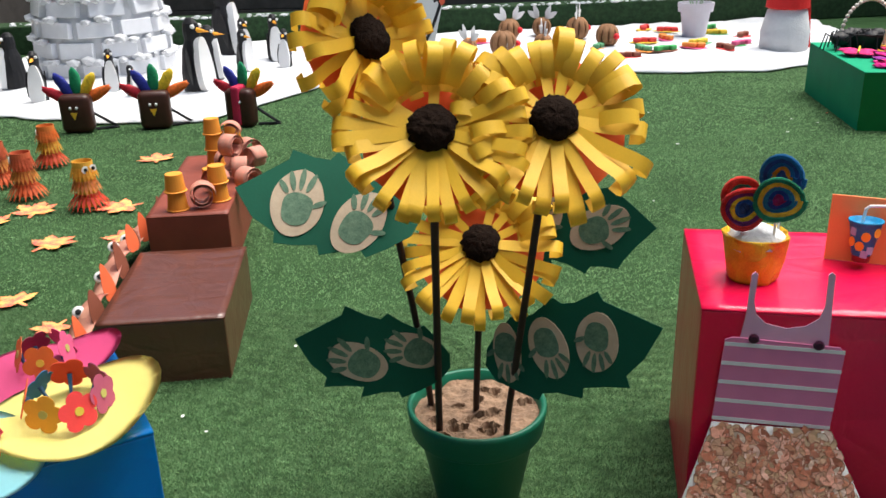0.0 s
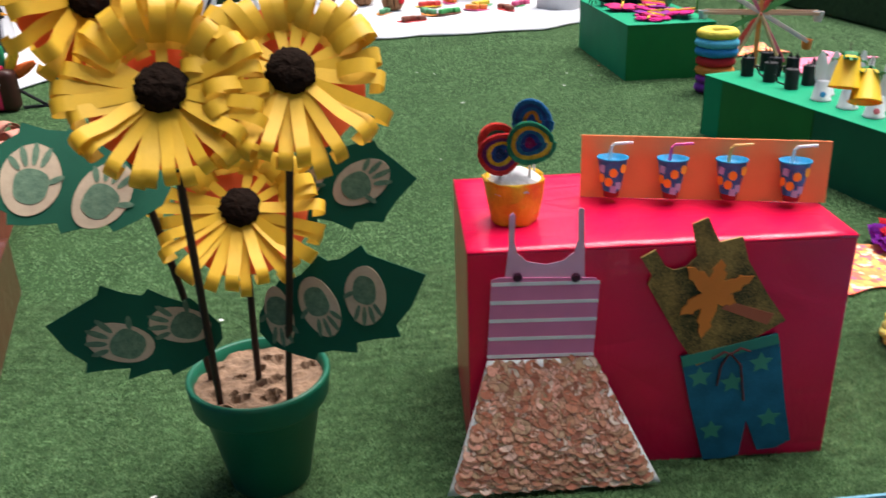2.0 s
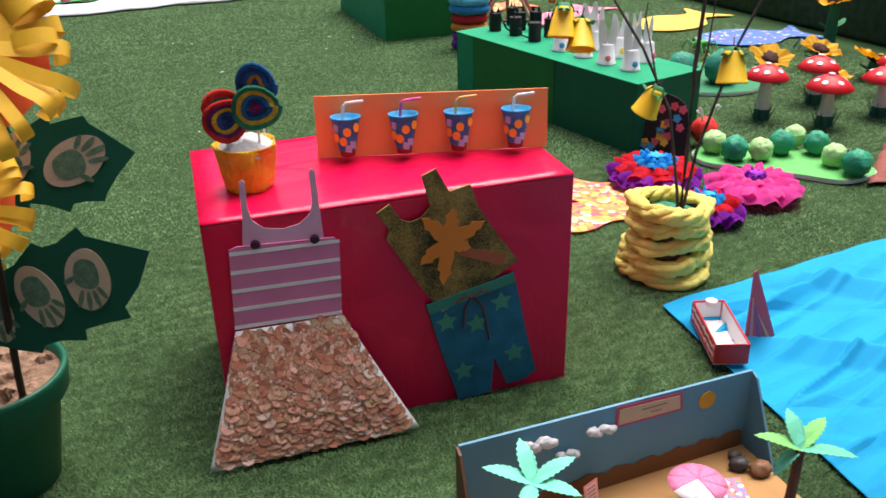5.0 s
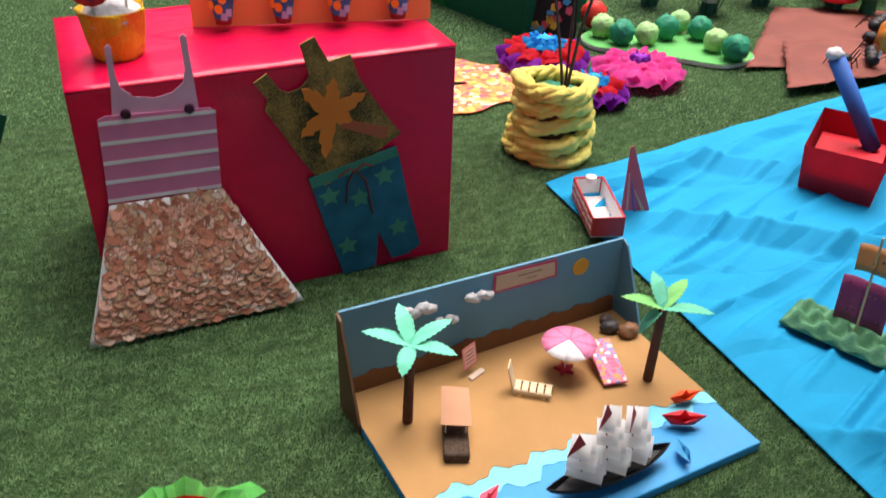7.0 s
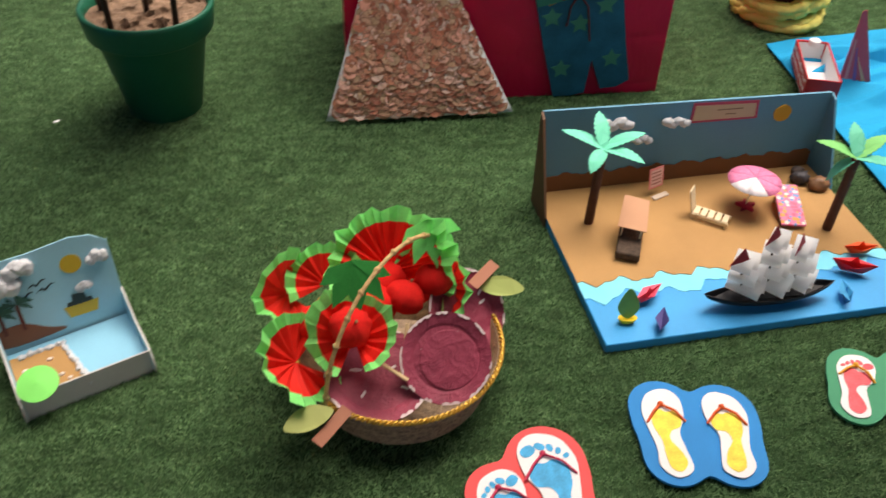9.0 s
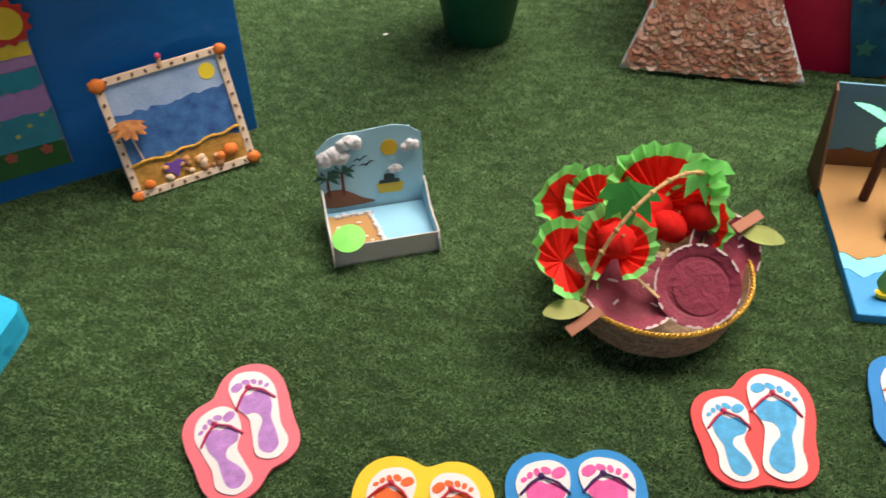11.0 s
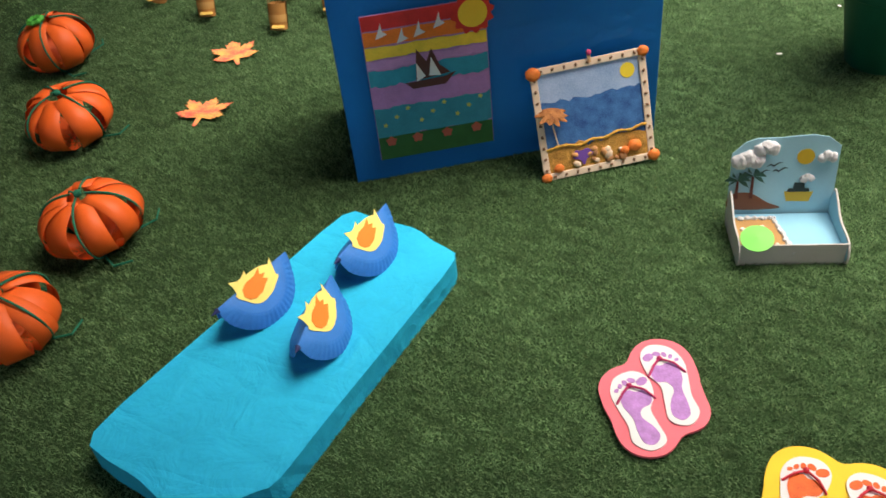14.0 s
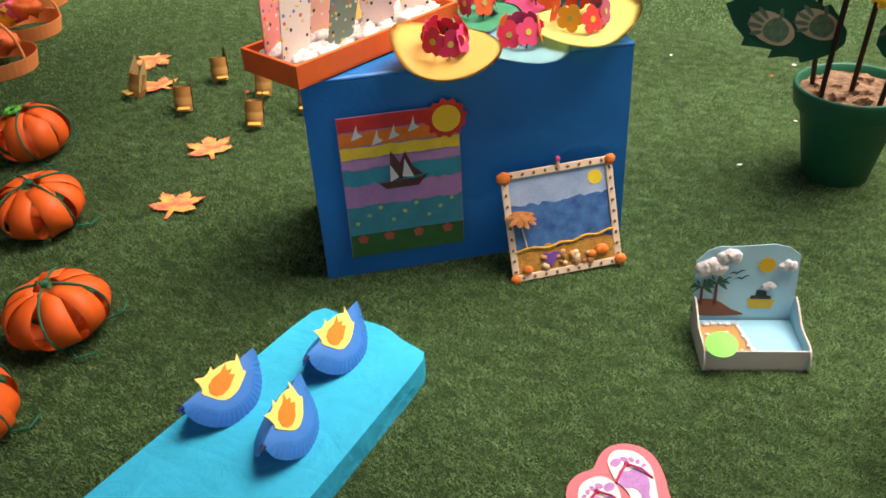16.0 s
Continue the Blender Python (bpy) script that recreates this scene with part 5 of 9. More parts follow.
    ball(bm, (0.020, 0.014, 0.012), pose(-0.085, 0.075, 0.042), 10, 0.3, 3, 1)
    part("cotton_tuft", bm, SNOW, t)
    for x, y, q in ((-0.055, 0.060, 0.008), (-0.040, 0.052, 0.006), (-0.050, 0.105, 0.006), (-0.100, 0.095, 0.007), (-0.028, 0.035, 0.005)):
        bm = B()
        ball(bm, (q, q * 0.7, q * 0.6), pose(x, y, 0.037), 8, 0.3, 3, x * 40)
        part("tiny_shell", bm, card((0.78, 0.66, 0.58)), t)


seaside_box()


# ---- flip-flop mats ----
def flipflop_mat(soles, colour, sole_c, strap_c, label, grow=0.030, toes=True):
    """soles: toe x, toe y, heel x, heel y, width; the mat follows them with a margin."""
    cx = sum(s[0] + s[2] for s in soles) / 4
    cy = sum(s[1] + s[3] for s in soles) / 4
    t = thing("flipflop_mat", pose(cx, cy, 0), label, "foam cutout", "flip-flop cutouts on the turf")
    n = 72
    rad = []
    for k in range(n):
        a = 2 * math.pi * k / n
        best = 0.0
        for tx, ty, hx, hy, w in soles:
            q = 0.5 * w / math.hypot(tx - hx, ty - hy)
            for s in (q, 0.38, 0.5, 0.62, 1 - q):
                px, py = tx + (hx - tx) * s - cx, ty + (hy - ty) * s - cy
                d, ang = math.hypot(px, py), math.atan2(py, px)
                rr = w / 2 * (1 if s < 0.45 else 0.86) + grow
                off = d * math.sin(a - ang)
                if abs(off) < rr:
                    best = max(best, d * math.cos(a - ang) + math.sqrt(rr * rr - off * off))
        rad.append(best)
    for _ in range(3):
        rad = [(rad[k - 1] + 2 * rad[k] + rad[(k + 1) % n]) / 4 for k in range(n)]
    bm = B()
    prism(bm, [(rad[k] * math.cos(2 * math.pi * k / n), rad[k] * math.sin(2 * math.pi * k / n)) for k in range(n)], 0.006, pose(0, 0, 0.010))
    part("mat", bm, card(colour), t)
    for i, (tx, ty, hx, hy, w) in enumerate(soles):
        L = math.hypot(tx - hx, ty - hy)
        rz = math.degrees(math.atan2(ty - hy, tx - hx))
        M = pose((tx + hx) / 2 - cx, (ty + hy) / 2 - cy, 0.0162 + 0.0009 * i, 0, 0, rz)
        sd = -1 if i else 1
        bm = B()
        prism(bm, smooth_ring([(L * fx, sd * w * fy) for fx, fy in ((0.50, -0.06), (0.43, 0.32), (0.24, 0.50), (0.02, 0.44), (-0.18, 0.36), (-0.38, 0.38), (-0.50, 0.06), (-0.42, -0.32), (-0.20, -0.28), (-0.02, -0.24), (0.14, -0.42), (0.34, -0.46), (0.46, -0.32))], 4), 0.003, M)
        sole = part("sole", bm, WHITE_CARD, t, "white card sole with a paint print")
        bm = B()
        a = 0.80 * w
        prism(bm, smooth_ring([(L * (fx + 0.012 * math.sin(7 * fx * 9 + i)), sd * a * fy) for fx, fy in ((0.20, 0.38), (0.06, 0.40), (-0.10, 0.26), (-0.26, 0.26), (-0.40, 0.20), (-0.43, -0.06), (-0.36, -0.28), (-0.22, -0.20), (-0.10, 0.02), (0.00, -0.08), (0.04, -0.36), (0.14, -0.44), (0.22, -0.30), (0.21, -0.06), (0.26, 0.12))], 4), 0.0008, M @ pose(0, 0, 0.0032))
        if toes:
            for fx, fy, fr in ((0.345, -0.30, 0.125), (0.375, -0.06, 0.085), (0.355, 0.12, 0.07), (0.320, 0.26, 0.062), (0.27, 0.38, 0.055)):
                prism(bm, outline(lambda b: w * fr * (1 + 0.18 * math.sin(2 * b + 9 * fy)), 12), 0.0008, M @ pose(L * fx, sd * w * fy * 0.92, 0.0032))
        part("sole_print", bm, mat("sole_paint", sole_c, 0.6, var=0.3, scale=45, bump=0.1), sole)
        bm = B()
        knot = M @ Vector((L * 0.30, 0.04 * w, 0.007))
        for yy in (-0.44, 0.44):
            tube(bm, [knot, M @ Vector((L * 0.21, yy * 0.55 * w, 0.010)), M @ Vector((L * 0.10, yy * w, 0.004))], 0.0027, 6)
        ball(bm, 0.006, Matrix.Translation(knot), 8, 0.3)
        part("strap", bm, card(strap_c), t, "foam thong strap")


flipflop_mat([(-0.427, 0.394, -0.323, 0.214, 0.094), (-0.386, 0.492, -0.276, 0.294, 0.092)], (0.78, 0.16, 0.20), (0.40, 0.20, 0.50), (0.45, 0.03, 0.12), "pink foam cutout with two purple-printed flip-flops", 0.022)
flipflop_mat([(0.962, 0.628, 0.918, 0.422, 0.086), (1.080, 0.592, 1.026, 0.396, 0.088)], (0.0, 0.20, 0.52), (0.80, 0.62, 0.06), (0.70, 0.10, 0.02), "blue foam cutout with two yellow-printed flip-flops", 0.024, False)
flipflop_mat([(0.580, 0.512, 0.596, 0.318, 0.095), (0.690, 0.575, 0.671, 0.325, 0.112)], (0.72, 0.07, 0.07), (0.03, 0.33, 0.60), (0.50, 0.03, 0.08), "red foam cutout with two blue-printed flip-flops", 0.020)
flipflop_mat([(1.420, 0.622, 1.322, 0.474, 0.080), (1.534, 0.598, 1.432, 0.436, 0.080)], (0.035, 0.26, 0.13), (0.70, 0.10, 0.12), (0.75, 0.35, 0.02), "green foam cutout with two red-printed flip-flops", 0.020)
flipflop_mat([(-0.042, 0.294, -0.056, 0.110, 0.090), (0.056, 0.290, 0.104, 0.110, 0.092)], (0.82, 0.55, 0.03), (0.72, 0.12, 0.02), (0.55, 0.03, 0.05), "yellow foam cutout with two orange-printed flip-flops", 0.026)
flipflop_mat([(0.226, 0.332, 0.245, 0.150, 0.105), (0.338, 0.348, 0.362, 0.165, 0.105)], (0.0, 0.23, 0.56), (0.72, 0.09, 0.32), (0.06, 0.02, 0.12), "blue foam cutout with two magenta-printed flip-flops", 0.020)


# ---- blue box: posters, sun hats, tray ----
def wavy(x0, x1, z0, z1, amp, seed, n=24):
    """A band between two heights with wavy torn edges."""
    lo = [(x0 + (x1 - x0) * k / n, z0 + amp * noise.noise(Vector((k * 0.6, seed, 0)))) for k in range(n + 1)]
    hi = [(x0 + (x1 - x0) * k / n, z1 + amp * noise.noise(Vector((k * 0.6, seed + 9.3, 0)))) for k in range(n + 1)]
    return lo + hi[::-1]


def sail_poster():
    t = thing("sailing_poster", BLU, "collage poster of a sailing boat under a striped sunset", "poster")
    W = pose(0, -0.010, 0, 90)
    x0, x1, z0, z1 = -0.372, -0.042, 0.072, 0.510
    bm = B()
    prism(bm, [(x0, z0), (x1, z0), (x1, z1), (x0, z1)], 0.002, W)
    part("poster_sheet", bm, card((0.36, 0.20, 0.42)), t)
    H = z1 - z0
    for k, (a, b, c, amp) in enumerate(((0.90, 1.0, (0.58, 0.035, 0.035), 0.003), (0.80, 0.90, (0.80, 0.20, 0.03), 0.003), (0.715, 0.80, (0.82, 0.58, 0.06), 0.004), (0.52, 0.65, (0.015, 0.26, 0.36), 0.012),
                                        (0.645, 0.715, (0.45, 0.24, 0.48), 0.01), (0.37, 0.53, (0.40, 0.20, 0.44), 0.012), (0.165, 0.385, (0.02, 0.22, 0.30), 0.012), (0.0, 0.175, (0.02, 0.105, 0.03), 0.008))):
        bm = B()
        prism(bm, wavy(x0 + 0.002, x1 - 0.002, z0 + H * a + 0.002, z0 + H * b - 0.002, amp if 0.0 < a < 0.9 else 0.0, k * 3.1), 0.0008, W @ pose(0, 0, 0.0022 + 0.0003 * k))
        part("paper_band", bm, mat("band_paper", c, 0.65, var=0.15, scale=30, bump=0.1), t)
    bm = B()
    prism(bm, outline(lambda a: 0.054 * (1 + 0.10 * math.sin(12 * a)), 72), 0.001, W @ pose(-0.078, 0.475, 0.006))
    part("sun_rim", bm, card((0.60, 0.04, 0.03)), t, "red scalloped sun rim")
    bm = B()
    prism(bm, outline(lambda a: 0.039, 28), 0.001, W @ pose(-0.078, 0.475, 0.0075))
    part("sun_disc", bm, card((0.80, 0.55, 0.05)), t, "yellow sun disc")
    bm = B()
    prism(bm, [(-0.275, 0.305), (-0.255, 0.285), (-0.165, 0.285), (-0.135, 0.318), (-0.165, 0.308), (-0.25, 0.305)], 0.0012, W @ pose(0, 0, 0.006))
    prism(bm, [(-0.245, 0.308), (-0.236, 0.40), (-0.212, 0.36), (-0.196, 0.395), (-0.178, 0.345), (-0.150, 0.318)], 0.0012, W @ pose(0, 0, 0.006))
    part("boat_shape", bm, card((0.10, 0.035, 0.03)), t, "dark brown boat")
    for pts in ([(-0.243, 0.306), (-0.240, 0.360), (-0.218, 0.318)], [(-0.208, 0.318), (-0.199, 0.372), (-0.176, 0.314)]):
        bm = B()
        prism(bm, pts, 0.0012, W @ pose(0, 0, 0.0076))
        part("white_sail", bm, WHITE_CARD, t)
    for k, (x, z) in enumerate(((-0.322, 0.462), (-0.268, 0.442), (-0.222, 0.452), (-0.168, 0.468))):
        bm = B()
        prism(bm, [(x - 0.016, z - 0.018), (x, z - 0.014), (x + 0.016, z - 0.008), (x + 0.004, z + 0.002), (x + 0.002, z + 0.026), (x - 0.006, z + 0.004)], 0.001, W @ pose(0, 0, 0.006))
        part("paper_gull", bm, card((0.62, 0.64, 0.66)), t)
    for x in (-0.335, -0.26, -0.175, -0.09):
        bm = B()
        prism(bm, outline(lambda a: 0.014 * (1 + 0.2 * math.sin(5 * a)), 16), 0.001, W @ pose(x, 0.132, 0.0062))
        part("paper_flower", bm, card((0.36, 0.09, 0.06)), t)
    for k in range(9):
        bm = B()
        prism(bm, outline(lambda a: 0.0055 * (1 + 0.35 * math.cos(5 * a)), 20), 0.001, W @ pose(-0.345 + 0.034 * k, 0.185 + 0.022 * ((k * 7) % 3), 0.0055))
        part("yellow_star", bm, card((0.42, 0.46, 0.12)), t)


sail_poster()


def shell_picture():
    lean = math.degrees(math.atan2(0.285, 0.105))
    M = BLU @ pose(0.232, -0.150, 0.006, lean, 0, 0) @ pose(0, 0, 0, 0, 0, 2)
    t = thing("framed_sea_picture", M, "sea painting in a stick frame with shells, leaning on the box", "picture")
    w, h = 0.325, 0.315
    bm = B()
    prism(bm, [(-w / 2 + 0.01, 0.01), (w / 2 - 0.01, 0.01), (w / 2 - 0.01, h - 0.01), (-w / 2 + 0.01, h - 0.01)], 0.003)
    part("painting", bm, mat("painted_sky", (0.22, 0.38, 0.66), 0.55, var=0.2, scale=14, bump=0.15, col2=(0.42, 0.55, 0.75)), t)
    bm = B()
    prism(bm, wavy(-w / 2 + 0.012, w / 2 - 0.012, 0.07, 0.215, 0.012, 2.2), 0.001, pose(0, 0, 0.0032))
    part("painted_sea", bm, mat("painted_sea", (0.015, 0.085, 0.32), 0.5, var=0.4, scale=32, bump=0.3, col2=(0.07, 0.23, 0.52)), t)
    bm = B()
    prism(bm, wavy(-w / 2 + 0.012, w / 2 - 0.012, 0.012, 0.088, 0.016, 5.2), 0.003, pose(0, 0, 0.0044))
    part("glued_sand", bm, mat("glued_sand", (0.52, 0.27, 0.06), 0.9, var=0.4, scale=60, bump=0.9, bscale=300), t)
    STICK = card((0.78, 0.62, 0.47), 0.6)
    for a, b in (((-w / 2, 0.009), (w / 2, 0.009)), ((-w / 2, h - 0.009), (w / 2, h - 0.009))):
        bm = B()
        box(bm, w, 0.020, 0.007, pose(0, a[1], 0.0035), 0.0015, 1)
        part("frame_stick", bm, STICK, t)
    for x in (-w / 2 + 0.009, w / 2 - 0.009):
        bm = B()
        box(bm, 0.020, h - 0.042, 0.006, pose(x, h / 2, 0.0036), 0.0015, 1)
        part("frame_stick", bm, STICK, t)
    dot = None
    for k in range(9):
        for x, y in ((-w / 2 + 0.03 + (w - 0.06) * k / 8, 0.009), (-w / 2 + 0.03 + (w - 0.06) * k / 8, h - 0.009), (-w / 2 + 0.009, 0.03 + (h - 0.06) * k / 8), (w / 2 - 0.009, 0.03 + (h - 0.06) * k / 8)):
            if dot is None:
                bm = B()
                ball(bm, (0.0055, 0.004, 0.003), None, 8)
                dot = part("shell_bead", bm, card((0.22, 0.12, 0.07)), t, m=pose(x, y, 0.0115))
            else:
                again(dot, pose(x, y, 0.0115, 0, 0, 37 * k))
    ORANGE_SHELL = mat("orange_shell", (0.75, 0.20, 0.04), 0.5, var=0.2, scale=40, bump=0.2)
    for x, y, s in ((-w / 2 + 0.008, h - 0.012, 0.021), (w / 2 - 0.006, h - 0.008, 0.016), (-w / 2 + 0.006, 0.008, 0.015), (w / 2 - 0.005, 0.012, 0.018), (0.105, 0.05, 0.020), (0.075, 0.042, 0.014), (-0.118, 0.030, 0.014)):
        bm = B()
        ball(bm, (s, s * 0.9, s * 0.5), pose(x, y, 0.012), 14, 0.25, 3, x * 50)
        part("orange_shell", bm, ORANGE_SHELL, t)
    bm = B()
    prism(bm, smooth_ring([(-0.075, 0.03), (-0.055, 0.022), (-0.045, 0.005), (-0.035, 0.022), (-0.015, 0.035), (-0.03, 0.05), (-0.05, 0.046), (-0.065, 0.05)], 3), 0.004, pose(0, 0.02, 0.008))
    part("purple_shell", bm, card((0.16, 0.07, 0.35)), t)
    bm = B()
    prism(bm, outline(lambda a: 0.021, 20), 0.001, pose(0.110, 0.262, 0.0035))
    part("paper_sun", bm, card((0.80, 0.62, 0.05)), t)
    bm = B()
    lathe(bm, [(0, 0.012), (0.026, 0.006), (0.042, 0.0), (0.041, 0.001), (0.026, 0.008), (0, 0.014)], 44, pose(-0.120, 0.185, 0.014, -58, 12), lambda a, i: 1 + (0.20 * math.sin(11 * a) + 0.10 * math.sin(7 * a + 1)) * (i in (2, 3)))
    part("paper_parasol", bm, mat("straw_brown", (0.26, 0.085, 0.03), 0.8, var=0.4, scale=60, bump=0.4, col2=(0.52, 0.22, 0.07)), t, "ragged brown paper parasol")
    bm = B()
    tube(bm, [(-w / 2 + 0.016 + (w - 0.032) * q / 28, 0.088 + 0.020 * noise.noise(Vector((q * 0.17, 3.1, 0))) + 0.010 * (q / 28), 0.010) for q in range(29)], [0.0032 + 0.0012 * (q % 2) for q in range(29)], 7)
    part("gold_rope", bm, mat("golden_rope", (0.58, 0.33, 0.05), 0.7, var=0.3, scale=90, bump=0.6), t, "golden rope along the sand")
    rr = random.Random(12)
    for q in range(14):
        bm = B()
        s2 = 0.006 + 0.006 * rr.random()
        ball(bm, (s2 * 1.3, s2, s2 * 0.6), pose(-0.02 + 0.15 * (rr.random() - 0.35), 0.022 + 0.050 * rr.random(), 0.010, 0, 0, 180 * rr.random()), 8, 0.35, 3, q)
        part("small_shell", bm, card(((0.66, 0.50, 0.36), (0.42, 0.20, 0.09), (0.62, 0.30, 0.12))[q % 3]), t)
    bm = B()
    tube(bm, [(-0.122, 0.17, 0.010), (-0.110, 0.088, 0.008)], 0.0022, 6)
    part("parasol_pole", bm, STICK, t)
    bm = B()
    box(bm, 0.010, 0.034, 0.008, pose(0.005, h + 0.006, 0.008), 0.002, 1)
    part("clothes_peg", bm, card((0.62, 0.38, 0.22)), t)
    bm = B()
    ball(bm, (0.008, 0.009, 0.006), pose(0.005, h + 0.018, 0.016), 8)
    part("peg_bead", bm, card((0.65, 0.08, 0.20)), t)


shell_picture()


def flower(parent, m, R, c, heart=(0.7, 0.5, 0.05)):
    bm = B()
    prism(bm, outline(lambda a: R * (0.72 + 0.28 * abs(math.cos(2.5 * a)) ** 0.7), 60), 0.0012)
    f = part("card_flower", bm, card(c), parent, m=m)
    bm = B()
    prism(bm, outline(lambda a: R * 0.22, 12), 0.0015, pose(0, 0, 0.0014))
    part("flower_heart", bm, card(heart), f)
    return f


def sun_hat(x, y, rz, R, brim, flowers, label, seed, lift=0.0, wide=0.94, tilt=0.0, point=0.36, spread=1.0):
    """A visor: an upcurled pointed brim with card flowers stood round an inner ring."""
    M = BLU @ pose(x, y, 0.622 + lift, tilt) @ pose(0, 0, 0, 0, 0, rz)
    t = thing("flower_hat", M, label, "paper hat", "paper flower hats on the blue box")
    bm = B()
    n, rings = 48, 8
    prev = None
    for i in range(rings + 1):
        ring = []
        for k in range(n):
            a = 2 * math.pi * k / n
            tip = max(0.0, math.cos(a)) ** 5
            r = (0.04 + 0.96 * i / rings) * R * (1 + point * tip * (i / rings))
            zz = 0.006 + 0.034 * (i / rings) ** 3 * tip + 0.010 * (i / rings) * math.sin(2 * a + seed)
            ring.append(bm.verts.new((r * math.cos(a), wide * r * math.sin(a), zz + 0.006)))
        if prev:
            for k in range(n):
                bm.faces.new((prev[k], ring[k], ring[(k + 1) % n], prev[(k + 1) % n])).smooth = True
        prev = ring
    bmesh.ops.solidify(bm, geom=bm.faces[:], thickness=0.0015)
    part("brim", bm, card(brim, 0.55), t)
    r = random.Random(seed)
    for k, c in enumerate(flowers):
        a = 2 * math.pi * k / len(flowers) + 0.3
        ox = 0.10 * R
        foot = Vector((ox + 0.30 * R * math.cos(a), 0.30 * R * math.sin(a), 0.012))
        out = 0.010 + 0.05 * (spread - 1)
        head = foot + Vector((out * math.cos(a), out * math.sin(a), 0.034 + 0.016 * r.random()))
        mm = facing(head, (-math.sin(a), math.cos(a), 0), (-0.25 * math.cos(a), -0.25 * math.sin(a), 1)) @ pose(0, 0, 0, 16 * (r.random() - 0.5), 24 * (r.random() - 0.5), 60 * r.random())
        flower(t, mm, 0.038, c, (0.65, 0.48, 0.06) if k % 2 else (0.45, 0.42, 0.12))
        bm = B()
        tube(bm, [foot, head - Vector((0.003 * math.cos(a), 0.003 * math.sin(a), 0))], [0.002, 0.005], 6)
        part("flower_stalk", bm, card((0.02, 0.08, 0.18)), t)


REDS = [(0.80, 0.035, 0.16), (0.80, 0.05, 0.07), (0.55, 0.03, 0.12), (0.82, 0.07, 0.22), (0.80, 0.06, 0.10), (0.62, 0.03, 0.12), (0.78, 0.04, 0.14)]
sun_hat(0.308, 0.086, 6, 0.135, (0.95, 0.82, 0.28), [(0.42, 0.09, 0.18), (0.80, 0.08, 0.04), (0.02, 0.16, 0.36), (0.80, 0.14, 0.03), (0.82, 0.40, 0.04), (0.78, 0.06, 0.06), (0.40, 0.08, 0.15)], "yellow card sun hat with a crown of coloured flowers", 1, 0.022, 1.10, 3, 0.40, 1.35)
sun_hat(-0.058, -0.006, 155, 0.134, (0.92, 0.60, 0.17), REDS, "orange-yellow card sun hat with red and pink flowers", 2, 0.026, 1.02, 11, 0.16)
sun_hat(0.142, 0.026, 80, 0.130, (0.30, 0.66, 0.74), [(0.80, 0.10, 0.25), (0.80, 0.16, 0.03), (0.78, 0.05, 0.12), (0.80, 0.07, 0.18), (0.82, 0.18, 0.03), (0.78, 0.08, 0.22)], "pale turquoise card sun hat with pink and orange flowers", 3, 0.002, 1.0, 0, 0.0)
sun_hat(0.30, 0.33, 20, 0.130, (0.72, 0.09, 0.25), [(0.72, 0.16, 0.32), (0.28, 0.05, 0.10), (0.60, 0.12, 0.03), (0.68, 0.15, 0.03), (0.62, 0.10, 0.22)], "pink card sun hat with plum and pink flowers", 4)
sun_hat(0.095, 0.295, 120, 0.125, (0.06, 0.42, 0.24), [(0.80, 0.55, 0.06), (0.70, 0.05, 0.12), (0.72, 0.12, 0.04), (0.68, 0.04, 0.14), (0.62, 0.05, 0.20)], "green card sun hat with yellow and red flowers", 5)


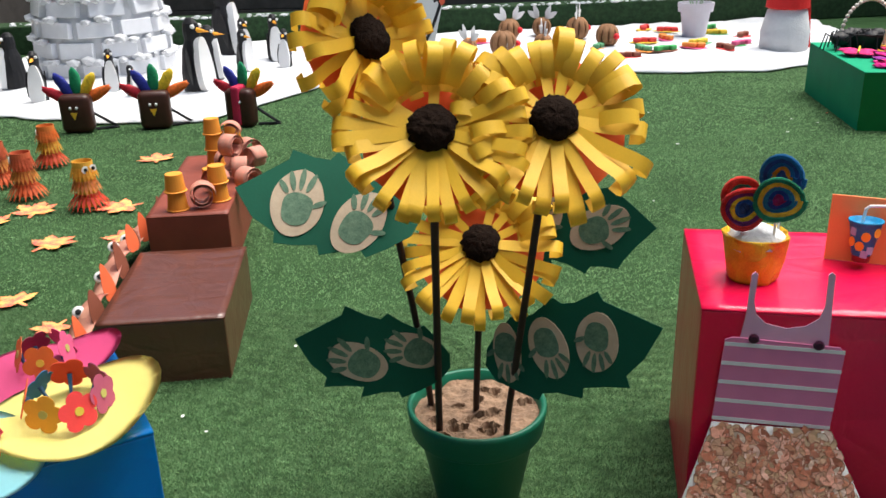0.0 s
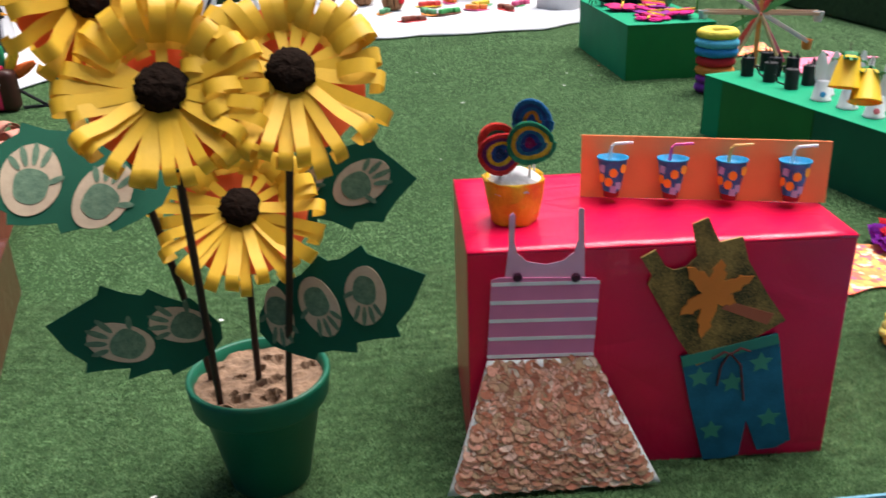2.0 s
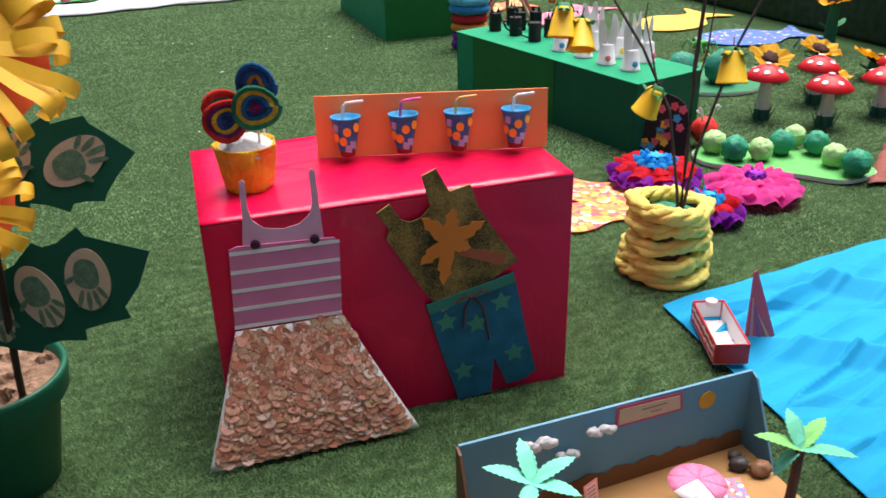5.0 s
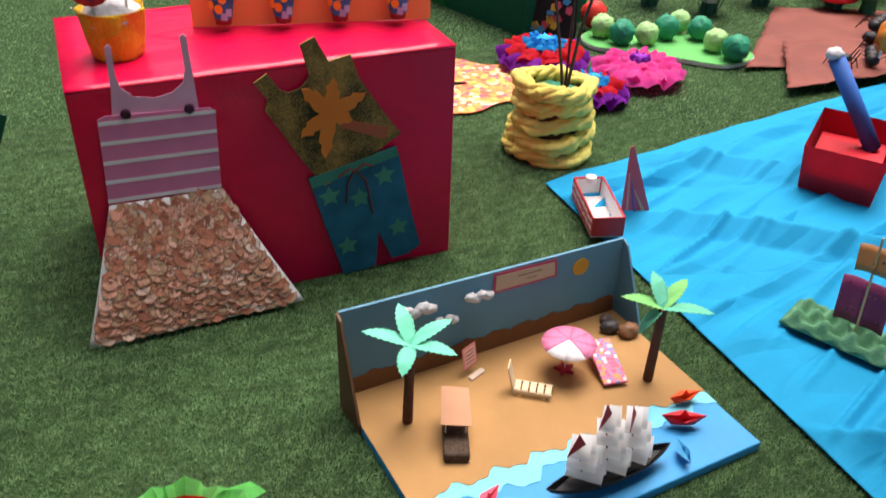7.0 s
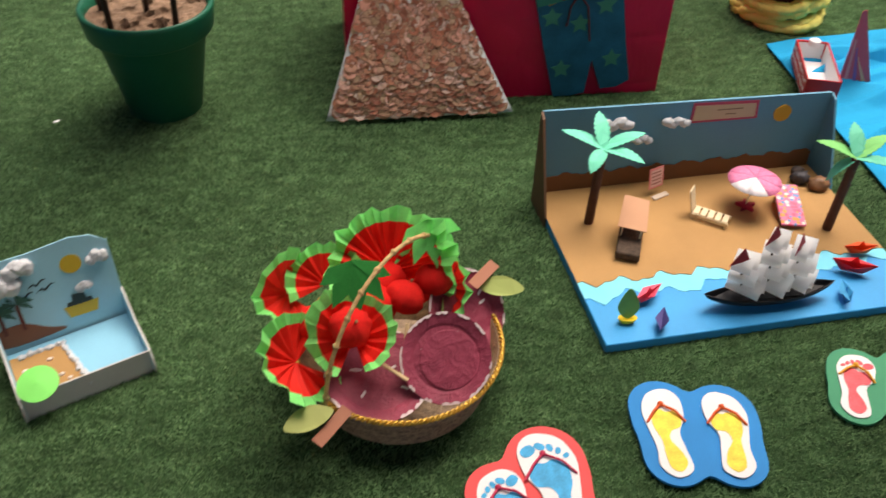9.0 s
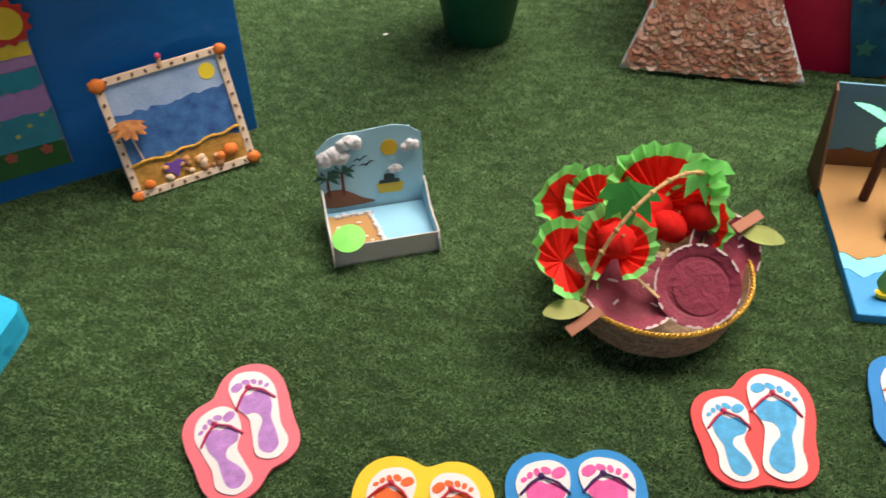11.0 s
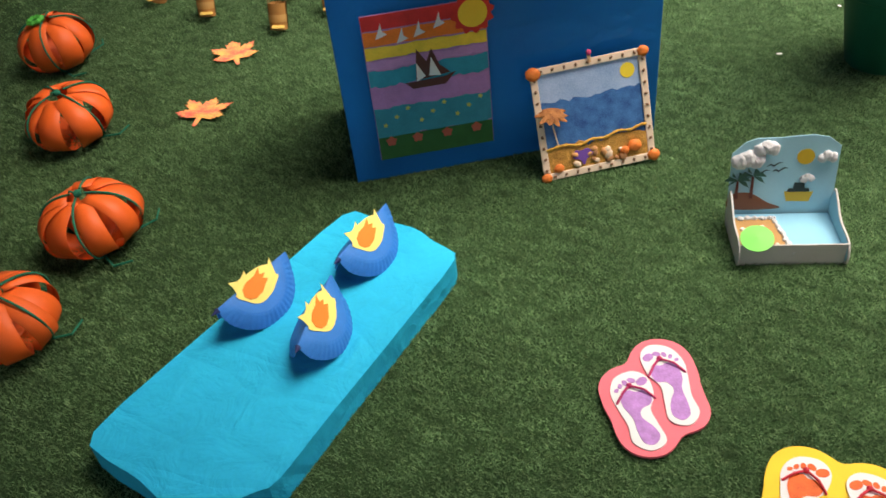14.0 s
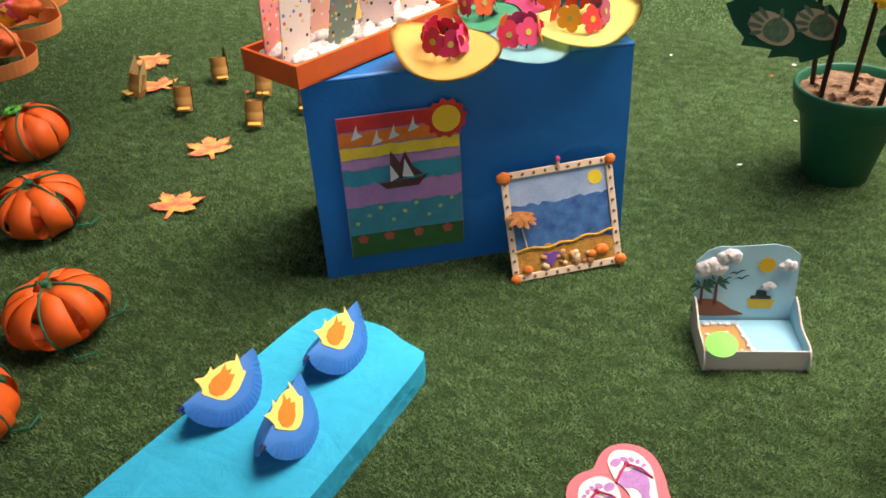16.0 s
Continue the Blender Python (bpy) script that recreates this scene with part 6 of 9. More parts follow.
def orange_tray():
    # a long shallow tray that overhangs the end of the box, set across it
    M = BLU @ pose(-0.278, 0.212, 0.621, 0, 0, 36.5)
    t = thing("orange_tray", M, "long orange felt tray filled with crumpled white tissue", "tray")
    FELT = mat("orange_felt", (0.75, 0.13, 0.03), 0.8, var=0.1, scale=20, bump=0.2)
    L, D, H = 0.60, 0.225, 0.062
    bm = B()
    box(bm, L, D, 0.006)
    part("tray_floor", bm, FELT, t)
    for sx, sy, lx, ly in ((0, -1, L, 0.010), (0, 1, L, 0.010), (-1, 0, 0.010, D - 0.02), (1, 0, 0.010, D - 0.02)):
        bm = B()
        box(bm, lx, ly, H, pose(sx * (L / 2 - 0.005), sy * (D / 2 - 0.005), 0), 0.002, 1)
        part("tray_side", bm, FELT, t)
    bm = B()
    r = random.Random(4)
    for k in range(70):
        ball(bm, (0.042, 0.032, 0.020), pose((r.random() - 0.5) * (L - 0.09), (r.random() - 0.5) * (D - 0.09), 0.026 + 0.016 * r.random(), 40 * (r.random() - 0.5), 40 * (r.random() - 0.5), 180 * r.random()), 12, 0.8, 7, k)
    tagged(part("tissue_filling", bm, mat("white_tissue", (0.80, 0.77, 0.76), 0.9, var=0.08, scale=30, bump=0.4, wrinkle=0.5, wscale=40, thin=0.25, spec=0.1), t, "crumpled white tissue filling"), kind="stuff")
    for k in range(8):
        x, y = -L / 2 + 0.06 + (L - 0.12) * (k // 2) / 3.2, (0.045 if k % 2 else -0.035)
        c = [(0.72, 0.66, 0.60), (0.80, 0.28, 0.26), (0.16, 0.27, 0.22), (0.80, 0.42, 0.34), (0.78, 0.70, 0.70), (0.80, 0.52, 0.16)][k % 6]
        f = thing("paper_flag", M @ pose(x, y, 0.03, 14 * (r.random() - 0.5), 30 * (r.random() - 0.5), 40 * (r.random() - 0.5)), "patterned paper ice lolly stuck upright in the tray", "paper lolly", "paper lollies in the orange tray")
        bm = B()
        prism(bm, [(-0.046, 0.01), (0.046, 0.01), (0.056, 0.19), (0.040, 0.21), (-0.040, 0.21), (-0.056, 0.19)], 0.003, pose(0, 0, 0, 90))
        part("lolly_card", bm, confetti("patterned_paper", c, [(0.03, 0.03, 0.04), (0.75, 0.6, 0.1), (0.7, 0.7, 0.68), (0.1, 0.2, 0.4), (0.7, 0.1, 0.1)], 55, 0.28), f)
        bm = B()
        box(bm, 0.010, 0.003, 0.05, pose(0, 0, -0.025), 0.001, 1)
        part("stick", bm, card((0.7, 0.55, 0.35)), f)


orange_tray()


# ---- cyan board with paper birds ----
def cyan_board():
    M = pose(-1.152, 0.155, 0, 0, 0, 0)
    t = thing("cyan_board", M, "long low board wrapped in cyan crepe paper on the turf", "board")
    c = [(-0.10, 0.525), (0.135, 0.498), (0.262, 0.432), (0.180, -0.30), (0.105, -0.372), (-0.015, -0.400), (-0.268, -0.338)]
    bm = B()
    n = 8
    pts = []
    for i in range(len(c)):
        a, b = Vector(c[i]), Vector(c[(i + 1) % len(c)])
        for s in range(n):
            p = a + (b - a) * s / n
            pts.append((p.x + 0.011 * noise.noise(Vector((p.x * 9, p.y * 9, 0))), p.y + 0.011 * noise.noise(Vector((p.x * 9, p.y * 9, 5)))))
    for _ in range(1):
        pts = [((pts[k - 1][0] + 2 * pts[k][0] + pts[(k + 1) % len(pts)][0]) / 4, (pts[k - 1][1] + 2 * pts[k][1] + pts[(k + 1) % len(pts)][1]) / 4) for k in range(len(pts))]
    prism(bm, pts, 0.072)
    es = [e for e in bm.edges if len(e.link_faces) == 2 and any(abs(f.normal.z) > 0.9 for f in e.link_faces) and e.verts[0].co.z > 0.05 and e.verts[1].co.z > 0.05]
    bm.normal_update()
    bmesh.ops.bevel(bm, geom=es, offset=0.014, segments=4, affect='EDGES')
    part("board_body", bm, CYAN_PAPER, t)
    bm = B()
    prism(bm, [(0.03, -0.1), (0.045, -0.1), (0.052, -0.07), (0.036, -0.06)], 0.006, pose(0.02, 0.02, 0.045))
    part("loose_paper_edge", bm, CYAN_PAPER, t)


cyan_board()
BIRD_BLUE = mat("blue_painted_plate", (0.028, 0.20, 0.60), 0.5, var=0.12, scale=20, bump=0.1)


def plate_bird(x, y, rz, splay):
    """A rocking bird: a paper plate folded along its middle, crimped edge down, with flame-shaped wings and a small beak."""
    M = pose(x, y, 0.076, 0, 0, rz)
    t = thing("plate_bird", M, "bird of a folded blue paper plate with yellow wing", "paper bird", "blue paper birds on the cyan board")
    R = 0.113
    top = R * math.cos(radians(splay)) + 0.003
    for sgn in (-1, 1):
        H = Matrix(((1, 0, 0, 0), (0, math.sin(radians(splay)) * sgn, math.cos(radians(splay)) * sgn, 0), (0, -math.cos(radians(splay)), math.sin(radians(splay)), top), (0, 0, 0, 1)))
        bm = B()
        n = 48
        rows = []
        for i, rr in enumerate((0.0, 0.40, 0.70, 0.76, 0.88, 1.0)):
            row = []
            for k in range(n + 1):
                a = math.pi * k / n
                crimp = (0.0008 if k % 2 else -0.0008) * (0, 0, 0, 0.3, 1, 1.2)[i]
                w = ((0.0, 0.002, 0.003, 0.001, -0.006, -0.016)[i] + crimp) * min(1.0, 2.5 * math.sin(a))
                row.append(bm.verts.new(H @ Vector((R * rr * math.cos(a), R * rr * math.sin(a), w))))
            rows.append(row)
        for i, (p, q) in enumerate(zip(rows, rows[1:])):
            for k in range(n):
                vs = [p[k], q[k], q[k + 1], p[k + 1]]
                bm.faces.new(vs if sgn < 0 else vs[::-1]).smooth = i < 2
        bmesh.ops.remove_doubles(bm, verts=bm.verts[:], dist=1e-5)
        bmesh.ops.solidify(bm, geom=bm.faces[:], thickness=0.0012)
        part("plate_half", bm, BIRD_BLUE, t)
        if sgn > 0:
            continue
        # an egg with a ragged upper edge and a flame tip, standing past the fold
        egg = smooth_ring([(-0.038, -0.014), (-0.031, 0.014), (-0.012, 0.035), (0.016, 0.036), (0.040, 0.026), (0.056, 0.008)], 4)[:21]
        ragged = [(0.062, -0.010), (0.068, -0.030), (0.056, -0.020), (0.046, -0.026), (0.034, -0.030), (0.020, -0.032), (0.004, -0.033), (0.006, -0.043), (-0.008, -0.035), (-0.020, -0.034), (-0.038, -0.044), (-0.036, -0.030)]
        core = [(-0.030, 0.002), (-0.024, -0.013), (-0.008, -0.020), (0.014, -0.020), (0.034, -0.028), (0.026, -0.015), (0.038, -0.010), (0.027, -0.004), (0.036, 0.004), (0.024, 0.010), (0.008, 0.019), (-0.012, 0.021), (-0.024, 0.014)]
        for nm, sh, c, off in (("yellow_wing", egg + ragged, (0.95, 0.76, 0.20), 0.004), ("orange_wing", core, (0.88, 0.24, 0.03), 0.0058)):
            bm = B()
            prism(bm, [(1.14 * px - 0.010, 1.04 * py + 0.016) for px, py in sh], 0.0012, H @ pose(0, 0, off))
            part(nm, bm, card(c), t)
    bm = B()
    lathe(bm, [(0, 0.022), (0.007, 0.0), (0, 0.0)], 8, pose(-R * 0.98, 0, top - 0.004, 0, -90))
    part("beak", bm, card((0.02, 0.03, 0.12)), t)


plate_bird(-1.268, 0.272, 79, 42)
plate_bird(-1.078, 0.232, 101, 42)
plate_bird(-1.104, 0.512, 86, 42)

# ---- pumpkins of paper strips ----
PUMPKIN = mat("orange_strip", (0.80, 0.125, 0.02), 0.5, var=0.08, scale=12, bump=0.05, rnd=0.06)
GREEN_YARN = mat("green_yarn", (0.01, 0.16, 0.09), 0.9, var=0.3, scale=80, bump=0.6)


def strip_pumpkin(x, y, R, h, rz, seed, rosette=False):
    t = thing("strip_pumpkin", pose(x, y, 0.004, 4, -5, rz), "pumpkin of bent orange card strips tied with green yarn", "paper pumpkin", "paper pumpkins on the turf")
    r = random.Random(seed)
    bm = B()
    w = R * 0.50
    n = 18

    def P(v, u):
        a = radians(8 + 172 * v)
        rad = R * math.sin(a) ** 0.75
        return Vector((rad, (u - 0.5) * w * (0.70 + 0.30 * math.sin(a)), h / 2 + h / 2 * math.cos(a)))
    sheet(bm, P, n, 2, 0.001)
    first = part("strip", bm, PUMPKIN, t)
    for k in range(1, 9):
        again(first, pose(0, 0, h / 2, 9 * (r.random() - 0.5), 3 * (r.random() - 0.5), k * 40 + 24 * (r.random() - 0.5)) @ pose(0, 0, -h / 2) @ Matrix.Diagonal((0.97 + 0.10 * r.random(), 0.85 + 0.35 * r.random(), 0.96 + 0.05 * r.random(), 1)))
    for k in range(4):
        a = radians(k * 90 + 30 * r.random())
        bm = B()
        pts = []
        for q in range(14):
            b = radians(4 + 150 * q / 13)
            rad = R * 1.02 * math.sin(b) ** 0.75 + 0.003
            pts.append((rad * math.cos(a + 0.2 * q / 13), rad * math.sin(a + 0.2 * q / 13), h / 2 + (h / 2 + 0.004) * math.cos(b)))
        pts += [(R * 1.12 * math.cos(a + 0.4), R * 1.12 * math.sin(a + 0.4), 0.010), (R * 1.25 * math.cos(a + 0.7), R * 1.25 * math.sin(a + 0.7), 0.008)]
        tube(bm, pts, 0.0032, 6)
        part("yarn_tie", bm, GREEN_YARN, t)
    bm = B()
    if rosette:
        lathe(bm, [(0.010, h), (0.030, h + 0.004), (0.034, h + 0.012), (0.024, h + 0.020), (0.010, h + 0.014)], 24, pose(-0.02, -0.02, 0), lambda a, i: 1 + 0.10 * math.sin(8 * a))
        part("green_rosette", bm, card((0.06, 0.40, 0.05)), t, "green felt rosette stem")
    else:
        ball(bm, (0.012, 0.012, 0.010), pose(0, 0, h + 0.003), 10, 0.4, 3, seed)
        tube(bm, [(0, 0, h), (-0.015, -0.008, h + 0.016), (-0.022, -0.012, h + 0.004)], 0.003, 6)
        part("yarn_knot", bm, GREEN_YARN, t)


strip_pumpkin(-2.805, 1.27, 0.135, 0.185, 10, 1, True)
strip_pumpkin(-2.38, 0.86, 0.137, 0.170, 50, 2)
strip_pumpkin(-1.905, 0.430, 0.135, 0.165, 0, 3)
strip_pumpkin(-1.855, 0.050, 0.125, 0.165, 70, 4)
strip_pumpkin(-2.61, 0.36, 0.16, 0.19, 20, 5)
strip_pumpkin(-2.36, 0.05, 0.16, 0.19, 80, 6)

# ---- leaf cutouts, cup chairs ----
LEAF_MAT = mat("painted_leaf", (0.86, 0.14, 0.11), 0.6, var=0.15, scale=18, bump=0.1, col2=(0.95, 0.46, 0.12))
LEAF_MAT.node_tree.nodes["Color Ramp"].color_ramp.elements[0].position = 0.42
LEAF_MAT.node_tree.nodes["Color Ramp"].color_ramp.elements[1].position = 0.60


def maple_leaf(x, y, s, rz, seed):
    r = random.Random(seed)
    pts = []
    lobes = [(0, 1.0), (48, 0.90), (98, 0.74), (262, 0.74), (312, 0.90)]
    for i, (a, L) in enumerate(lobes):
        L *= 0.9 + 0.2 * r.random()
        for da, k in ((-19, 0.66), (-16, 0.80), (-10, 0.76), (-7, 0.92), (-3, 0.90), (0, 1.06), (4, 0.90), (8, 0.93), (10, 0.76), (17, 0.82), (19, 0.66)):
            b = radians(a + da + 90)
            pts.append((s * L * k * math.cos(b), s * L * k * math.sin(b)))
        if i == 2:
            for px, py in ((-0.42, -0.28), (-0.10, -0.22), (-0.05, -0.62), (0.05, -0.62), (0.08, -0.22), (0.42, -0.28)):
                pts.append((s * px, s * py))
        else:
            b = radians(a + 25 + 90)
            pts.append((s * 0.50 * math.cos(b), s * 0.50 * math.sin(b)))
    bm = B()
    prism(bm, pts, 0.0012, None, 0, lambda a, b: 0.35 * s * ((a / s) ** 2 * 0.25 + 0.08 * math.sin(3 * b / s + seed)))
    ob = part("maple_leaf", bm, LEAF_MAT)
    ob.matrix_basis = pose(x, y, 0.012, 0, 0, rz)
    tagged(ob, "autumn maple leaf painted orange and red on paper", "paper leaf", "paper autumn leaves on the turf")


for k, (x, y, s, rz) in enumerate(((-2.161, 1.47, 0.115, 40), (-2.03, 1.075, 0.115, 10), (-2.99, 2.20, 0.12, 200), (-2.75, 1.93, 0.115, 75), (-2.22, 5.52, 0.17, 20), (-2.03, 4.53, 0.16, 120), (-2.51, 4.44, 0.16, 10),
                                   (-2.17, 3.92, 0.15, -30), (-1.98, 3.25, 0.12, 60), (-1.80, 4.05, 0.15, 100), (-2.66, 4.24, 0.15, 30), (-1.70, 3.02, 0.1, 160))):
    maple_leaf(x, y, s, rz, k)
CUP_CARD = mat("kraft_tube", (0.42, 0.20, 0.055), 0.65, var=0.15, scale=20, bump=0.1)


def cup_chair(x, y, rz, tall, pale=False):
    t = thing("tube_animal", pose(x, y, 0.008, -15, 6, rz), "little brown cardboard tube figure with paper wings", "tube figure", "cardboard tube figures on the turf")
    bm = B()
    lathe(bm, [(0.034, 0.0), (0.036, 0.10), (0.034, 0.10), (0.032, 0.002)], 24)
    part("tube_body", bm, CUP_CARD, t, smooth=False)
    bm = B()
    lathe(bm, [(0.0365, 0.030), (0.0375, 0.045), (0.0365, 0.058)], 24)
    part("paper_belt", bm, card((0.50, 0.28, 0.09)), t)
    for sx in (-1, 1):
        bm = B()
        prism(bm, [(-0.012, -0.03), (0.030, -0.01), (0.026, 0.055), (0.004, 0.085 + tall), (-0.014, 0.05)], 0.0016, pose(sx * 0.034, -0.004, 0.05, 90, 0, 90 + sx * 12))
        part("paper_ear", bm, card((0.62, 0.48, 0.22) if pale else (0.10, 0.10, 0.035)), t)
    bm = B()
    box(bm, 0.050, 0.034, 0.006, pose(0, -0.045, 0.012, 8), 0.003, 1)
    part("paper_feet", bm, card((0.55, 0.36, 0.08)), t)


for x, y, rz, tl, pl in ((-2.80, 1.83, -20, 0.04, True), (-2.49, 1.75, 35, 0.02, False), (-2.53, 2.07, 50, 0.02, False), (-2.25, 1.98, 30, 0.03, True), (-2.12, 1.71, 30, 0.02, False), (-1.99, 1.90, 20, 0.02, False)):
    cup_chair(x, y, rz, tl, pl)


# ---- sea cloth with boats ----
def sea_cloth():
    bm = B()
    nx, ny = 280, 220

    def P(u, v):
        x0 = 1.965 - 0.245 * (1 - v)
        y = 0.10 + (1.955 + 0.09 * u - 0.10) * v
        x = x0 + (4.45 - x0) * u ** 1.15
        y += 0.014 * noise.noise(Vector((x * 5, v * 3, 1)))
        h = 0.0
        for i, (ang, gap, amp) in enumerate(((100, 0.19, 0.046), (107, 0.12, 0.028), (60, 0.48, 0.050), (90, 0.36, 0.048))):
            ca, sa = math.cos(radians(ang)), math.sin(radians(ang))
            f = (x * ca + y * sa) / gap + 0.55 * noise.noise(Vector((x * 0.9, y * 0.9, 3.0 * i)))
            d = abs(f - round(f))
            on = max(0.0, 0.35 + 1.3 * noise.noise(Vector(((-x * sa + y * ca) * 1.1, round(f) * 1.7, i * 5.0))))
            h += amp * on * max(0.0, 1 - (14 if f > round(f) else 5) * d)
        edge = min(1, min(u, 1 - u, v, 1 - v) * 14)
        return Vector((x, y, 0.016 + edge * (h + 0.010 * (noise.noise(Vector((x * 3, y * 3, 2))) + 0.5))))
    sheet(bm, P, nx, ny, 0.002)
    tagged(part("sea_cloth", bm, BLUE_CLOTH), "large wrinkled turquoise cloth spread on the turf as sea", "cloth")


sea_cloth()


def carton_boat():
    t = thing("carton_boat", pose(1.965, 1.680, 0.032, 0, 0, 66), "open red milk carton boat with white inside", "carton boat")
    L, W, H = 0.26, 0.100, 0.068
    CARTON = mat("red_carton", (0.60, 0.025, 0.03), 0.4, var=0.12, scale=15, bump=0.05)
    bm = B()
    box(bm, L, W, 0.004)
    part("bottom", bm, WHITE_CARD, t)
    for sx, sy, lx, ly in ((0, -1, L, 0.004), (0, 1, L, 0.004), (-1, 0, 0.004, W - 0.008), (1, 0, 0.004, W - 0.008)):
        bm = B()
        box(bm, lx, ly, H, pose(sx * (L / 2 - 0.002), sy * (W / 2 - 0.002), 0), 0.001, 1)
        part("carton_side", bm, CARTON, t)
        bm = B()
        box(bm, max(0.0012, lx - 0.012) if lx > 0.01 else 0.0012, max(0.0012, ly - 0.012) if ly > 0.01 else 0.0012, H - 0.012, pose(sx * (L / 2 - 0.0052), sy * (W / 2 - 0.0052), 0.006))
        part("white_lining", bm, WHITE_CARD, t)
    for k in range(2):
        bm = B()
        prism(bm, wavy(-0.12, 0.12, 0.02 + 0.025 * k, 0.028 + 0.025 * k, 0.012, k + 2.0), 0.0008, pose(0, W / 2 + 0.0008, 0, 90) @ pose(0, 0, -0.0008))
        part("printed_wave", bm, card((0.78, 0.70, 0.68)), t)
    bm = B()
    lathe(bm, [(0, 0), (0.018, 0), (0.018, 0.016), (0.015, 0.018), (0, 0.018)], 16, pose(L / 2 - 0.03, 0, H))
    part("screw_cap", bm, WHITE_CARD, t)
    t = thing("paper_sail", pose(2.03, 1.63, 0.02, 0, 0, -6), "tall striped red paper sail beside the carton boat", "paper sail")
    bm = B()
    prism(bm, [(-0.010, 0.0), (0.105, 0.005), (0.0, 0.262), (-0.012, 0.258)], 0.002, pose(0, 0, 0, 90))
    part("sail_sheet", bm, card((0.70, 0.09, 0.12)), t)
    for k in range(3):
        bm = B()
        w0 = 0.02 + 0.035 * k
        prism(bm, [(-0.012 + w0 * 0.9, 0.02), (0.0 + w0 * 0.9, 0.02), (-0.006 + w0 * 0.35, 0.17 - 0.03 * k), (-0.012 + w0 * 0.4, 0.17 - 0.03 * k)], 0.0008, pose(0, -0.0025, 0, 90))
        part("painted_wave", bm, card(((0.75, 0.25, 0.25), (0.25, 0.10, 0.30), (0.75, 0.35, 0.20))[k]), t)


carton_boat()


def chimney_ship():
    t = thing("red_box_boat", pose(2.90, 1.50, 0.020, 0, 0, 30), "open red painted box boat with slanted sides", "box boat")
    RED = mat("red_painted_card", (0.55, 0.016, 0.03), 0.5, var=0.15, scale=14, bump=0.1, wrinkle=0.15)
    W, L, H, fl = 0.23, 0.33, 0.170, 0.014
    cs = [(-L / 2, -W / 2), (L / 2, -W / 2), (L / 2, W / 2), (-L / 2, W / 2)]
    for i in range(4):
        (x0, y0), (x1, y1) = cs[i], cs[(i + 1) % 4]
        bm = B()
        g = 1 + fl / 0.12
        vs = [bm.verts.new(p) for p in ((x0, y0, 0), (x1, y1, 0), (x1 * g, y1 * g, H), (x0 * g, y0 * g, H))]
        bmesh.ops.solidify(bm, geom=[bm.faces.new(vs)], thickness=0.004)
        part("box_side", bm, RED, t)
    bm = B()
    box(bm, L - 0.01, W - 0.01, 0.005, pose(0, 0, 0.085))
    part("inner_deck", bm, RED, t)
    t = thing("blue_tube", pose(2.985, 1.525, 0.118), "blue card tube with a white tuft leaning in the boat", "tube")
    bm = B()
    tube(bm, [(0.03, -0.035, -0.005), (-0.05, 0.145, 0.275)], 0.028, 20)
    part("tube_wall", bm, card((0.03, 0.13, 0.45)), t, smooth=True)
    bm = B()
    ball(bm, (0.029, 0.029, 0.022), pose(-0.054, 0.152, 0.288), 14, 0.4, 4, 1)
    part("cotton_smoke", bm, SNOW, t, "white cotton smoke")


chimney_ship()


def egg_raft():
    t = thing("egg_carton_raft", pose(2.165, 0.830, 0.030, 0, 0, -72), "green painted egg carton raft with paper sails", "raft")
    GREEN = mat("green_pulp", (0.07, 0.27, 0.13), 0.9, var=0.3, scale=30, bump=0.6, col2=(0.14, 0.36, 0.20))
    bm = B()
    nx, ny = 60, 24
    L, W = 0.42, 0.135

    def P(u, v):
        x, y = L * (u - 0.5), W * (v - 0.5)
        c = math.cos(2 * math.pi * u * 6) * math.cos(2 * math.pi * v * 2)
        e = min(1, min(u, 1 - u) * 18, min(v, 1 - v) * 8)
        return Vector((x, y, 0.012 + e * (0.022 + 0.020 * c)))
    sheet(bm, P, nx, ny, 0.003)
    part("carton_tray", bm, GREEN, t)
    bm = B()
    tube(bm, [(-0.04, 0.0, 0.03), (-0.055, 0.02, 0.30)], 0.0032, 6)
    part("mast", bm, card((0.62, 0.46, 0.25)), t)
    for k, (c, z, w, h) in enumerate((((0.28, 0.03, 0.12), 0.05, 0.062, 0.12), ((0.50, 0.22, 0.07), 0.205, 0.048, 0.065))):
        for s in (-1, 1):
            bm = B()
            sheet(bm, lambda u, v: Vector((-0.045 - 0.01 * v + s * 0.0, 0.006 + 0.02 * v, z + h * v)) + Vector((s * w * u, 0.25 * w * math.sin(u * 2.2), -0.012 * u)), 6, 4, 0.001)
            part("sail", bm, confetti("printed_sail", c, [tuple(q * 0.35 for q in c), (0.45, 0.08, 0.12), (0.05, 0.04, 0.06)], 60, 0.2), t, "patterned paper sail")


egg_raft()


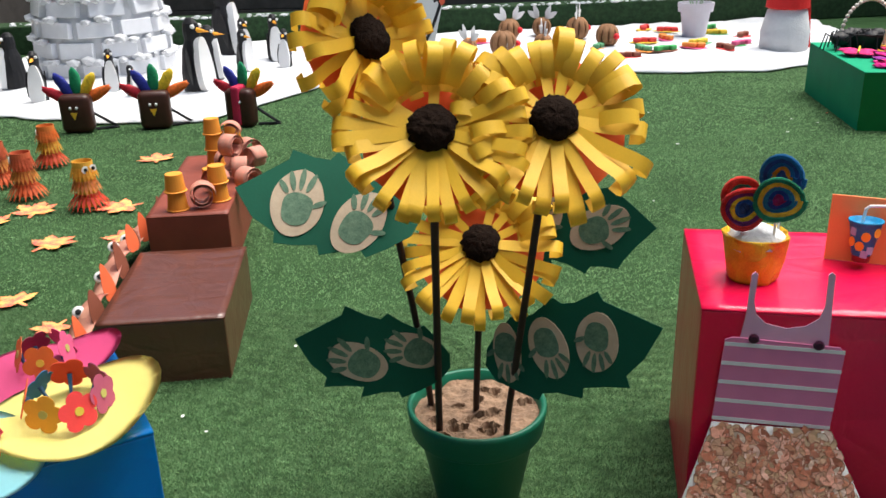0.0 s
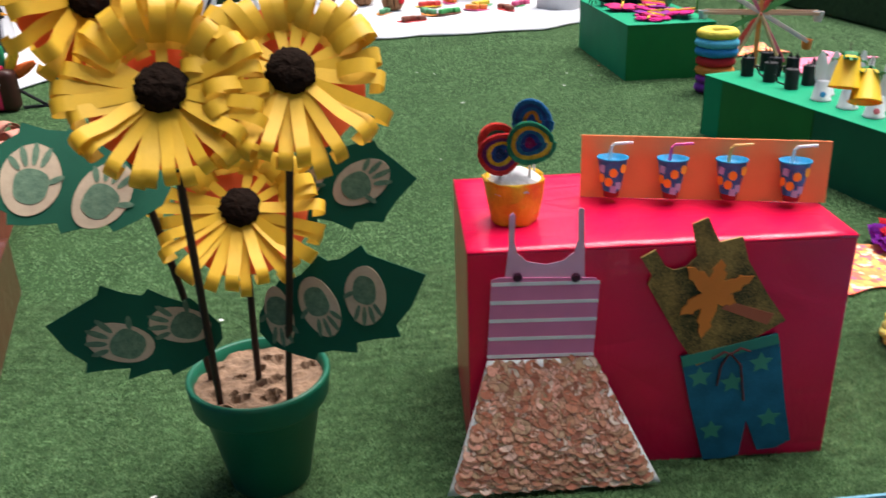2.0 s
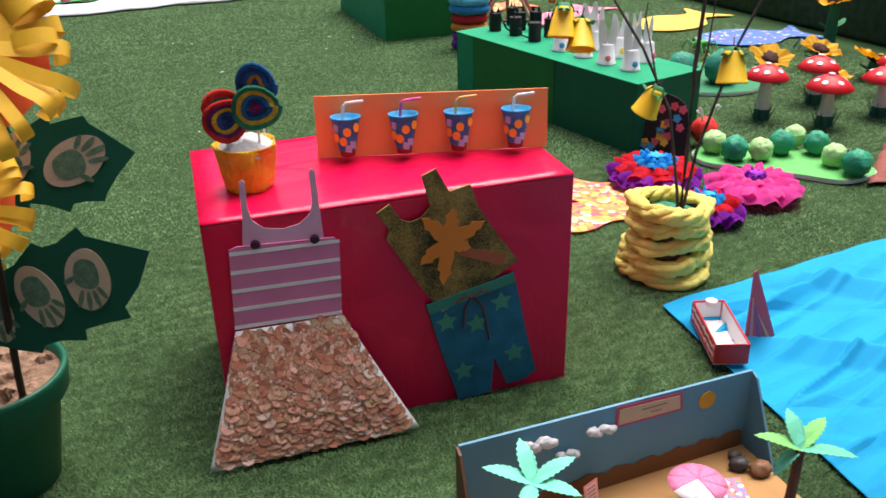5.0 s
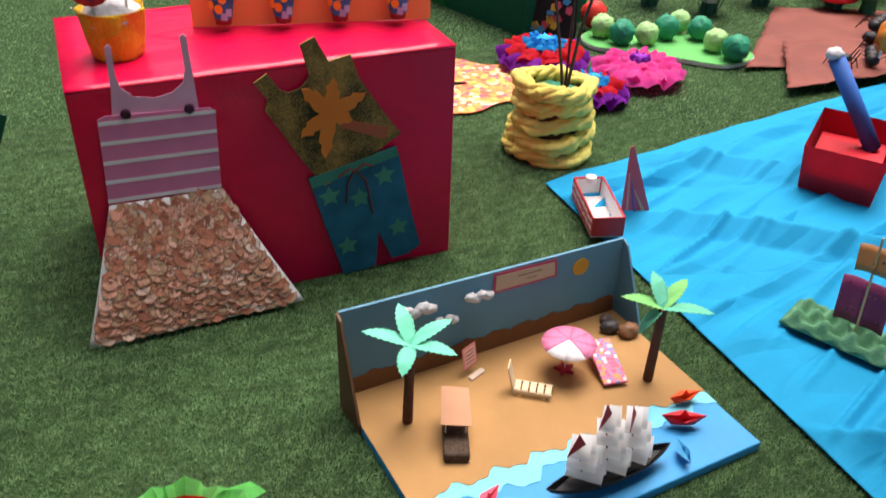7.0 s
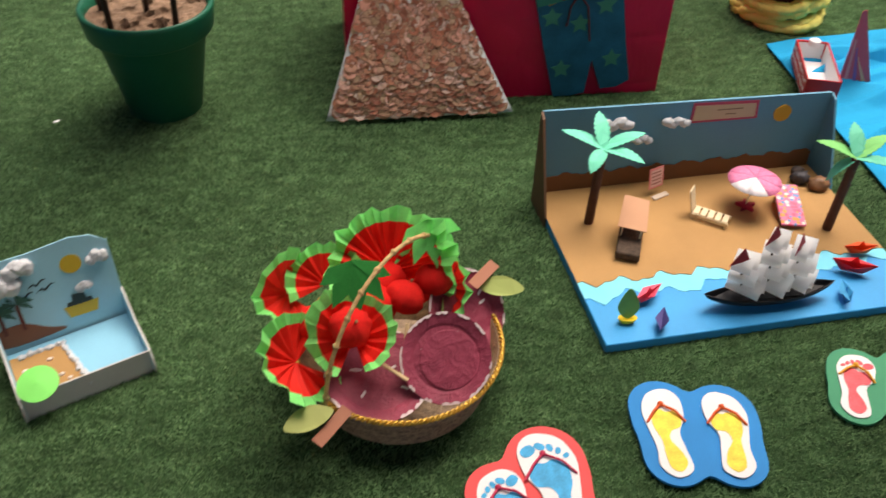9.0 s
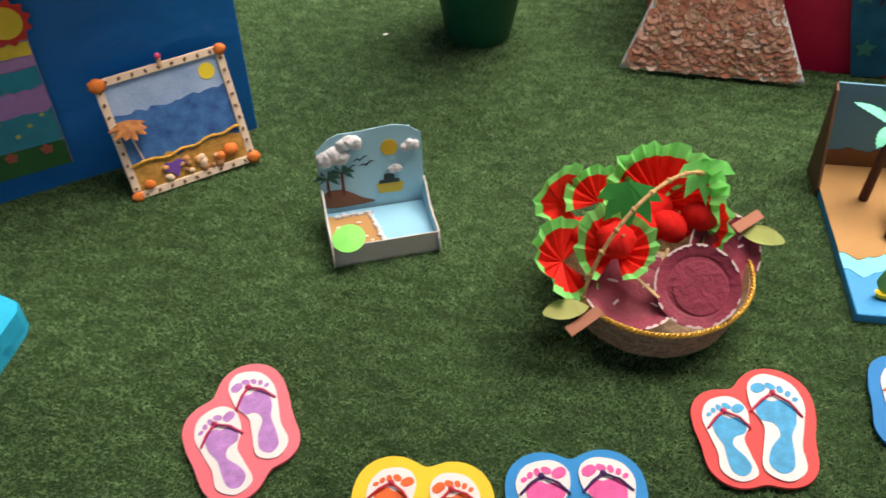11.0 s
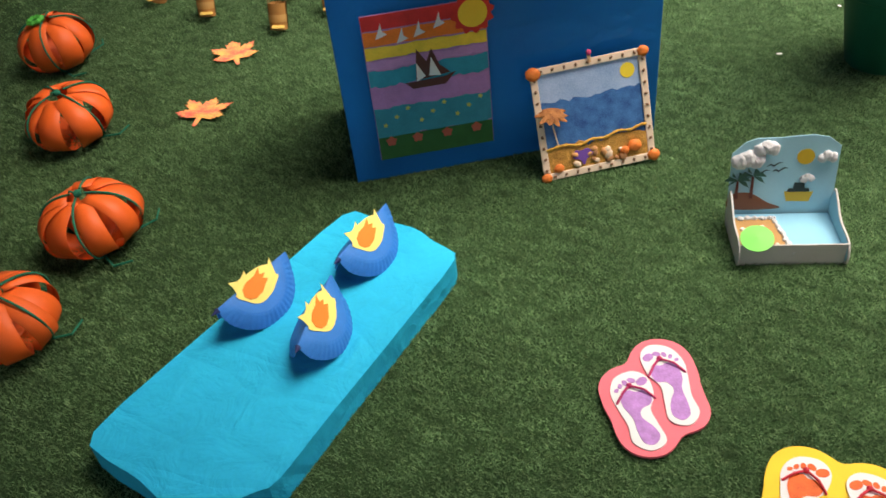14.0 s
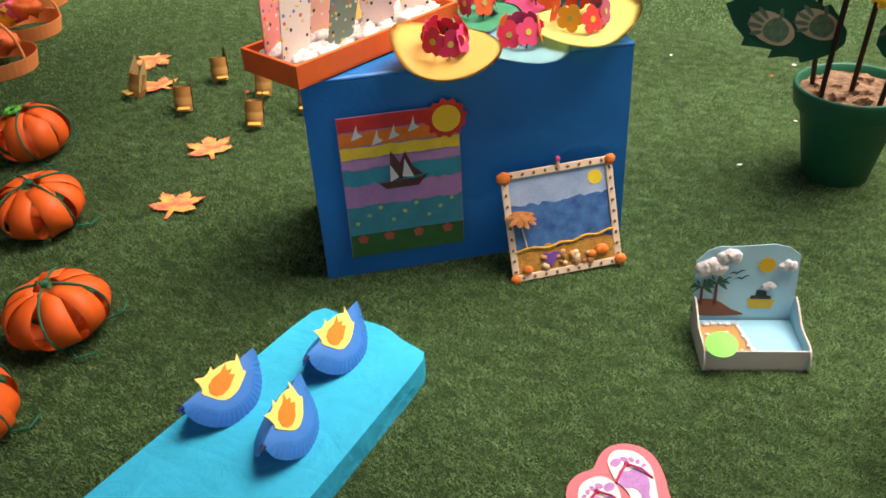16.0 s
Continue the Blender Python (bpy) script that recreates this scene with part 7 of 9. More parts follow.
# ---- yellow twisted planter with lemon bells ----
def yellow_planter():
    C = pose(2.135, 2.172, 0)
    t = thing("twisted_planter", C, "planter wound with twisted yellow tissue paper and a bare branch", "planter")
    bm = B()
    lathe(bm, [(0, 0), (0.105, 0), (0.112, 0.25), (0.104, 0.25), (0.10, 0.225), (0, 0.22)], 32)
    part("inner_pot", bm, card((0.09, 0.035, 0.02)), t)
    for k in range(5):
        bm = B()
        n = 64
        R = (0.134, 0.130, 0.120, 0.115, 0.122)[k]
        z = 0.035 + 0.056 * k
        n = 120
        for j in range(4):
            pts, rs = [], []
            for q in range(n + 1):
                a = 2 * math.pi * q / n
                w = 2 * a + j * math.pi / 2 + 0.8 * math.sin(2 * a + k)
                fat = 1 + 0.30 * noise.noise(Vector((math.cos(a) * 4, math.sin(a) * 4, k * 3.0)))
                rad = R + 0.007 * math.sin(3 * a + k * 2) + 0.015 * fat * math.cos(w)
                pts.append((rad * math.cos(a), rad * math.sin(a), z + 0.012 * math.sin(a + 1.1 * k) + 0.005 * math.sin(4 * a + k) + 0.015 * fat * math.sin(w)))
                rs.append(0.0165 * fat * (1 + 0.22 * noise.noise(Vector((math.cos(a) * 9, math.sin(a) * 9, k * 3.0 + j)))))
            tube(bm, pts, rs, 10, cap=False)
        for v in bm.verts:
            v.co += 0.006 * noise.noise_vector(Vector((v.co.x * 22, v.co.y * 22, v.co.z * 110)))
        part("tissue_twist", bm, YELLOW_TISSUE, t, smooth=True)
    bm = B()
    ball(bm, (0.088, 0.088, 0.022), pose(0, 0, 0.225), 22, 0.5, 6, 3)
    part("green_filling", bm, mat("green_tissue", (0.02, 0.20, 0.12), 0.8, var=0.3, scale=30, bump=0.4, wrinkle=0.6, wscale=30), t, "crumpled green tissue filling")
    d = Vector((math.cos(radians(-35)), math.sin(radians(-35)), 0))
    TWIG = mat("grey_twig", (0.075, 0.055, 0.045), 0.8, var=0.3, scale=40, bump=0.5)
    o = Vector((2.105, 2.185, 0)) - Vector((2.135, 2.172, 0))
    for pts, r in (([(0.065, 0.20), (0.05, 0.32), (0.0, 0.60), (-0.10, 0.80), (-0.22, 0.98), (-0.28, 1.10)], 0.006),
                   ([(0.068, 0.20), (0.070, 0.46), (0.066, 0.74), (0.076, 0.96), (0.08, 1.25)], 0.009),
                   ([(0.072, 0.22), (0.10, 0.46), (0.14, 0.62), (0.19, 0.82), (0.24, 0.95), (0.33, 1.12)], 0.006),
                   ([(0.066, 0.62), (0.10, 0.80), (0.11, 1.0)], 0.0035), ([(-0.05, 0.70), (-0.10, 0.90), (-0.09, 1.02)], 0.003)):
        bm = B()
        tube(bm, [o + d * a + Vector((0, 0, z)) for a, z in pts], [r * (1 - 0.5 * i / len(pts)) for i in range(len(pts))], 7)
        part("twig", bm, TWIG, t)
    BELL = mat("yellow_painted_cup", (0.80, 0.52, 0.02), 0.45, var=0.1, scale=20, bump=0.1)
    PET = card((0.03, 0.20, 0.07))
    for k, (a, z, tx, tz, s) in enumerate(((-0.06, 0.628, 18, 10, 1.0), (0.185, 0.748, -6, 40, 1.1), (-0.355, 0.88, 8, 80, 1.05), (-0.296, 0.84, -22, 0, 1.05))):
        p = Vector((2.10, 2.185, 0)) + d * a + Vector((0, 0, z))
        b = thing("lemon_bell", pose(p.x, p.y, p.z, tx, 14, tz), "yellow cup hung as a fruit with crumpled green leaves", "hanging cup", "yellow cups on the branch")
        bm = B()
        lathe(bm, [(0.0, 0.048), (0.024, 0.046), (0.028, 0.040), (0.044, -0.042), (0.047, -0.045), (0.044, -0.047), (0.041, -0.042), (0.025, 0.038), (0, 0.040)], 26, Matrix.Diagonal((s, s, s, 1)))
        part("cup", bm, BELL, b, smooth=True)
        for q in range(3):
            bm = B()
            sheet(bm, lambda u, v: Vector((0.055 * s * u, 0.020 * s * (v - 0.5) * math.sin(math.pi * min(1, 0.15 + u * 0.85)) * 2, 0.050 * s + 0.010 * math.sin(9 * u) - 0.03 * u * u)), 8, 3, 0.001)
            part("crepe_leaf", bm, PET, b, m=pose(0, 0, 0, 0, 0, 120 * q + 20 * k))
        bm = B()
        tube(bm, [(0, 0, 0.045 * s), (0.01, 0, 0.085 * s)], 0.0018, 5)
        part("hanging_wire", bm, TWIG, b)


yellow_planter()


# ---- tissue flowers, butterfly, caterpillar ----
def tissue_flower(x, y, R, tiers, label, h0=0.03, seed=0):
    t = thing("tissue_flower", pose(x, y, 0.006), label, "tissue flower", "tissue flowers on the turf")
    r = random.Random(seed)
    for k, (rr, c) in enumerate(tiers):
        m = mat("tissue_paper", c, 0.7, var=0.2, scale=18, bump=0.1, wrinkle=0.5, wscale=34, thin=0.6, spec=0.15)
        bm = B()
        n, rings = 72, 7
        prev = None
        ph = r.random() * 6
        for i in range(rings + 1):
            ring = []
            s = i / rings
            for q in range(n):
                a = 2 * math.pi * q / n
                ruff = math.sin(9 * a + ph) * 0.5 + math.sin(17 * a + 2 * ph) * 0.3 + noise.noise(Vector((math.cos(a) * 5, math.sin(a) * 5, k * 2.0 + s))) + 0.7 * noise.noise(Vector((math.cos(a) * 14, math.sin(a) * 14, k * 3.0)))
                rad = R * rr * (0.12 + 0.88 * s) * (1 + 0.07 * s * ruff)
                z = 0.008 + 0.7 * h0 * k + 0.055 * R / 0.2 * math.sin(s * 2.5) * (0.6 + 0.4 * rr) + 0.026 * s * s * ruff
                ring.append(bm.verts.new((rad * math.cos(a), rad * math.sin(a), z)))
            if prev:
                for q in range(n):
                    bm.faces.new((prev[q], ring[q], ring[(q + 1) % n], prev[(q + 1) % n])).smooth = True
            prev = ring
        part("tissue_tier", bm, m, t)
    bm = B()
    c = tiers[-1][1]
    ball(bm, (R * 0.16, R * 0.16, R * 0.06), pose(0, 0, 0.008 + 0.7 * h0 * len(tiers) + 0.024), 18, 0.6, 6, seed)
    part("flower_heart", bm, mat("tissue_heart", c, 0.8, var=0.3, scale=50, bump=0.4), t)


PK = (0.97, 0.08, 0.42)
tissue_flower(2.90, 2.57, 0.205, [(1.0, PK), (0.86, (0.97, 0.13, 0.48)), (0.66, PK), (0.45, (0.96, 0.15, 0.50)), (0.22, (0.28, 0.03, 0.45))], "large ruffled pink tissue flower with a purple heart", 0.018, 1)
VI, RD, CY = (0.26, 0.02, 0.42), (0.75, 0.02, 0.04), (0.01, 0.38, 0.82)
tissue_flower(2.60, 2.86, 0.205, [(1.0, VI), (0.94, VI), (0.84, RD), (0.70, RD), (0.46, CY), (0.30, CY)], "tissue flower in purple, red and blue layers", 0.024, 2)
tissue_flower(2.57, 2.47, 0.155, [(1.0, VI), (0.92, VI), (0.76, RD), (0.40, CY)], "small tissue flower in purple, red and blue layers", 0.025, 3)


def flat_cutout(name, x, y, rz, pts, h, material, label, category, z=0.012):
    bm = B()
    prism(bm, pts, h)
    ob = part(name, bm, material)
    ob.matrix_basis = pose(x, y, z, 0, 0, rz)
    return tagged(ob, label, category)


ORANGE_MOSAIC = confetti("orange_mosaic", (0.75, 0.22, 0.05), [(0.80, 0.10, 0.06), (0.85, 0.45, 0.08), (0.80, 0.60, 0.35), (0.75, 0.08, 0.16), (0.82, 0.30, 0.05)], 38, 0.6)
wing = smooth_ring([(0, -0.30), (0.10, -0.42), (0.24, -0.30), (0.20, -0.06), (0.30, 0.10), (0.26, 0.34), (0.06, 0.22), (0.0, 0.06), (-0.06, 0.22), (-0.26, 0.34), (-0.30, 0.10), (-0.20, -0.06), (-0.24, -0.30), (-0.10, -0.42)], 4)
flat_cutout("mosaic_butterfly", 2.25, 2.80, 68, wing, 0.004, ORANGE_MOSAIC, "flat butterfly covered in orange paper mosaic on the turf", "paper butterfly")


def caterpillar():
    FOAM_G = card((0.09, 0.40, 0.10))
    t = thing("caterpillar_base", pose(3.27, 2.80, 0, 0, 0, -42), "flat lime green foam leaf base with white edge", "foam base")
    pts = smooth_ring([(-0.40, 0.02), (-0.30, 0.17), (-0.05, 0.20), (0.12, 0.17), (0.34, 0.06), (0.40, -0.06), (0.26, -0.20), (0.05, -0.17), (-0.15, -0.14), (-0.33, -0.12)], 5)
    bm = B()
    prism(bm, pts, 0.016, pose(0, 0, 0.008))
    part("foam_sheet", bm, card((0.62, 0.66, 0.62)), t)
    bm = B()
    prism(bm, [(x * 0.992, y * 0.992) for x, y in pts], 0.003, pose(0, 0, 0.0242))
    part("green_face", bm, FOAM_G, t)
    t = thing("ball_caterpillar", pose(0, 0, 0), "caterpillar of crumpled green paper balls with a red head", "paper caterpillar")
    RM = mat("crumpled_red", (0.78, 0.04, 0.03), 0.6, var=0.15, scale=30, bump=0.2, wrinkle=0.5, wscale=25)
    DG = mat("crumpled_emerald", (0.012, 0.27, 0.15), 0.55, var=0.15, scale=30, bump=0.2, wrinkle=0.5, wscale=25)
    LG = mat("crumpled_pale_green", (0.36, 0.66, 0.26), 0.6, var=0.15, scale=30, bump=0.2, wrinkle=0.5, wscale=25)
    for k, (px, py, m, s) in enumerate(((3.115, 3.164, RM, 0.064), (3.057, 3.019, LG, 0.055), (3.077, 2.898, DG, 0.058), (3.179, 2.843, LG, 0.054), (3.32, 2.861, DG, 0.058), (3.453, 2.916, LG, 0.053), (3.461, 2.786, DG, 0.056), (3.412, 2.631, LG, 0.054), (3.409, 2.504, DG, 0.060))):
        bm = B()
        ball(bm, s, pose(px, py, 0.028 + s * 0.95), 20, 0.22, 3.5, k * 1.9)
        part("body_ball" if k else "head_ball", bm, m, t)
    for sx in (-1, 1):
        bm = B()
        tube(bm, [(3.115 + 0.02 * sx, 3.16, 0.14), (3.115 + 0.04 * sx, 3.155, 0.20), (3.115 + 0.055 * sx, 3.15, 0.212), (3.115 + 0.068 * sx, 3.15, 0.198), (3.115 + 0.055 * sx, 3.15, 0.185)], 0.006, 7)
        part("feeler", bm, card((0.75, 0.72, 0.72)), t, "curled white pipe cleaner feeler")


caterpillar()


# ---- mushrooms, daisies, brown paper, far cutouts ----
def mushroom(x, y, h, R, seed, grass=True):
    t = thing("spotted_mushroom", pose(x, y, 0, 0, 0, seed * 40), "red card toadstool with white spots on a white stem", "paper mushroom", "toadstools on the turf")
    CAP = mat("red_plate", (0.62, 0.012, 0.02), 0.45, var=0.1, scale=20, bump=0.1)
    bm = B()
    lathe(bm, [(0.0, h), (R * 0.35, h - 0.010), (R * 0.7, h - 0.034), (R, h - 0.070), (R * 0.98, h - 0.074), (R * 0.6, h - 0.048), (0, h - 0.025)], 32)
    part("cap", bm, CAP, t, smooth=True)
    r = random.Random(seed)
    for k in range(7):
        q = 0.0 if k == 0 else 0.62
        a = k * 60 + 20 * r.random()
        rr = R * q
        z = h - 0.002 - (0.032 if q else 0)
        mm = pose(0, 0, 0, 0, 0, a) @ pose(rr, 0, z + 0.005, 0, 24 if q else 0, 0)
        bm = B()
        lathe(bm, [(0, 0.003), (0.015, 0.002), (0.016, -0.004), (0, -0.004)], 14, mm)
        part("white_spot", bm, WHITE_CARD, t)
    bm = B()
    lathe(bm, [(0.036, 0.03), (0.030, h * 0.5), (0.026, h - 0.028), (0, h - 0.028)], 20)
    part("stem", bm, card((0.60, 0.58, 0.52)), t, smooth=True)
    bm = B()
    lathe(bm, [(0, 0.0), (0.045, 0.0), (0.046, 0.010), (0.040, 0.06), (0.037, 0.06), (0.036, 0.01), (0, 0.012)], 20)
    part("green_foot", bm, card((0.012, 0.10, 0.06)), t)
    if grass:
        for k in range(9):
            a = radians(k * 40 + 20 * r.random())
            bm = B()
            prism(bm, [(-0.006, 0), (0.006, 0), (0.002, 0.07 + 0.04 * r.random()), (-0.002, 0.07)], 0.0012, facing((0.042 * math.cos(a), 0.042 * math.sin(a), 0.01), (-math.sin(a), math.cos(a), 0), (0.5 * math.cos(a), 0.5 * math.sin(a), 1)))
            part("grass_strip", bm, card((0.015, 0.06, 0.05)), t)


for k, (x, y, h, R) in enumerate(((3.68, 3.38, 0.30, 0.125), (3.88, 3.14, 0.275, 0.13), (4.25, 3.12, 0.275, 0.13), (4.13, 3.46, 0.275, 0.125), (4.62, 3.36, 0.26, 0.12), (4.52, 2.86, 0.15, 0.125))):
    mushroom(x, y, h, R * 0.92, k + 1)


def daisy(x, y, h, R, seed):
    t = thing("cup_sunflower", pose(x, y, 0), "yellow card flower with brown heart on a green tube", "paper flower", "low sunflowers beside the toadstools")
    bm = B()
    lathe(bm, [(0.04, 0), (0.045, 0.01), (0.03, h - 0.02), (0, h - 0.02)], 16)
    part("green_tube", bm, card((0.015, 0.14, 0.06)), t)
    bm = B()
    n = 60
    c = bm.verts.new((0, 0, h - 0.005))
    rings = []
    for s in (0.5, 1.0):
        rings.append([bm.verts.new((R * s * (1 + 0.13 * s * math.sin(5 * 2 * math.pi * k / n)) * math.cos(2 * math.pi * k / n), R * s * (1 + 0.13 * s * math.sin(5 * 2 * math.pi * k / n)) * math.sin(2 * math.pi * k / n),
                                    h - 0.005 + 0.035 * s * s + 0.010 * s * math.sin(10 * math.pi * k / n * 2))) for k in range(n)])
    for k in range(n):
        bm.faces.new((c, rings[0][k], rings[0][(k + 1) % n]))
        bm.faces.new((rings[0][k], rings[1][k], rings[1][(k + 1) % n], rings[0][(k + 1) % n]))
    bmesh.ops.solidify(bm, geom=bm.faces[:], thickness=0.0015)
    nod = pose(0, 0, h, 12, -13, seed * 31) @ pose(0, 0, -h)
    part("petal_ring", bm, card((0.86, 0.52, 0.03)), t, m=nod)
    bm = B()
    ball(bm, (R * 0.42, R * 0.42, 0.022), pose(0, 0, h + 0.008), 16, 0.6, 6, seed)
    part("flower_heart", bm, mat("brown_tissue", (0.05, 0.018, 0.012), 0.85, var=0.4, scale=50, bump=0.6), t, m=nod)
    for s in (-1, 1):
        bm = B()
        prism(bm, smooth_ring([(0, 0), (0.05, 0.03), (0.11, 0.01), (0.06, -0.03)], 4), 0.0015, pose(0.03 * s, 0, h * 0.45, 0, -30, 0 if s > 0 else 180))
        part("leaf", bm, card((0.02, 0.20, 0.07)), t)


for k, (x, y, h) in enumerate(((4.28, 3.98, 0.125), (4.72, 4.02, 0.12), (4.36, 3.60, 0.11), (4.82, 3.68, 0.125), (4.72, 3.05, 0.18), (4.62, 2.72, 0.17), (5.02, 2.96, 0.22), (4.98, 3.30, 0.24), (5.30, 3.70, 0.30), (5.15, 4.35, 0.34))):
    daisy(x, y, h, 0.125, k + 1)


def brown_sheet(name, pts, h, lift, label, seed):
    bm = B()
    n = 30
    (ax, ay), (bx, by), (cx, cy), (dx, dy) = pts

    def P(u, v):
        x = (ax * (1 - u) + bx * u) * (1 - v) + (dx * (1 - u) + cx * u) * v
        y = (ay * (1 - u) + by * u) * (1 - v) + (dy * (1 - u) + cy * u) * v
        jag = 0.012 * noise.noise(Vector((u * 14, v * 14, seed)))
        return Vector((x + jag, y - jag, h + lift * max(0, noise.noise(Vector((x * 3, y * 3, seed)))) + 0.012 * max(0.0, 1 - 6 * abs(noise.noise(Vector((x * 2 + seed, y * 3, 2)))))))
    sheet(bm, P, n, n, 0.002)
    tagged(part(name, bm, mat("earth_paper", (0.19, 0.048, 0.035), 0.7, var=0.2, scale=6, bump=0.15, wrinkle=0.3, wscale=7, col2=(0.26, 0.075, 0.055))), label, "paper sheet", "earth coloured sheets on the turf")


brown_sheet("earth_sheet", [(3.40, 2.42), (4.40, 2.05), (5.2, 2.45), (4.25, 3.02)], 0.014, 0.03, "crumpled terracotta paper sheet lying on the turf", 1)
brown_sheet("earth_sheet", [(3.33, 2.12), (4.05, 1.98), (4.75, 2.15), (3.78, 2.55)], 0.045, 0.02, "torn terracotta paper sheet lying over another sheet", 2)


def bug(x, y, rz, c, s=1.0):
    t = thing("card_bug", pose(x, y, 0.075, 0, 0, rz), "black egg-carton ant with thin wire legs", "paper insect", "card insects on the earth sheets")
    for k in range(3):
        bm = B()
        ball(bm, (0.040 * s, 0.034 * s, 0.028 * s), pose((k - 1) * 0.065 * s, 0, 0.01), 12, 0.2, 4, k)
        part("body_bump", bm, card(c, 0.5), t)
    for k in range(6):
        bm = B()
        sx, sy = (k // 2 - 1) * 0.05 * s, (1 if k % 2 else -1)
        tube(bm, [(sx, 0.02 * sy * s, 0.01), (sx * 1.2, 0.06 * sy * s, 0.035 * s), (sx * 1.4, 0.085 * sy * s, -0.02)], 0.003, 5)
        part("wire_leg", bm, card((0.015, 0.015, 0.015)), t)


for x, y, rz, s in ((4.35, 2.46, 20, 1.0), (4.12, 2.26, 100, 1.0), (3.90, 2.16, 40, 0.9), (4.32, 2.24, -30, 1.0), (3.72, 2.18, 10, 0.7)):
    bug(x, y, rz, (0.014, 0.013, 0.014), s)
for k, (x, y, z) in enumerate(((3.86, 2.10, 0.07), (3.96, 2.02, 0.07), (4.05, 2.06, 0.07))):
    t = thing("orange_paper_flame", pose(x, y, z, 0, 0, 40 * k), "orange tissue flame on a small stick", "paper flame", "orange paper flames")
    bm = B()
    box(bm, 0.014, 0.004, 0.10, None, 0.001, 1)
    part("stick", bm, WHITE_CARD, t)
    bm = B()
    ball(bm, (0.045, 0.030, 0.060), pose(0, 0, 0.125), 12, 0.7, 5, k)
    part("tissue", bm, mat("orange_tissue", (0.72, 0.22, 0.03), 0.7, var=0.3, scale=30, bump=0.3), t)

BLUE_DOTS = confetti("blue_mosaic", (0.04, 0.14, 0.45), [(0.06, 0.18, 0.55), (0.65, 0.10, 0.20), (0.70, 0.60, 0.15), (0.05, 0.16, 0.50), (0.60, 0.62, 0.65), (0.05, 0.14, 0.5)], 26, 0.35)
YELLOW_DOTS = confetti("yellow_mosaic", (0.75, 0.48, 0.06), [(0.78, 0.55, 0.10), (0.70, 0.20, 0.05), (0.78, 0.50, 0.05)], 24, 0.35)
PINK_DOTS = confetti("pink_mosaic", (0.75, 0.18, 0.30), [(0.78, 0.25, 0.35), (0.70, 0.05, 0.12), (0.78, 0.45, 0.50)], 24, 0.4)
fishp = smooth_ring([(-0.46, 0.02), (-0.30, 0.20), (0.0, 0.26), (0.25, 0.10), (0.46, 0.24), (0.40, 0.0), (0.46, -0.22), (0.25, -0.10), (0.0, -0.24), (-0.30, -0.20)], 5)
flat_cutout("mosaic_fish", 4.98, 4.88, -10, fishp, 0.006, BLUE_DOTS, "flat blue fish cutout covered in paper mosaic on the turf", "paper fish")
flat_cutout("mosaic_fish", 4.86, 5.60, 20, fishp, 0.006, YELLOW_DOTS, "flat yellow butterfly-fish cutout covered in paper mosaic on the turf", "paper fish")
flat_cutout("mosaic_fish", 4.25, 6.20, 35, fishp, 0.006, PINK_DOTS, "flat pink fish cutout covered in paper mosaic on the turf", "paper fish")
flat_cutout("mosaic_fish", 3.75, 6.9, 0, fishp, 0.006, ORANGE_MOSAIC, "flat orange fish cutout covered in paper mosaic on the turf", "paper fish")


def green_turtle():
    t = thing("turtle_base", pose(3.92, 4.08, 0), "dark green foam leaf base with white edge on the turf", "foam base")
    pts = smooth_ring([(-0.32, 0.0), (-0.2, 0.28), (0.15, 0.36), (0.36, 0.16), (0.28, -0.20), (0.0, -0.32), (-0.25, -0.22)], 5)
    bm = B()
    prism(bm, pts, 0.016, pose(0, 0, 0.008))
    part("foam_sheet", bm, card((0.62, 0.66, 0.62)), t)
    bm = B()
    prism(bm, [(x * 0.992, y * 0.992) for x, y in pts], 0.003, pose(0, 0, 0.0242))
    part("green_face", bm, card((0.015, 0.19, 0.08)), t)
    for k, (x, y, s) in enumerate(((3.90, 3.98, 0.10), (3.72, 4.12, 0.09), (4.02, 4.06, 0.085))):
        bm = B()
        ball(bm, s, pose(x, y, 0.03 + s * 0.9), 18, 0.18, 4, k)
        tagged(part("green_paper_ball", bm, mat("crumpled_emerald", (0.015, 0.23, 0.15), 0.6, var=0.15, scale=30, wrinkle=0.4, wscale=25)), "crumpled green paper ball on the foam base", "paper ball", "green paper balls")
    for k, (x, y, c) in enumerate(((4.22, 4.35, (0.70, 0.48, 0.05)), (4.38, 4.75, (0.06, 0.40, 0.08)), (5.05, 4.38, (0.02, 0.22, 0.55)))):
        t = thing("pipe_cleaner_bug", pose(x, y, 0.01), "small pipe cleaner creature on the turf", "pipe cleaner toy", "pipe cleaner creatures")
        bm = B()
        ball(bm, (0.07, 0.035, 0.03), pose(0, 0, 0.04), 12, 0.5, 5, k)
        part("body", bm, card(c), t)
        for q in range(6):
            bm = B()
            tube(bm, [((q // 2 - 1) * 0.04, 0, 0.04), ((q // 2 - 1) * 0.06, (1 if q % 2 else -1) * 0.07, 0.07), ((q // 2 - 1) * 0.07, (1 if q % 2 else -1) * 0.11, 0.004)], 0.006, 5)
            part("leg", bm, card(c), t)


green_turtle()


# ---- near green box with cups ----
NGB = pose(2.835, 4.00, 0, 0, 0, 9.8)


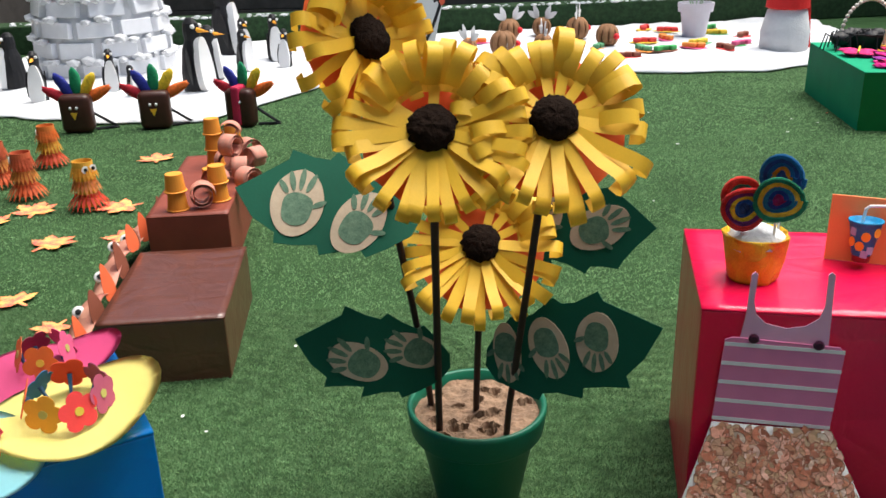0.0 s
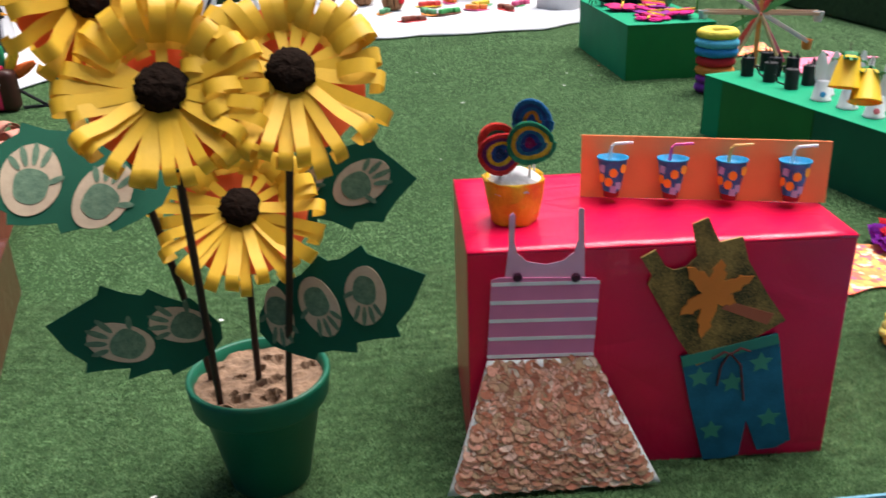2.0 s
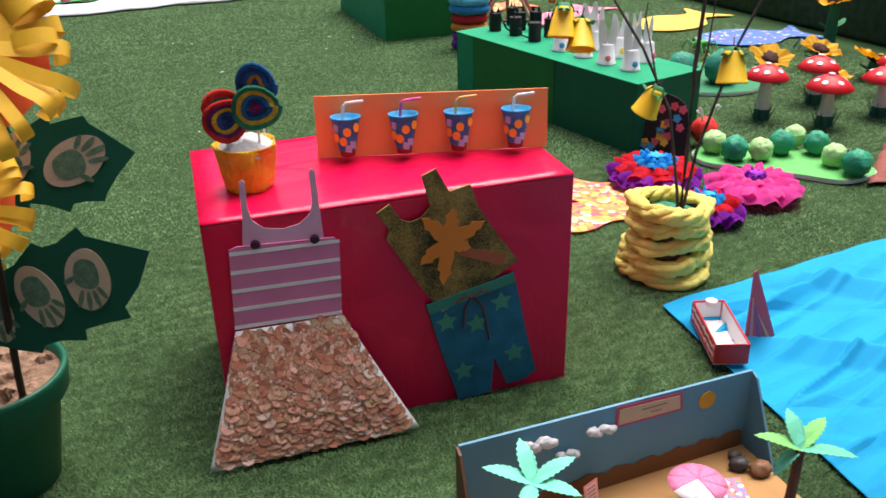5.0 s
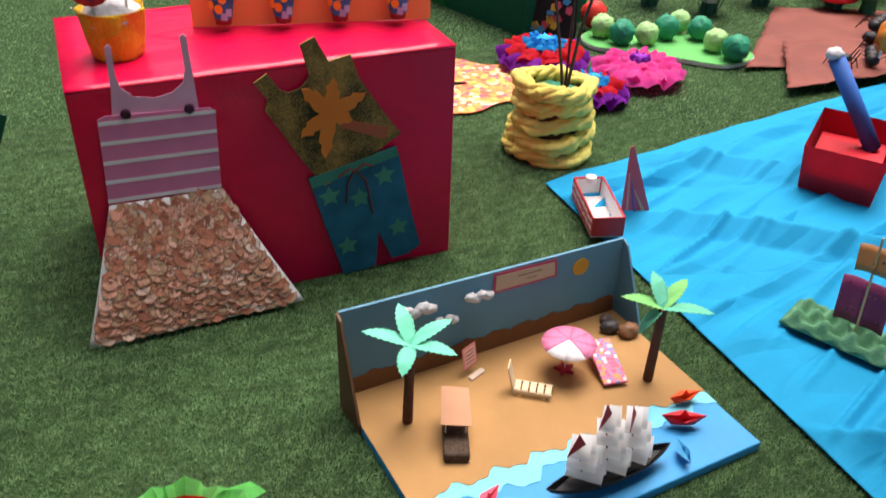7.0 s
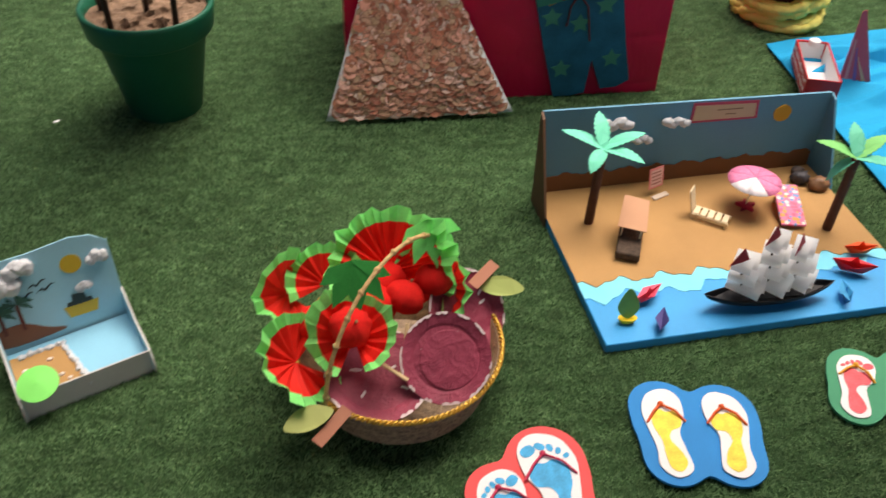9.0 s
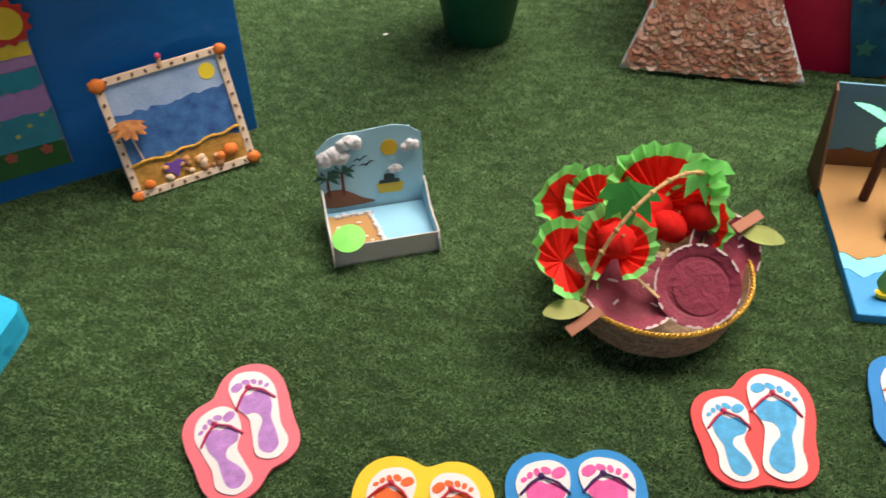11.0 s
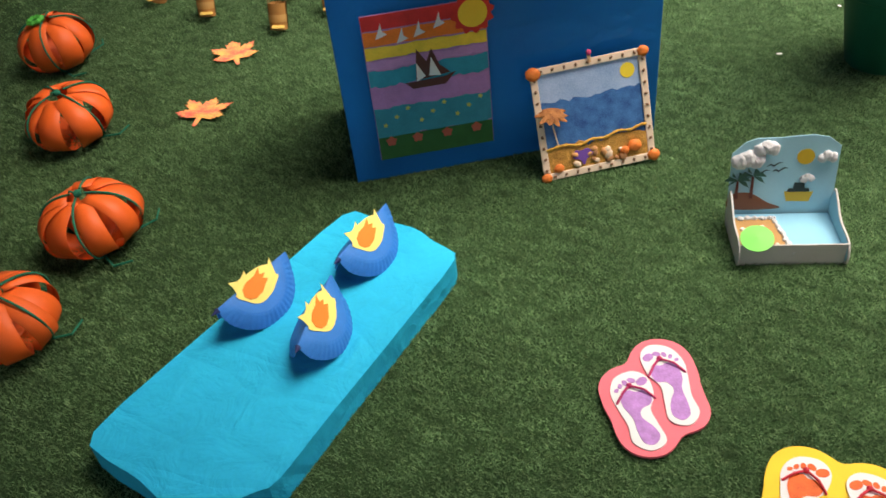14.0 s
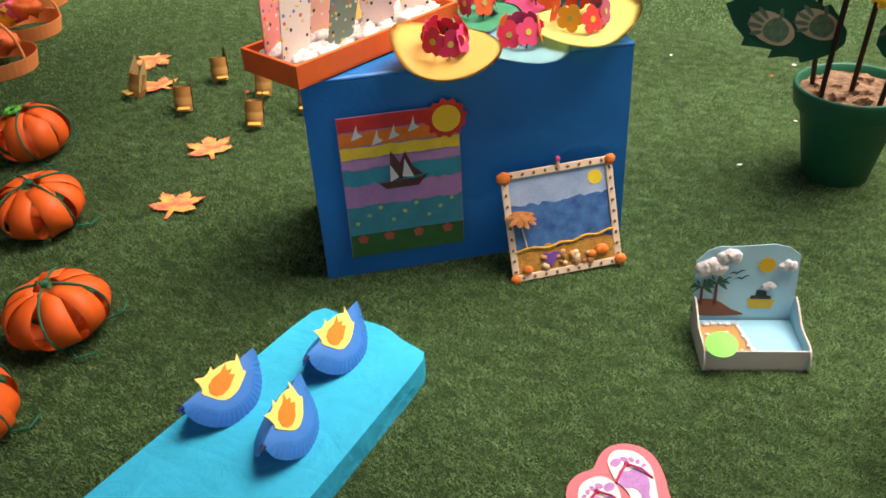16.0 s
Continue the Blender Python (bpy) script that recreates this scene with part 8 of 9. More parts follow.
def near_green_box():
    t = thing("green_box", NGB, "long box wrapped in green papers of two shades", "box")
    w, L, h = 0.44, 1.49, 0.345
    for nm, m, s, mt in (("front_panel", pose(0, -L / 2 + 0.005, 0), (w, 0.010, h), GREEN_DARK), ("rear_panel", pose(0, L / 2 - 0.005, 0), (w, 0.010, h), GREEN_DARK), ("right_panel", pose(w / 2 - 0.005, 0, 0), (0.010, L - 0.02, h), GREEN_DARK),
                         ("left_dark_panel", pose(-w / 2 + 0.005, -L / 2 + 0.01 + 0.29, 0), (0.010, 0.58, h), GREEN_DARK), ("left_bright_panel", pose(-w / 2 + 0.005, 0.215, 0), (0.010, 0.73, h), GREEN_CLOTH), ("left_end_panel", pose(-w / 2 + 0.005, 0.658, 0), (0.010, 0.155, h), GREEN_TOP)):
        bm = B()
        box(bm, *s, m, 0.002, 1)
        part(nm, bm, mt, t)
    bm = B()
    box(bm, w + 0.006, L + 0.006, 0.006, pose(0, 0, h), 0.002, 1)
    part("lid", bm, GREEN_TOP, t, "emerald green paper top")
    Z = h + 0.006
    for k, (x, y) in enumerate(((2.70, 4.60), (2.745, 4.43), (2.765, 4.24), (2.87, 4.70), (2.93, 4.52), (2.98, 4.36), (2.84, 4.55), (2.90, 4.30))):
        b = thing("black_cup_cat", pose(x, y, Z, 0, 0, 30 * k), "black painted tube cat with pointed ears", "tube figure", "black tube cats on the green box")
        bm = B()
        lathe(bm, [(0, 0), (0.036, 0), (0.036, 0.10), (0.034, 0.105), (0, 0.105)], 20)
        part("tube_body", bm, BLACK_CARD, b)
        for s in (-1, 1):
            bm = B()
            prism(bm, [(-0.014, 0), (0.014, 0), (0, 0.035)], 0.003, pose(0.02 * s, 0, 0.100, 90))
            part("ear", bm, BLACK_CARD, b)
        bm = B()
        tube(bm, [(0, 0.034, 0.02), (0.01, 0.07, 0.03), (0.0, 0.085, 0.07)], 0.005, 6)
        part("tail", bm, BLACK_CARD, b)
    CUPW = mat("white_plastic_cup", (0.78, 0.79, 0.80), 0.35, var=0.04, scale=20, bump=0.04, thin=0.2)
    for k, (x, y) in enumerate(((2.83, 3.62), (2.865, 3.46), (2.81, 3.80), (3.03, 3.56), (2.78, 3.98), (2.97, 3.72), (2.95, 3.90), (3.06, 3.70), (2.86, 4.08), (3.0, 4.05))):
        b = thing("rabbit_cup", pose(x, y, Z, 0, 0, -25 + 17 * (k % 4)) @ Matrix.Scale(1.22, 4), "upturned white plastic cup rabbit with tall ears", "cup figure", "white cup rabbits on the green box")
        bm = B()
        lathe(bm, [(0.040, 0.0), (0.042, 0.004), (0.038, 0.008), (0.028, 0.080), (0.026, 0.083), (0, 0.083), (0, 0.080), (0.024, 0.079), (0.036, 0.004)], 22)
        part("cup_body", bm, CUPW, b, smooth=True)
        for s in (-1, 1):
            bm = B()
            prism(bm, smooth_ring([(-0.014, 0.0), (0.014, 0.0), (0.018, 0.06), (0.006, 0.105), (-0.010, 0.10), (-0.017, 0.05)], 3), 0.0012, pose(0.016 * s, 0, 0.075, 90, 0, 0) @ pose(0, 0, 0, 0, 0, -6 * s))
            part("ear", bm, WHITE_CARD, b)
        bm = B()
        lathe(bm, [(0, 0), (0.012, 0), (0.012, 0.004), (0, 0.006)], 10, pose(0, -0.036, 0.03, 80))
        part("nose", bm, card(((0.75, 0.15, 0.2), (0.05, 0.3, 0.6), (0.75, 0.5, 0.05))[k % 3]), b)
    b = thing("flower_chalkboard", pose(2.846, 3.150, 0, 0, 0, -60), "small black board with pressed flowers against the green box", "board")
    bm = B()
    prism(bm, smooth_ring([(-0.11, 0.0), (0.11, 0.0), (0.12, 0.15), (0.09, 0.26), (0.0, 0.30), (-0.09, 0.26), (-0.12, 0.15)], 4), 0.008, pose(0, 0, 0, 80))
    part("black_board", bm, BLACK_CARD, b)
    r = random.Random(2)
    for k in range(16):
        x, y = -0.09 + 0.18 * r.random(), 0.04 + 0.21 * r.random()
        bm = B()
        prism(bm, outline(lambda a: 0.022 * (0.7 + 0.3 * abs(math.cos(2.5 * a))), 20), 0.002, pose(0, -0.0085, 0.002, 80) @ pose(x, y, 0))
        part("card_flower", bm, card([(0.65, 0.10, 0.15), (0.70, 0.45, 0.05), (0.05, 0.30, 0.55), (0.60, 0.08, 0.10)][k % 4]), b)


near_green_box()


# ---- far green box and fairground wheel ----
def far_green_box():
    M = pose(2.94, 6.80, 0, 0, 0, -4)
    t = thing("green_box", M, "green wrapped box with felt flowers on its top", "box")
    w, L, h = 0.66, 1.42, 0.405
    for nm, m, s, mt in (("front_panel", pose(0, -L / 2 + 0.005, 0), (w, 0.010, h), GREEN_CLOTH), ("rear_panel", pose(0, L / 2 - 0.005, 0), (w, 0.010, h), GREEN_CLOTH), ("right_panel", pose(w / 2 - 0.005, 0, 0), (0.010, L - 0.02, h), GREEN_TOP), ("left_panel", pose(-w / 2 + 0.005, 0, 0), (0.010, L - 0.02, h), GREEN_TOP)):
        bm = B()
        box(bm, *s, m, 0.002, 1)
        part(nm, bm, mt, t)
    bm = B()
    box(bm, w + 0.006, L + 0.006, 0.006, pose(0, 0, h), 0.002, 1)
    part("lid", bm, GREEN_TOP, t, "emerald green paper top")
    r = random.Random(8)
    for k in range(11):
        c = ((0.62, 0.02, 0.20), (0.65, 0.03, 0.16), (0.28, 0.03, 0.26))[k % 3]
        f = thing("crochet_butterfly", M @ pose(-0.20 + 0.40 * r.random(), -0.55 + 0.55 * r.random(), h + 0.012 + 0.012 * k / 3, 8 * r.random(), 8 * r.random(), 360 * r.random()), "ruffled pink and purple wool butterfly with yellow body", "wool butterfly", "wool butterflies on the green box")
        wool = mat("boucle_wool", c, 0.95, var=0.35, scale=60, bump=0.9)
        for s in (-1, 1):
            for rx, ry, dx, dy in ((0.075, 0.055, 0.06, 0.03), (0.055, 0.05, 0.05, -0.05)):
                bm = B()
                ball(bm, (rx, ry, 0.014), pose(dx * s, dy, 0), 14, 0.6, 4, k + 30 * dy)
                part("wool_wing", bm, wool, f)
        bm = B()
        tube(bm, [(0, -0.09, 0.016), (0, 0.10, 0.016)], 0.008, 6)
        part("yellow_body", bm, card((0.75, 0.50, 0.04)), f)
    for k, (x, y) in enumerate(((-0.22, 0.30), (-0.12, 0.45), (0.02, 0.34), (0.12, 0.48), (0.18, 0.30), (-0.05, 0.55))):
        f = thing("black_spider", M @ pose(x, y, h + 0.008, 0, 0, 60 * k), "black wool spider with bent legs", "toy spider", "black spiders on the green box")
        bm = B()
        ball(bm, (0.07, 0.06, 0.055), pose(0, 0, 0.08), 14, 0.3, 5, k)
        part("body", bm, BLACK_CARD, f)
        for q in range(8):
            a = radians(q * 45 + 20)
            bm = B()
            tube(bm, [(0.05 * math.cos(a), 0.05 * math.sin(a), 0.08), (0.11 * math.cos(a), 0.11 * math.sin(a), 0.12), (0.14 * math.cos(a), 0.14 * math.sin(a), 0.0)], 0.006, 5)
            part("leg", bm, BLACK_CARD, f)
    f = thing("handled_basket", M @ pose(0.16, 0.10, h + 0.008), "small basket with a tall twisted handle on the green box", "basket")
    bm = B()
    lathe(bm, [(0, 0), (0.09, 0), (0.13, 0.07), (0.12, 0.07), (0.08, 0.01), (0, 0.01)], 24)
    part("basket_body", bm, WICKER, f)
    bm = B()
    tube(bm, [(0.12 * math.cos(math.pi * q / 20), 0, 0.06 + 0.28 * math.sin(math.pi * q / 20)) for q in range(21)], 0.010, 6)
    part("handle", bm, card((0.62, 0.50, 0.34)), f)


far_green_box()


def beaded_basket():
    t = thing("beaded_basket", pose(2.98, 7.22, 0.412, 0, 0, 8), "dark basket with an arched white beaded handle on the box", "basket")
    bm = B()
    lathe(bm, [(0, 0), (0.15, 0.0), (0.20, 0.10), (0.205, 0.12), (0.185, 0.12), (0.14, 0.02), (0, 0.02)], 28)
    part("basket_body", bm, BLACK_CARD, t)
    bead = None
    for q in range(23):
        a = math.pi * q / 22
        m = pose(0.21 * math.cos(a), 0, 0.10 + 0.27 * math.sin(a))
        if bead is None:
            bm = B()
            ball(bm, 0.017, None, 10)
            bead = part("bead", bm, card((0.72, 0.66, 0.58)), t, m=m)
        else:
            again(bead, m)
    bm = B()
    tube(bm, [(0.21 * math.cos(math.pi * q / 22), 0, 0.10 + 0.27 * math.sin(math.pi * q / 22)) for q in range(23)], 0.006, 6)
    part("handle_wire", bm, card((0.60, 0.52, 0.44)), t)


beaded_basket()


def fair_wheel():
    M = pose(3.55, 6.05, 0, 0, 0, -25)
    t = thing("cup_ferris_wheel", M, "craft stick ferris wheel with hanging paper cups", "model wheel")
    cols = [(0.72, 0.30, 0.08), (0.70, 0.10, 0.08), (0.10, 0.38, 0.12), (0.72, 0.45, 0.30), (0.60, 0.58, 0.55), (0.65, 0.15, 0.25)]
    for y in (-0.06, 0.06):
        for k in range(12):
            bm = B()
            box(bm, 0.022, 0.005, 0.40, None, 0.001, 1)
            part("spoke", bm, card(cols[k % 6]), t, m=pose(0, y, 0.46, 0, k * 30, 0))
    for y in (-0.09, 0.09):
        for s in (-1, 1):
            bm = B()
            tube(bm, [(0.22 * s, y * 1.3, 0), (0, y, 0.46)], 0.012, 8)
            part("support", bm, card((0.55, 0.42, 0.22)), t)
    bm = B()
    tube(bm, [(0, -0.12, 0.46), (0, 0.12, 0.46)], 0.010, 8)
    part("axle", bm, card((0.5, 0.1, 0.08)), t)
    for k in range(12):
        a = radians(k * 30)
        bm = B()
        lathe(bm, [(0, 0), (0.028, 0), (0.038, 0.07), (0.036, 0.07), (0.026, 0.004), (0, 0.004)], 16, pose(0.40 * math.sin(a), 0, 0.46 + 0.40 * math.cos(a) - 0.06))
        part("hanging_cup", bm, card([(0.60, 0.60, 0.58), (0.72, 0.24, 0.06), (0.12, 0.35, 0.10)][k % 3]), t)
    for k, (r, z, c) in enumerate(((0.099, 0.04, (0.16, 0.02, 0.30)), (0.092, 0.10, (0.25, 0.03, 0.35)), (0.099, 0.16, (0.78, 0.28, 0.04)), (0.099, 0.225, (0.60, 0.02, 0.03)), (0.112, 0.29, (0.02, 0.25, 0.55)), (0.115, 0.35, (0.10, 0.50, 0.70)), (0.109, 0.41, (0.78, 0.62, 0.08)))):
        bm = B()
        n = 40
        tube(bm, [((r + 0.006 * math.sin(5 * b)) * math.cos(b), (r + 0.006 * math.sin(5 * b)) * math.sin(b), z) for b in (2 * math.pi * q / n for q in range(n + 1))], 0.032, 10, cap=False)
        ob = part("paper_ring", bm, mat("twisted_paper", c, 0.7, var=0.2, scale=30, bump=0.2, wrinkle=0.5, wscale=30), smooth=True)
        ob.matrix_basis = pose(3.02, 5.62, 0)
        tagged(ob, "ring of twisted coloured paper in a stacked tower", "paper ring", "stacked paper rings")


fair_wheel()


# ---- winter corner ----
def snow_sheet():
    bm = B()

    def P(u, v):
        x = -5.4 + 9.6 * u
        front = 8.45 - 1.85 * max(0.0, min(1, (-1.35 - x) / 0.9)) + 0.6 * max(0, x - 2.6) + 0.10 * noise.noise(Vector((x * 2.5, 0, 0))) + 0.05 * noise.noise(Vector((x * 7, 3, 0))) + 0.35 * max(0, -3.2 - x)
        y = front + (11.52 + 0.194 * x - front) * v
        return Vector((x, y, 0.022 + min(1, v * 25) * (0.03 + 0.03 * noise.noise(Vector((x * 3, y * 3, 1))) + 0.015 * noise.noise(Vector((x * 9, y * 9, 4))))))
    sheet(bm, P, 130, 50, 0.01)
    tagged(part("snow_sheet", bm, SNOW), "white cotton sheet spread on the turf as snow", "cloth")


snow_sheet()


def igloo():
    C = pose(-4.05, 9.05, 0.03)
    t = thing("egg_box_igloo", C, "white igloo of box bricks with cotton in the joints", "igloo")
    bm = B()
    lathe(bm, [(0.66, 0.0), (0.64, 0.3), (0.60, 0.62), (0.52, 0.95), (0.40, 1.25), (0.20, 1.5), (0, 1.58)], 48)
    part("cotton_core", bm, SNOW, t, smooth=True)
    BR = mat("white_box_brick", (0.72, 0.73, 0.76), 0.6, var=0.06, scale=12, bump=0.15)
    first = None
    rows = 8
    for i in range(rows):
        z = 0.02 + 0.195 * i
        f = z / 1.62
        R = 0.66 * math.sqrt(max(0.02, 1 - f ** 2.2)) + 0.005
        R2 = 0.66 * math.sqrt(max(0.01, 1 - min(0.999, (z + 0.19) / 1.62) ** 2.2)) + 0.005
        n = max(5, int(2 * math.pi * R / 0.405))
        tiltdeg = math.degrees(math.atan2(R - R2, 0.19))
        for k in range(n):
            a = 360 * (k + 0.5 * (i % 2)) / n
            mm = pose(0, 0, z, 0, 0, a) @ pose(R - 0.035, 0, 0, 0, -tiltdeg, 0)
            if first is None:
                bm = B()
                box(bm, 0.10, 0.335, 0.150, None, 0.010, 2)
                first = part("brick", bm, BR, t, m=mm)
            else:
                again(first, mm)
    r = random.Random(3)
    bm = B()
    for k in range(420):
        a, z = 2 * math.pi * r.random(), 0.195 * r.randrange(9) + 0.03 * (r.random() - 0.5)
        z = max(0.0, z)
        R = 0.66 * math.sqrt(max(0.02, 1 - min(0.99, z / 1.62) ** 2.2)) + 0.03
        s = 0.024 + 0.034 * r.random()
        mtx = pose(R * math.cos(a), R * math.sin(a), max(0.0, z - 0.005))
        res = bmesh.ops.create_icosphere(bm, subdivisions=1, radius=s, matrix=mtx @ Matrix.Diagonal((1.4, 1.4, 0.8, 1)))
        for v in res["verts"]:
            v.co += 0.012 * noise.noise_vector(v.co * 30)
    tagged(part("cotton_joints", bm, SNOW, t, "tufts of cotton snow in the joints"), kind="stuff")


igloo()


def ledge_snow():
    r = random.Random(17)
    bm = B()
    for k in range(330):
        x = -6.0 + 9.4 * r.random()
        s = 0.010 + 0.022 * r.random() ** 2
        bmesh.ops.create_icosphere(bm, subdivisions=1, radius=s, matrix=LEDGE @ pose(x, 0.01 + 0.22 * r.random() ** 2, 0.341 + 0.2 * s) @ Matrix.Diagonal((1.6, 1.2, 0.7, 1)))
    tagged(part("cotton_flecks", bm, SNOW), "white cotton flecks strewn along the turf ledge", "cotton flecks", kind="stuff")


ledge_snow()


def penguin(x, y, s, rz, kind=0):
    """A folded card penguin: black back and cap, flat white front, two card flippers, a long beak."""
    t = thing("card_penguin", pose(x, y, 0.05, 0, 0, rz), "black and white card penguin with an orange beak", "paper penguin", "card penguins on the snow")
    bm = B()
    prof = [(0, 0), (0.10 * s, 0.0), (0.105 * s, 0.12 * s), (0.085 * s, 0.29 * s), (0.060 * s, 0.36 * s), (0.066 * s, 0.42 * s), (0.058 * s, 0.475 * s), (0.03 * s, 0.51 * s), (0, 0.515 * s)]
    lathe(bm, prof, 14, Matrix.Diagonal((0.80, 1.0, 1, 1)), lambda a, i: 1 + 0.05 * math.sin(3 * a + i))
    part("body", bm, BLACK_CARD, t)
    bm = B()
    prism(bm, smooth_ring([(-0.055 * s, 0.01 * s), (0.055 * s, 0.01 * s), (0.075 * s, 0.14 * s), (0.055 * s, 0.29 * s), (0.025 * s, 0.37 * s), (-0.025 * s, 0.37 * s), (-0.055 * s, 0.29 * s), (-0.075 * s, 0.14 * s)], 4), 0.05 * s, pose(0, -0.075 * s, 0.0, 84))
    part("white_belly", bm, WHITE_CARD, t, "white belly")
    bm = B()
    lathe(bm, [(0, 0), (0.022 * s, 0), (0.0, 0.12 * s)], 8, pose(0, -0.045 * s, 0.43 * s, 96))
    part("beak", bm, card((0.85, 0.36, 0.03)), t, "orange beak")
    for sx in (-1, 1):
        bm = B()
        prism(bm, smooth_ring([(0, 0), (0.045 * s, -0.10 * s), (0.02 * s, -0.26 * s), (-0.02 * s, -0.12 * s)], 4), 0.006, pose(sx * 0.082 * s, 0, 0.31 * s, 90, 0, 90 + 25 * sx) @ pose(0, 0, 0, 0, 0, 14 * sx))
        part("flipper", bm, BLACK_CARD, t)
        bm = B()
        ball(bm, 0.017 * s, pose(sx * 0.038 * s, -0.048 * s, 0.455 * s), 8)
        part("eye", bm, WHITE_CARD, t)


for x, y, s, rz in ((-2.66, 7.75, 1.25, 70), (-3.92, 7.32, 0.85, 15), (-4.50, 8.0, 1.0, -70), (-3.45, 7.75, 0.75, 20), (-2.72, 9.55, 0.85, 40), (-2.34, 9.4, 0.95, 30), (-2.50, 8.75, 0.8, 60), (-2.12, 8.95, 0.75, 0), (-3.14, 7.45, 0.55, 60), (-2.70, 8.3, 1.0, 100), (-3.02, 9.9, 1.5, 90)):
    penguin(x, y, s, rz)


def turkey(x, y, rz, cols):
    t = thing("foam_turkey", pose(x, y, 0, 0, 0, rz), "brown foam turkey with bright pipe cleaner tail feathers", "craft turkey", "craft turkeys by the snow")
    BRN = mat("dark_brown_foam", (0.045, 0.015, 0.010), 0.4, var=0.25, scale=15, bump=0.1)
    bm = B()
    box(bm, 0.235, 0.13, 0.29, pose(0, 0, 0.005), 0.045, 4)
    part("body", bm, BRN, t, smooth=True)
    for k, c in enumerate(cols):
        a = -62 + 124 * k / (len(cols) - 1)
        bm = B()
        ball(bm, (0.042, 0.022, 0.12), pose(0, 0, 0.13), 14, 0.25, 8, k)
        part("tail_feather", bm, mat("tinsel", c, 0.6, var=0.4, scale=70, bump=0.9), t, "fuzzy coloured tail feather", m=pose(0, 0.06, 0.20, 0, a, 0) @ pose(0, 0, 0.035))
    for sx in (-1, 1):
        bm = B()
        ball(bm, 0.012, pose(sx * 0.024, -0.067, 0.20), 8)
        part("eye", bm, WHITE_CARD, t)
    bm = B()
    prism(bm, [(-0.025, 0), (0.025, 0), (0, -0.055)], 0.008, pose(0, -0.066, 0.165, 90))
    part("beak", bm, card((0.75, 0.42, 0.03)), t)
    bm = B()
    tube(bm, [(0.10, 0.05, 0.14), (0.22, 0.10, 0.04), (0.26, 0.12, 0.012), (0.10, 0.06, 0.012)], 0.012, 6)
    part("pipe_leg", bm, BLACK_CARD, t)


TC = [(0.55, 0.02, 0.04), (0.02, 0.03, 0.28), (0.01, 0.24, 0.10), (0.75, 0.50, 0.03), (0.75, 0.14, 0.02)]
turkey(-3.13, 6.36, 6, TC)
turkey(-2.56, 6.46, 10, TC)
turkey(-1.90, 6.50, -14, TC)
bm = B()
box(bm, 0.07, 0.14, 0.30, pose(-1.91, 6.49, 0.02, 0, 0, -14), 0.02, 2)
tagged(part("red_felt_saddle", bm, card((0.50, 0.02, 0.07))), "dark red felt strip over the turkey", "felt strip")


def owl(x, y, rz, cols):
    t = thing("fringed_owl", pose(x, y, 0.004, 0, 0, rz), "tube owl with three fringed paper skirts in autumn colours", "tube figure", "fringed tube owls on the turf")
    bm = B()
    lathe(bm, [(0.055, 0.02), (0.055, 0.275), (0.052, 0.275), (0.052, 0.02)], 24)
    part("tube_body", bm, card(cols[0]), t)
    for k, (z, r1, c) in enumerate(((0.095, 0.125, cols[2]), (0.170, 0.092, cols[1]), (0.245, 0.082, cols[0]))):
        bm = B()
        n = 22
        for q in range(n):
            a0, a1 = 2 * math.pi * q / n, 2 * math.pi * (q + 0.8) / n
            am = (a0 + a1) / 2
            zb = z - (0.085 if k == 0 else 0.075)
            vs = [bm.verts.new((0.057 * math.cos(a), 0.057 * math.sin(a), z)) for a in (a0, a1)]
            mid = [bm.verts.new((0.5 * (0.06 + r1) * math.cos(a), 0.5 * (0.06 + r1) * math.sin(a), z - 0.042)) for a in (a1, a0)]
            end = bm.verts.new((r1 * math.cos(am), r1 * math.sin(am), zb))
            bm.faces.new((vs[0], vs[1], mid[0], mid[1]))
            bm.faces.new((mid[1], mid[0], end))
        bmesh.ops.solidify(bm, geom=bm.faces[:], thickness=0.001)
        part("paper_fringe", bm, mat("fringe_paper", c, 0.6, var=0.25, scale=40, bump=0.1), t)
    for sx in (-1, 1):
        for rr, c, o in ((0.022, (0.75, 0.75, 0.72), 0.0), (0.010, (0.01, 0.01, 0.01), 0.003)):
            bm = B()
            prism(bm, outline(lambda a: rr, 14), 0.003, pose(sx * 0.024, -0.054 - o, 0.235, 90))
            part("eye", bm, card(c), t)


owl(-2.88, 5.40, -70, [(0.72, 0.20, 0.04), (0.75, 0.42, 0.05), (0.70, 0.10, 0.04)])
owl(-2.69, 4.72, -75, [(0.55, 0.12, 0.05), (0.68, 0.28, 0.06), (0.75, 0.16, 0.05)])
owl(-2.23, 4.52, 60, [(0.75, 0.40, 0.05), (0.72, 0.30, 0.10), (0.70, 0.08, 0.04)])
owl(-2.98, 4.95, 0, [(0.55, 0.12, 0.05), (0.68, 0.28, 0.06), (0.75, 0.16, 0.05)])


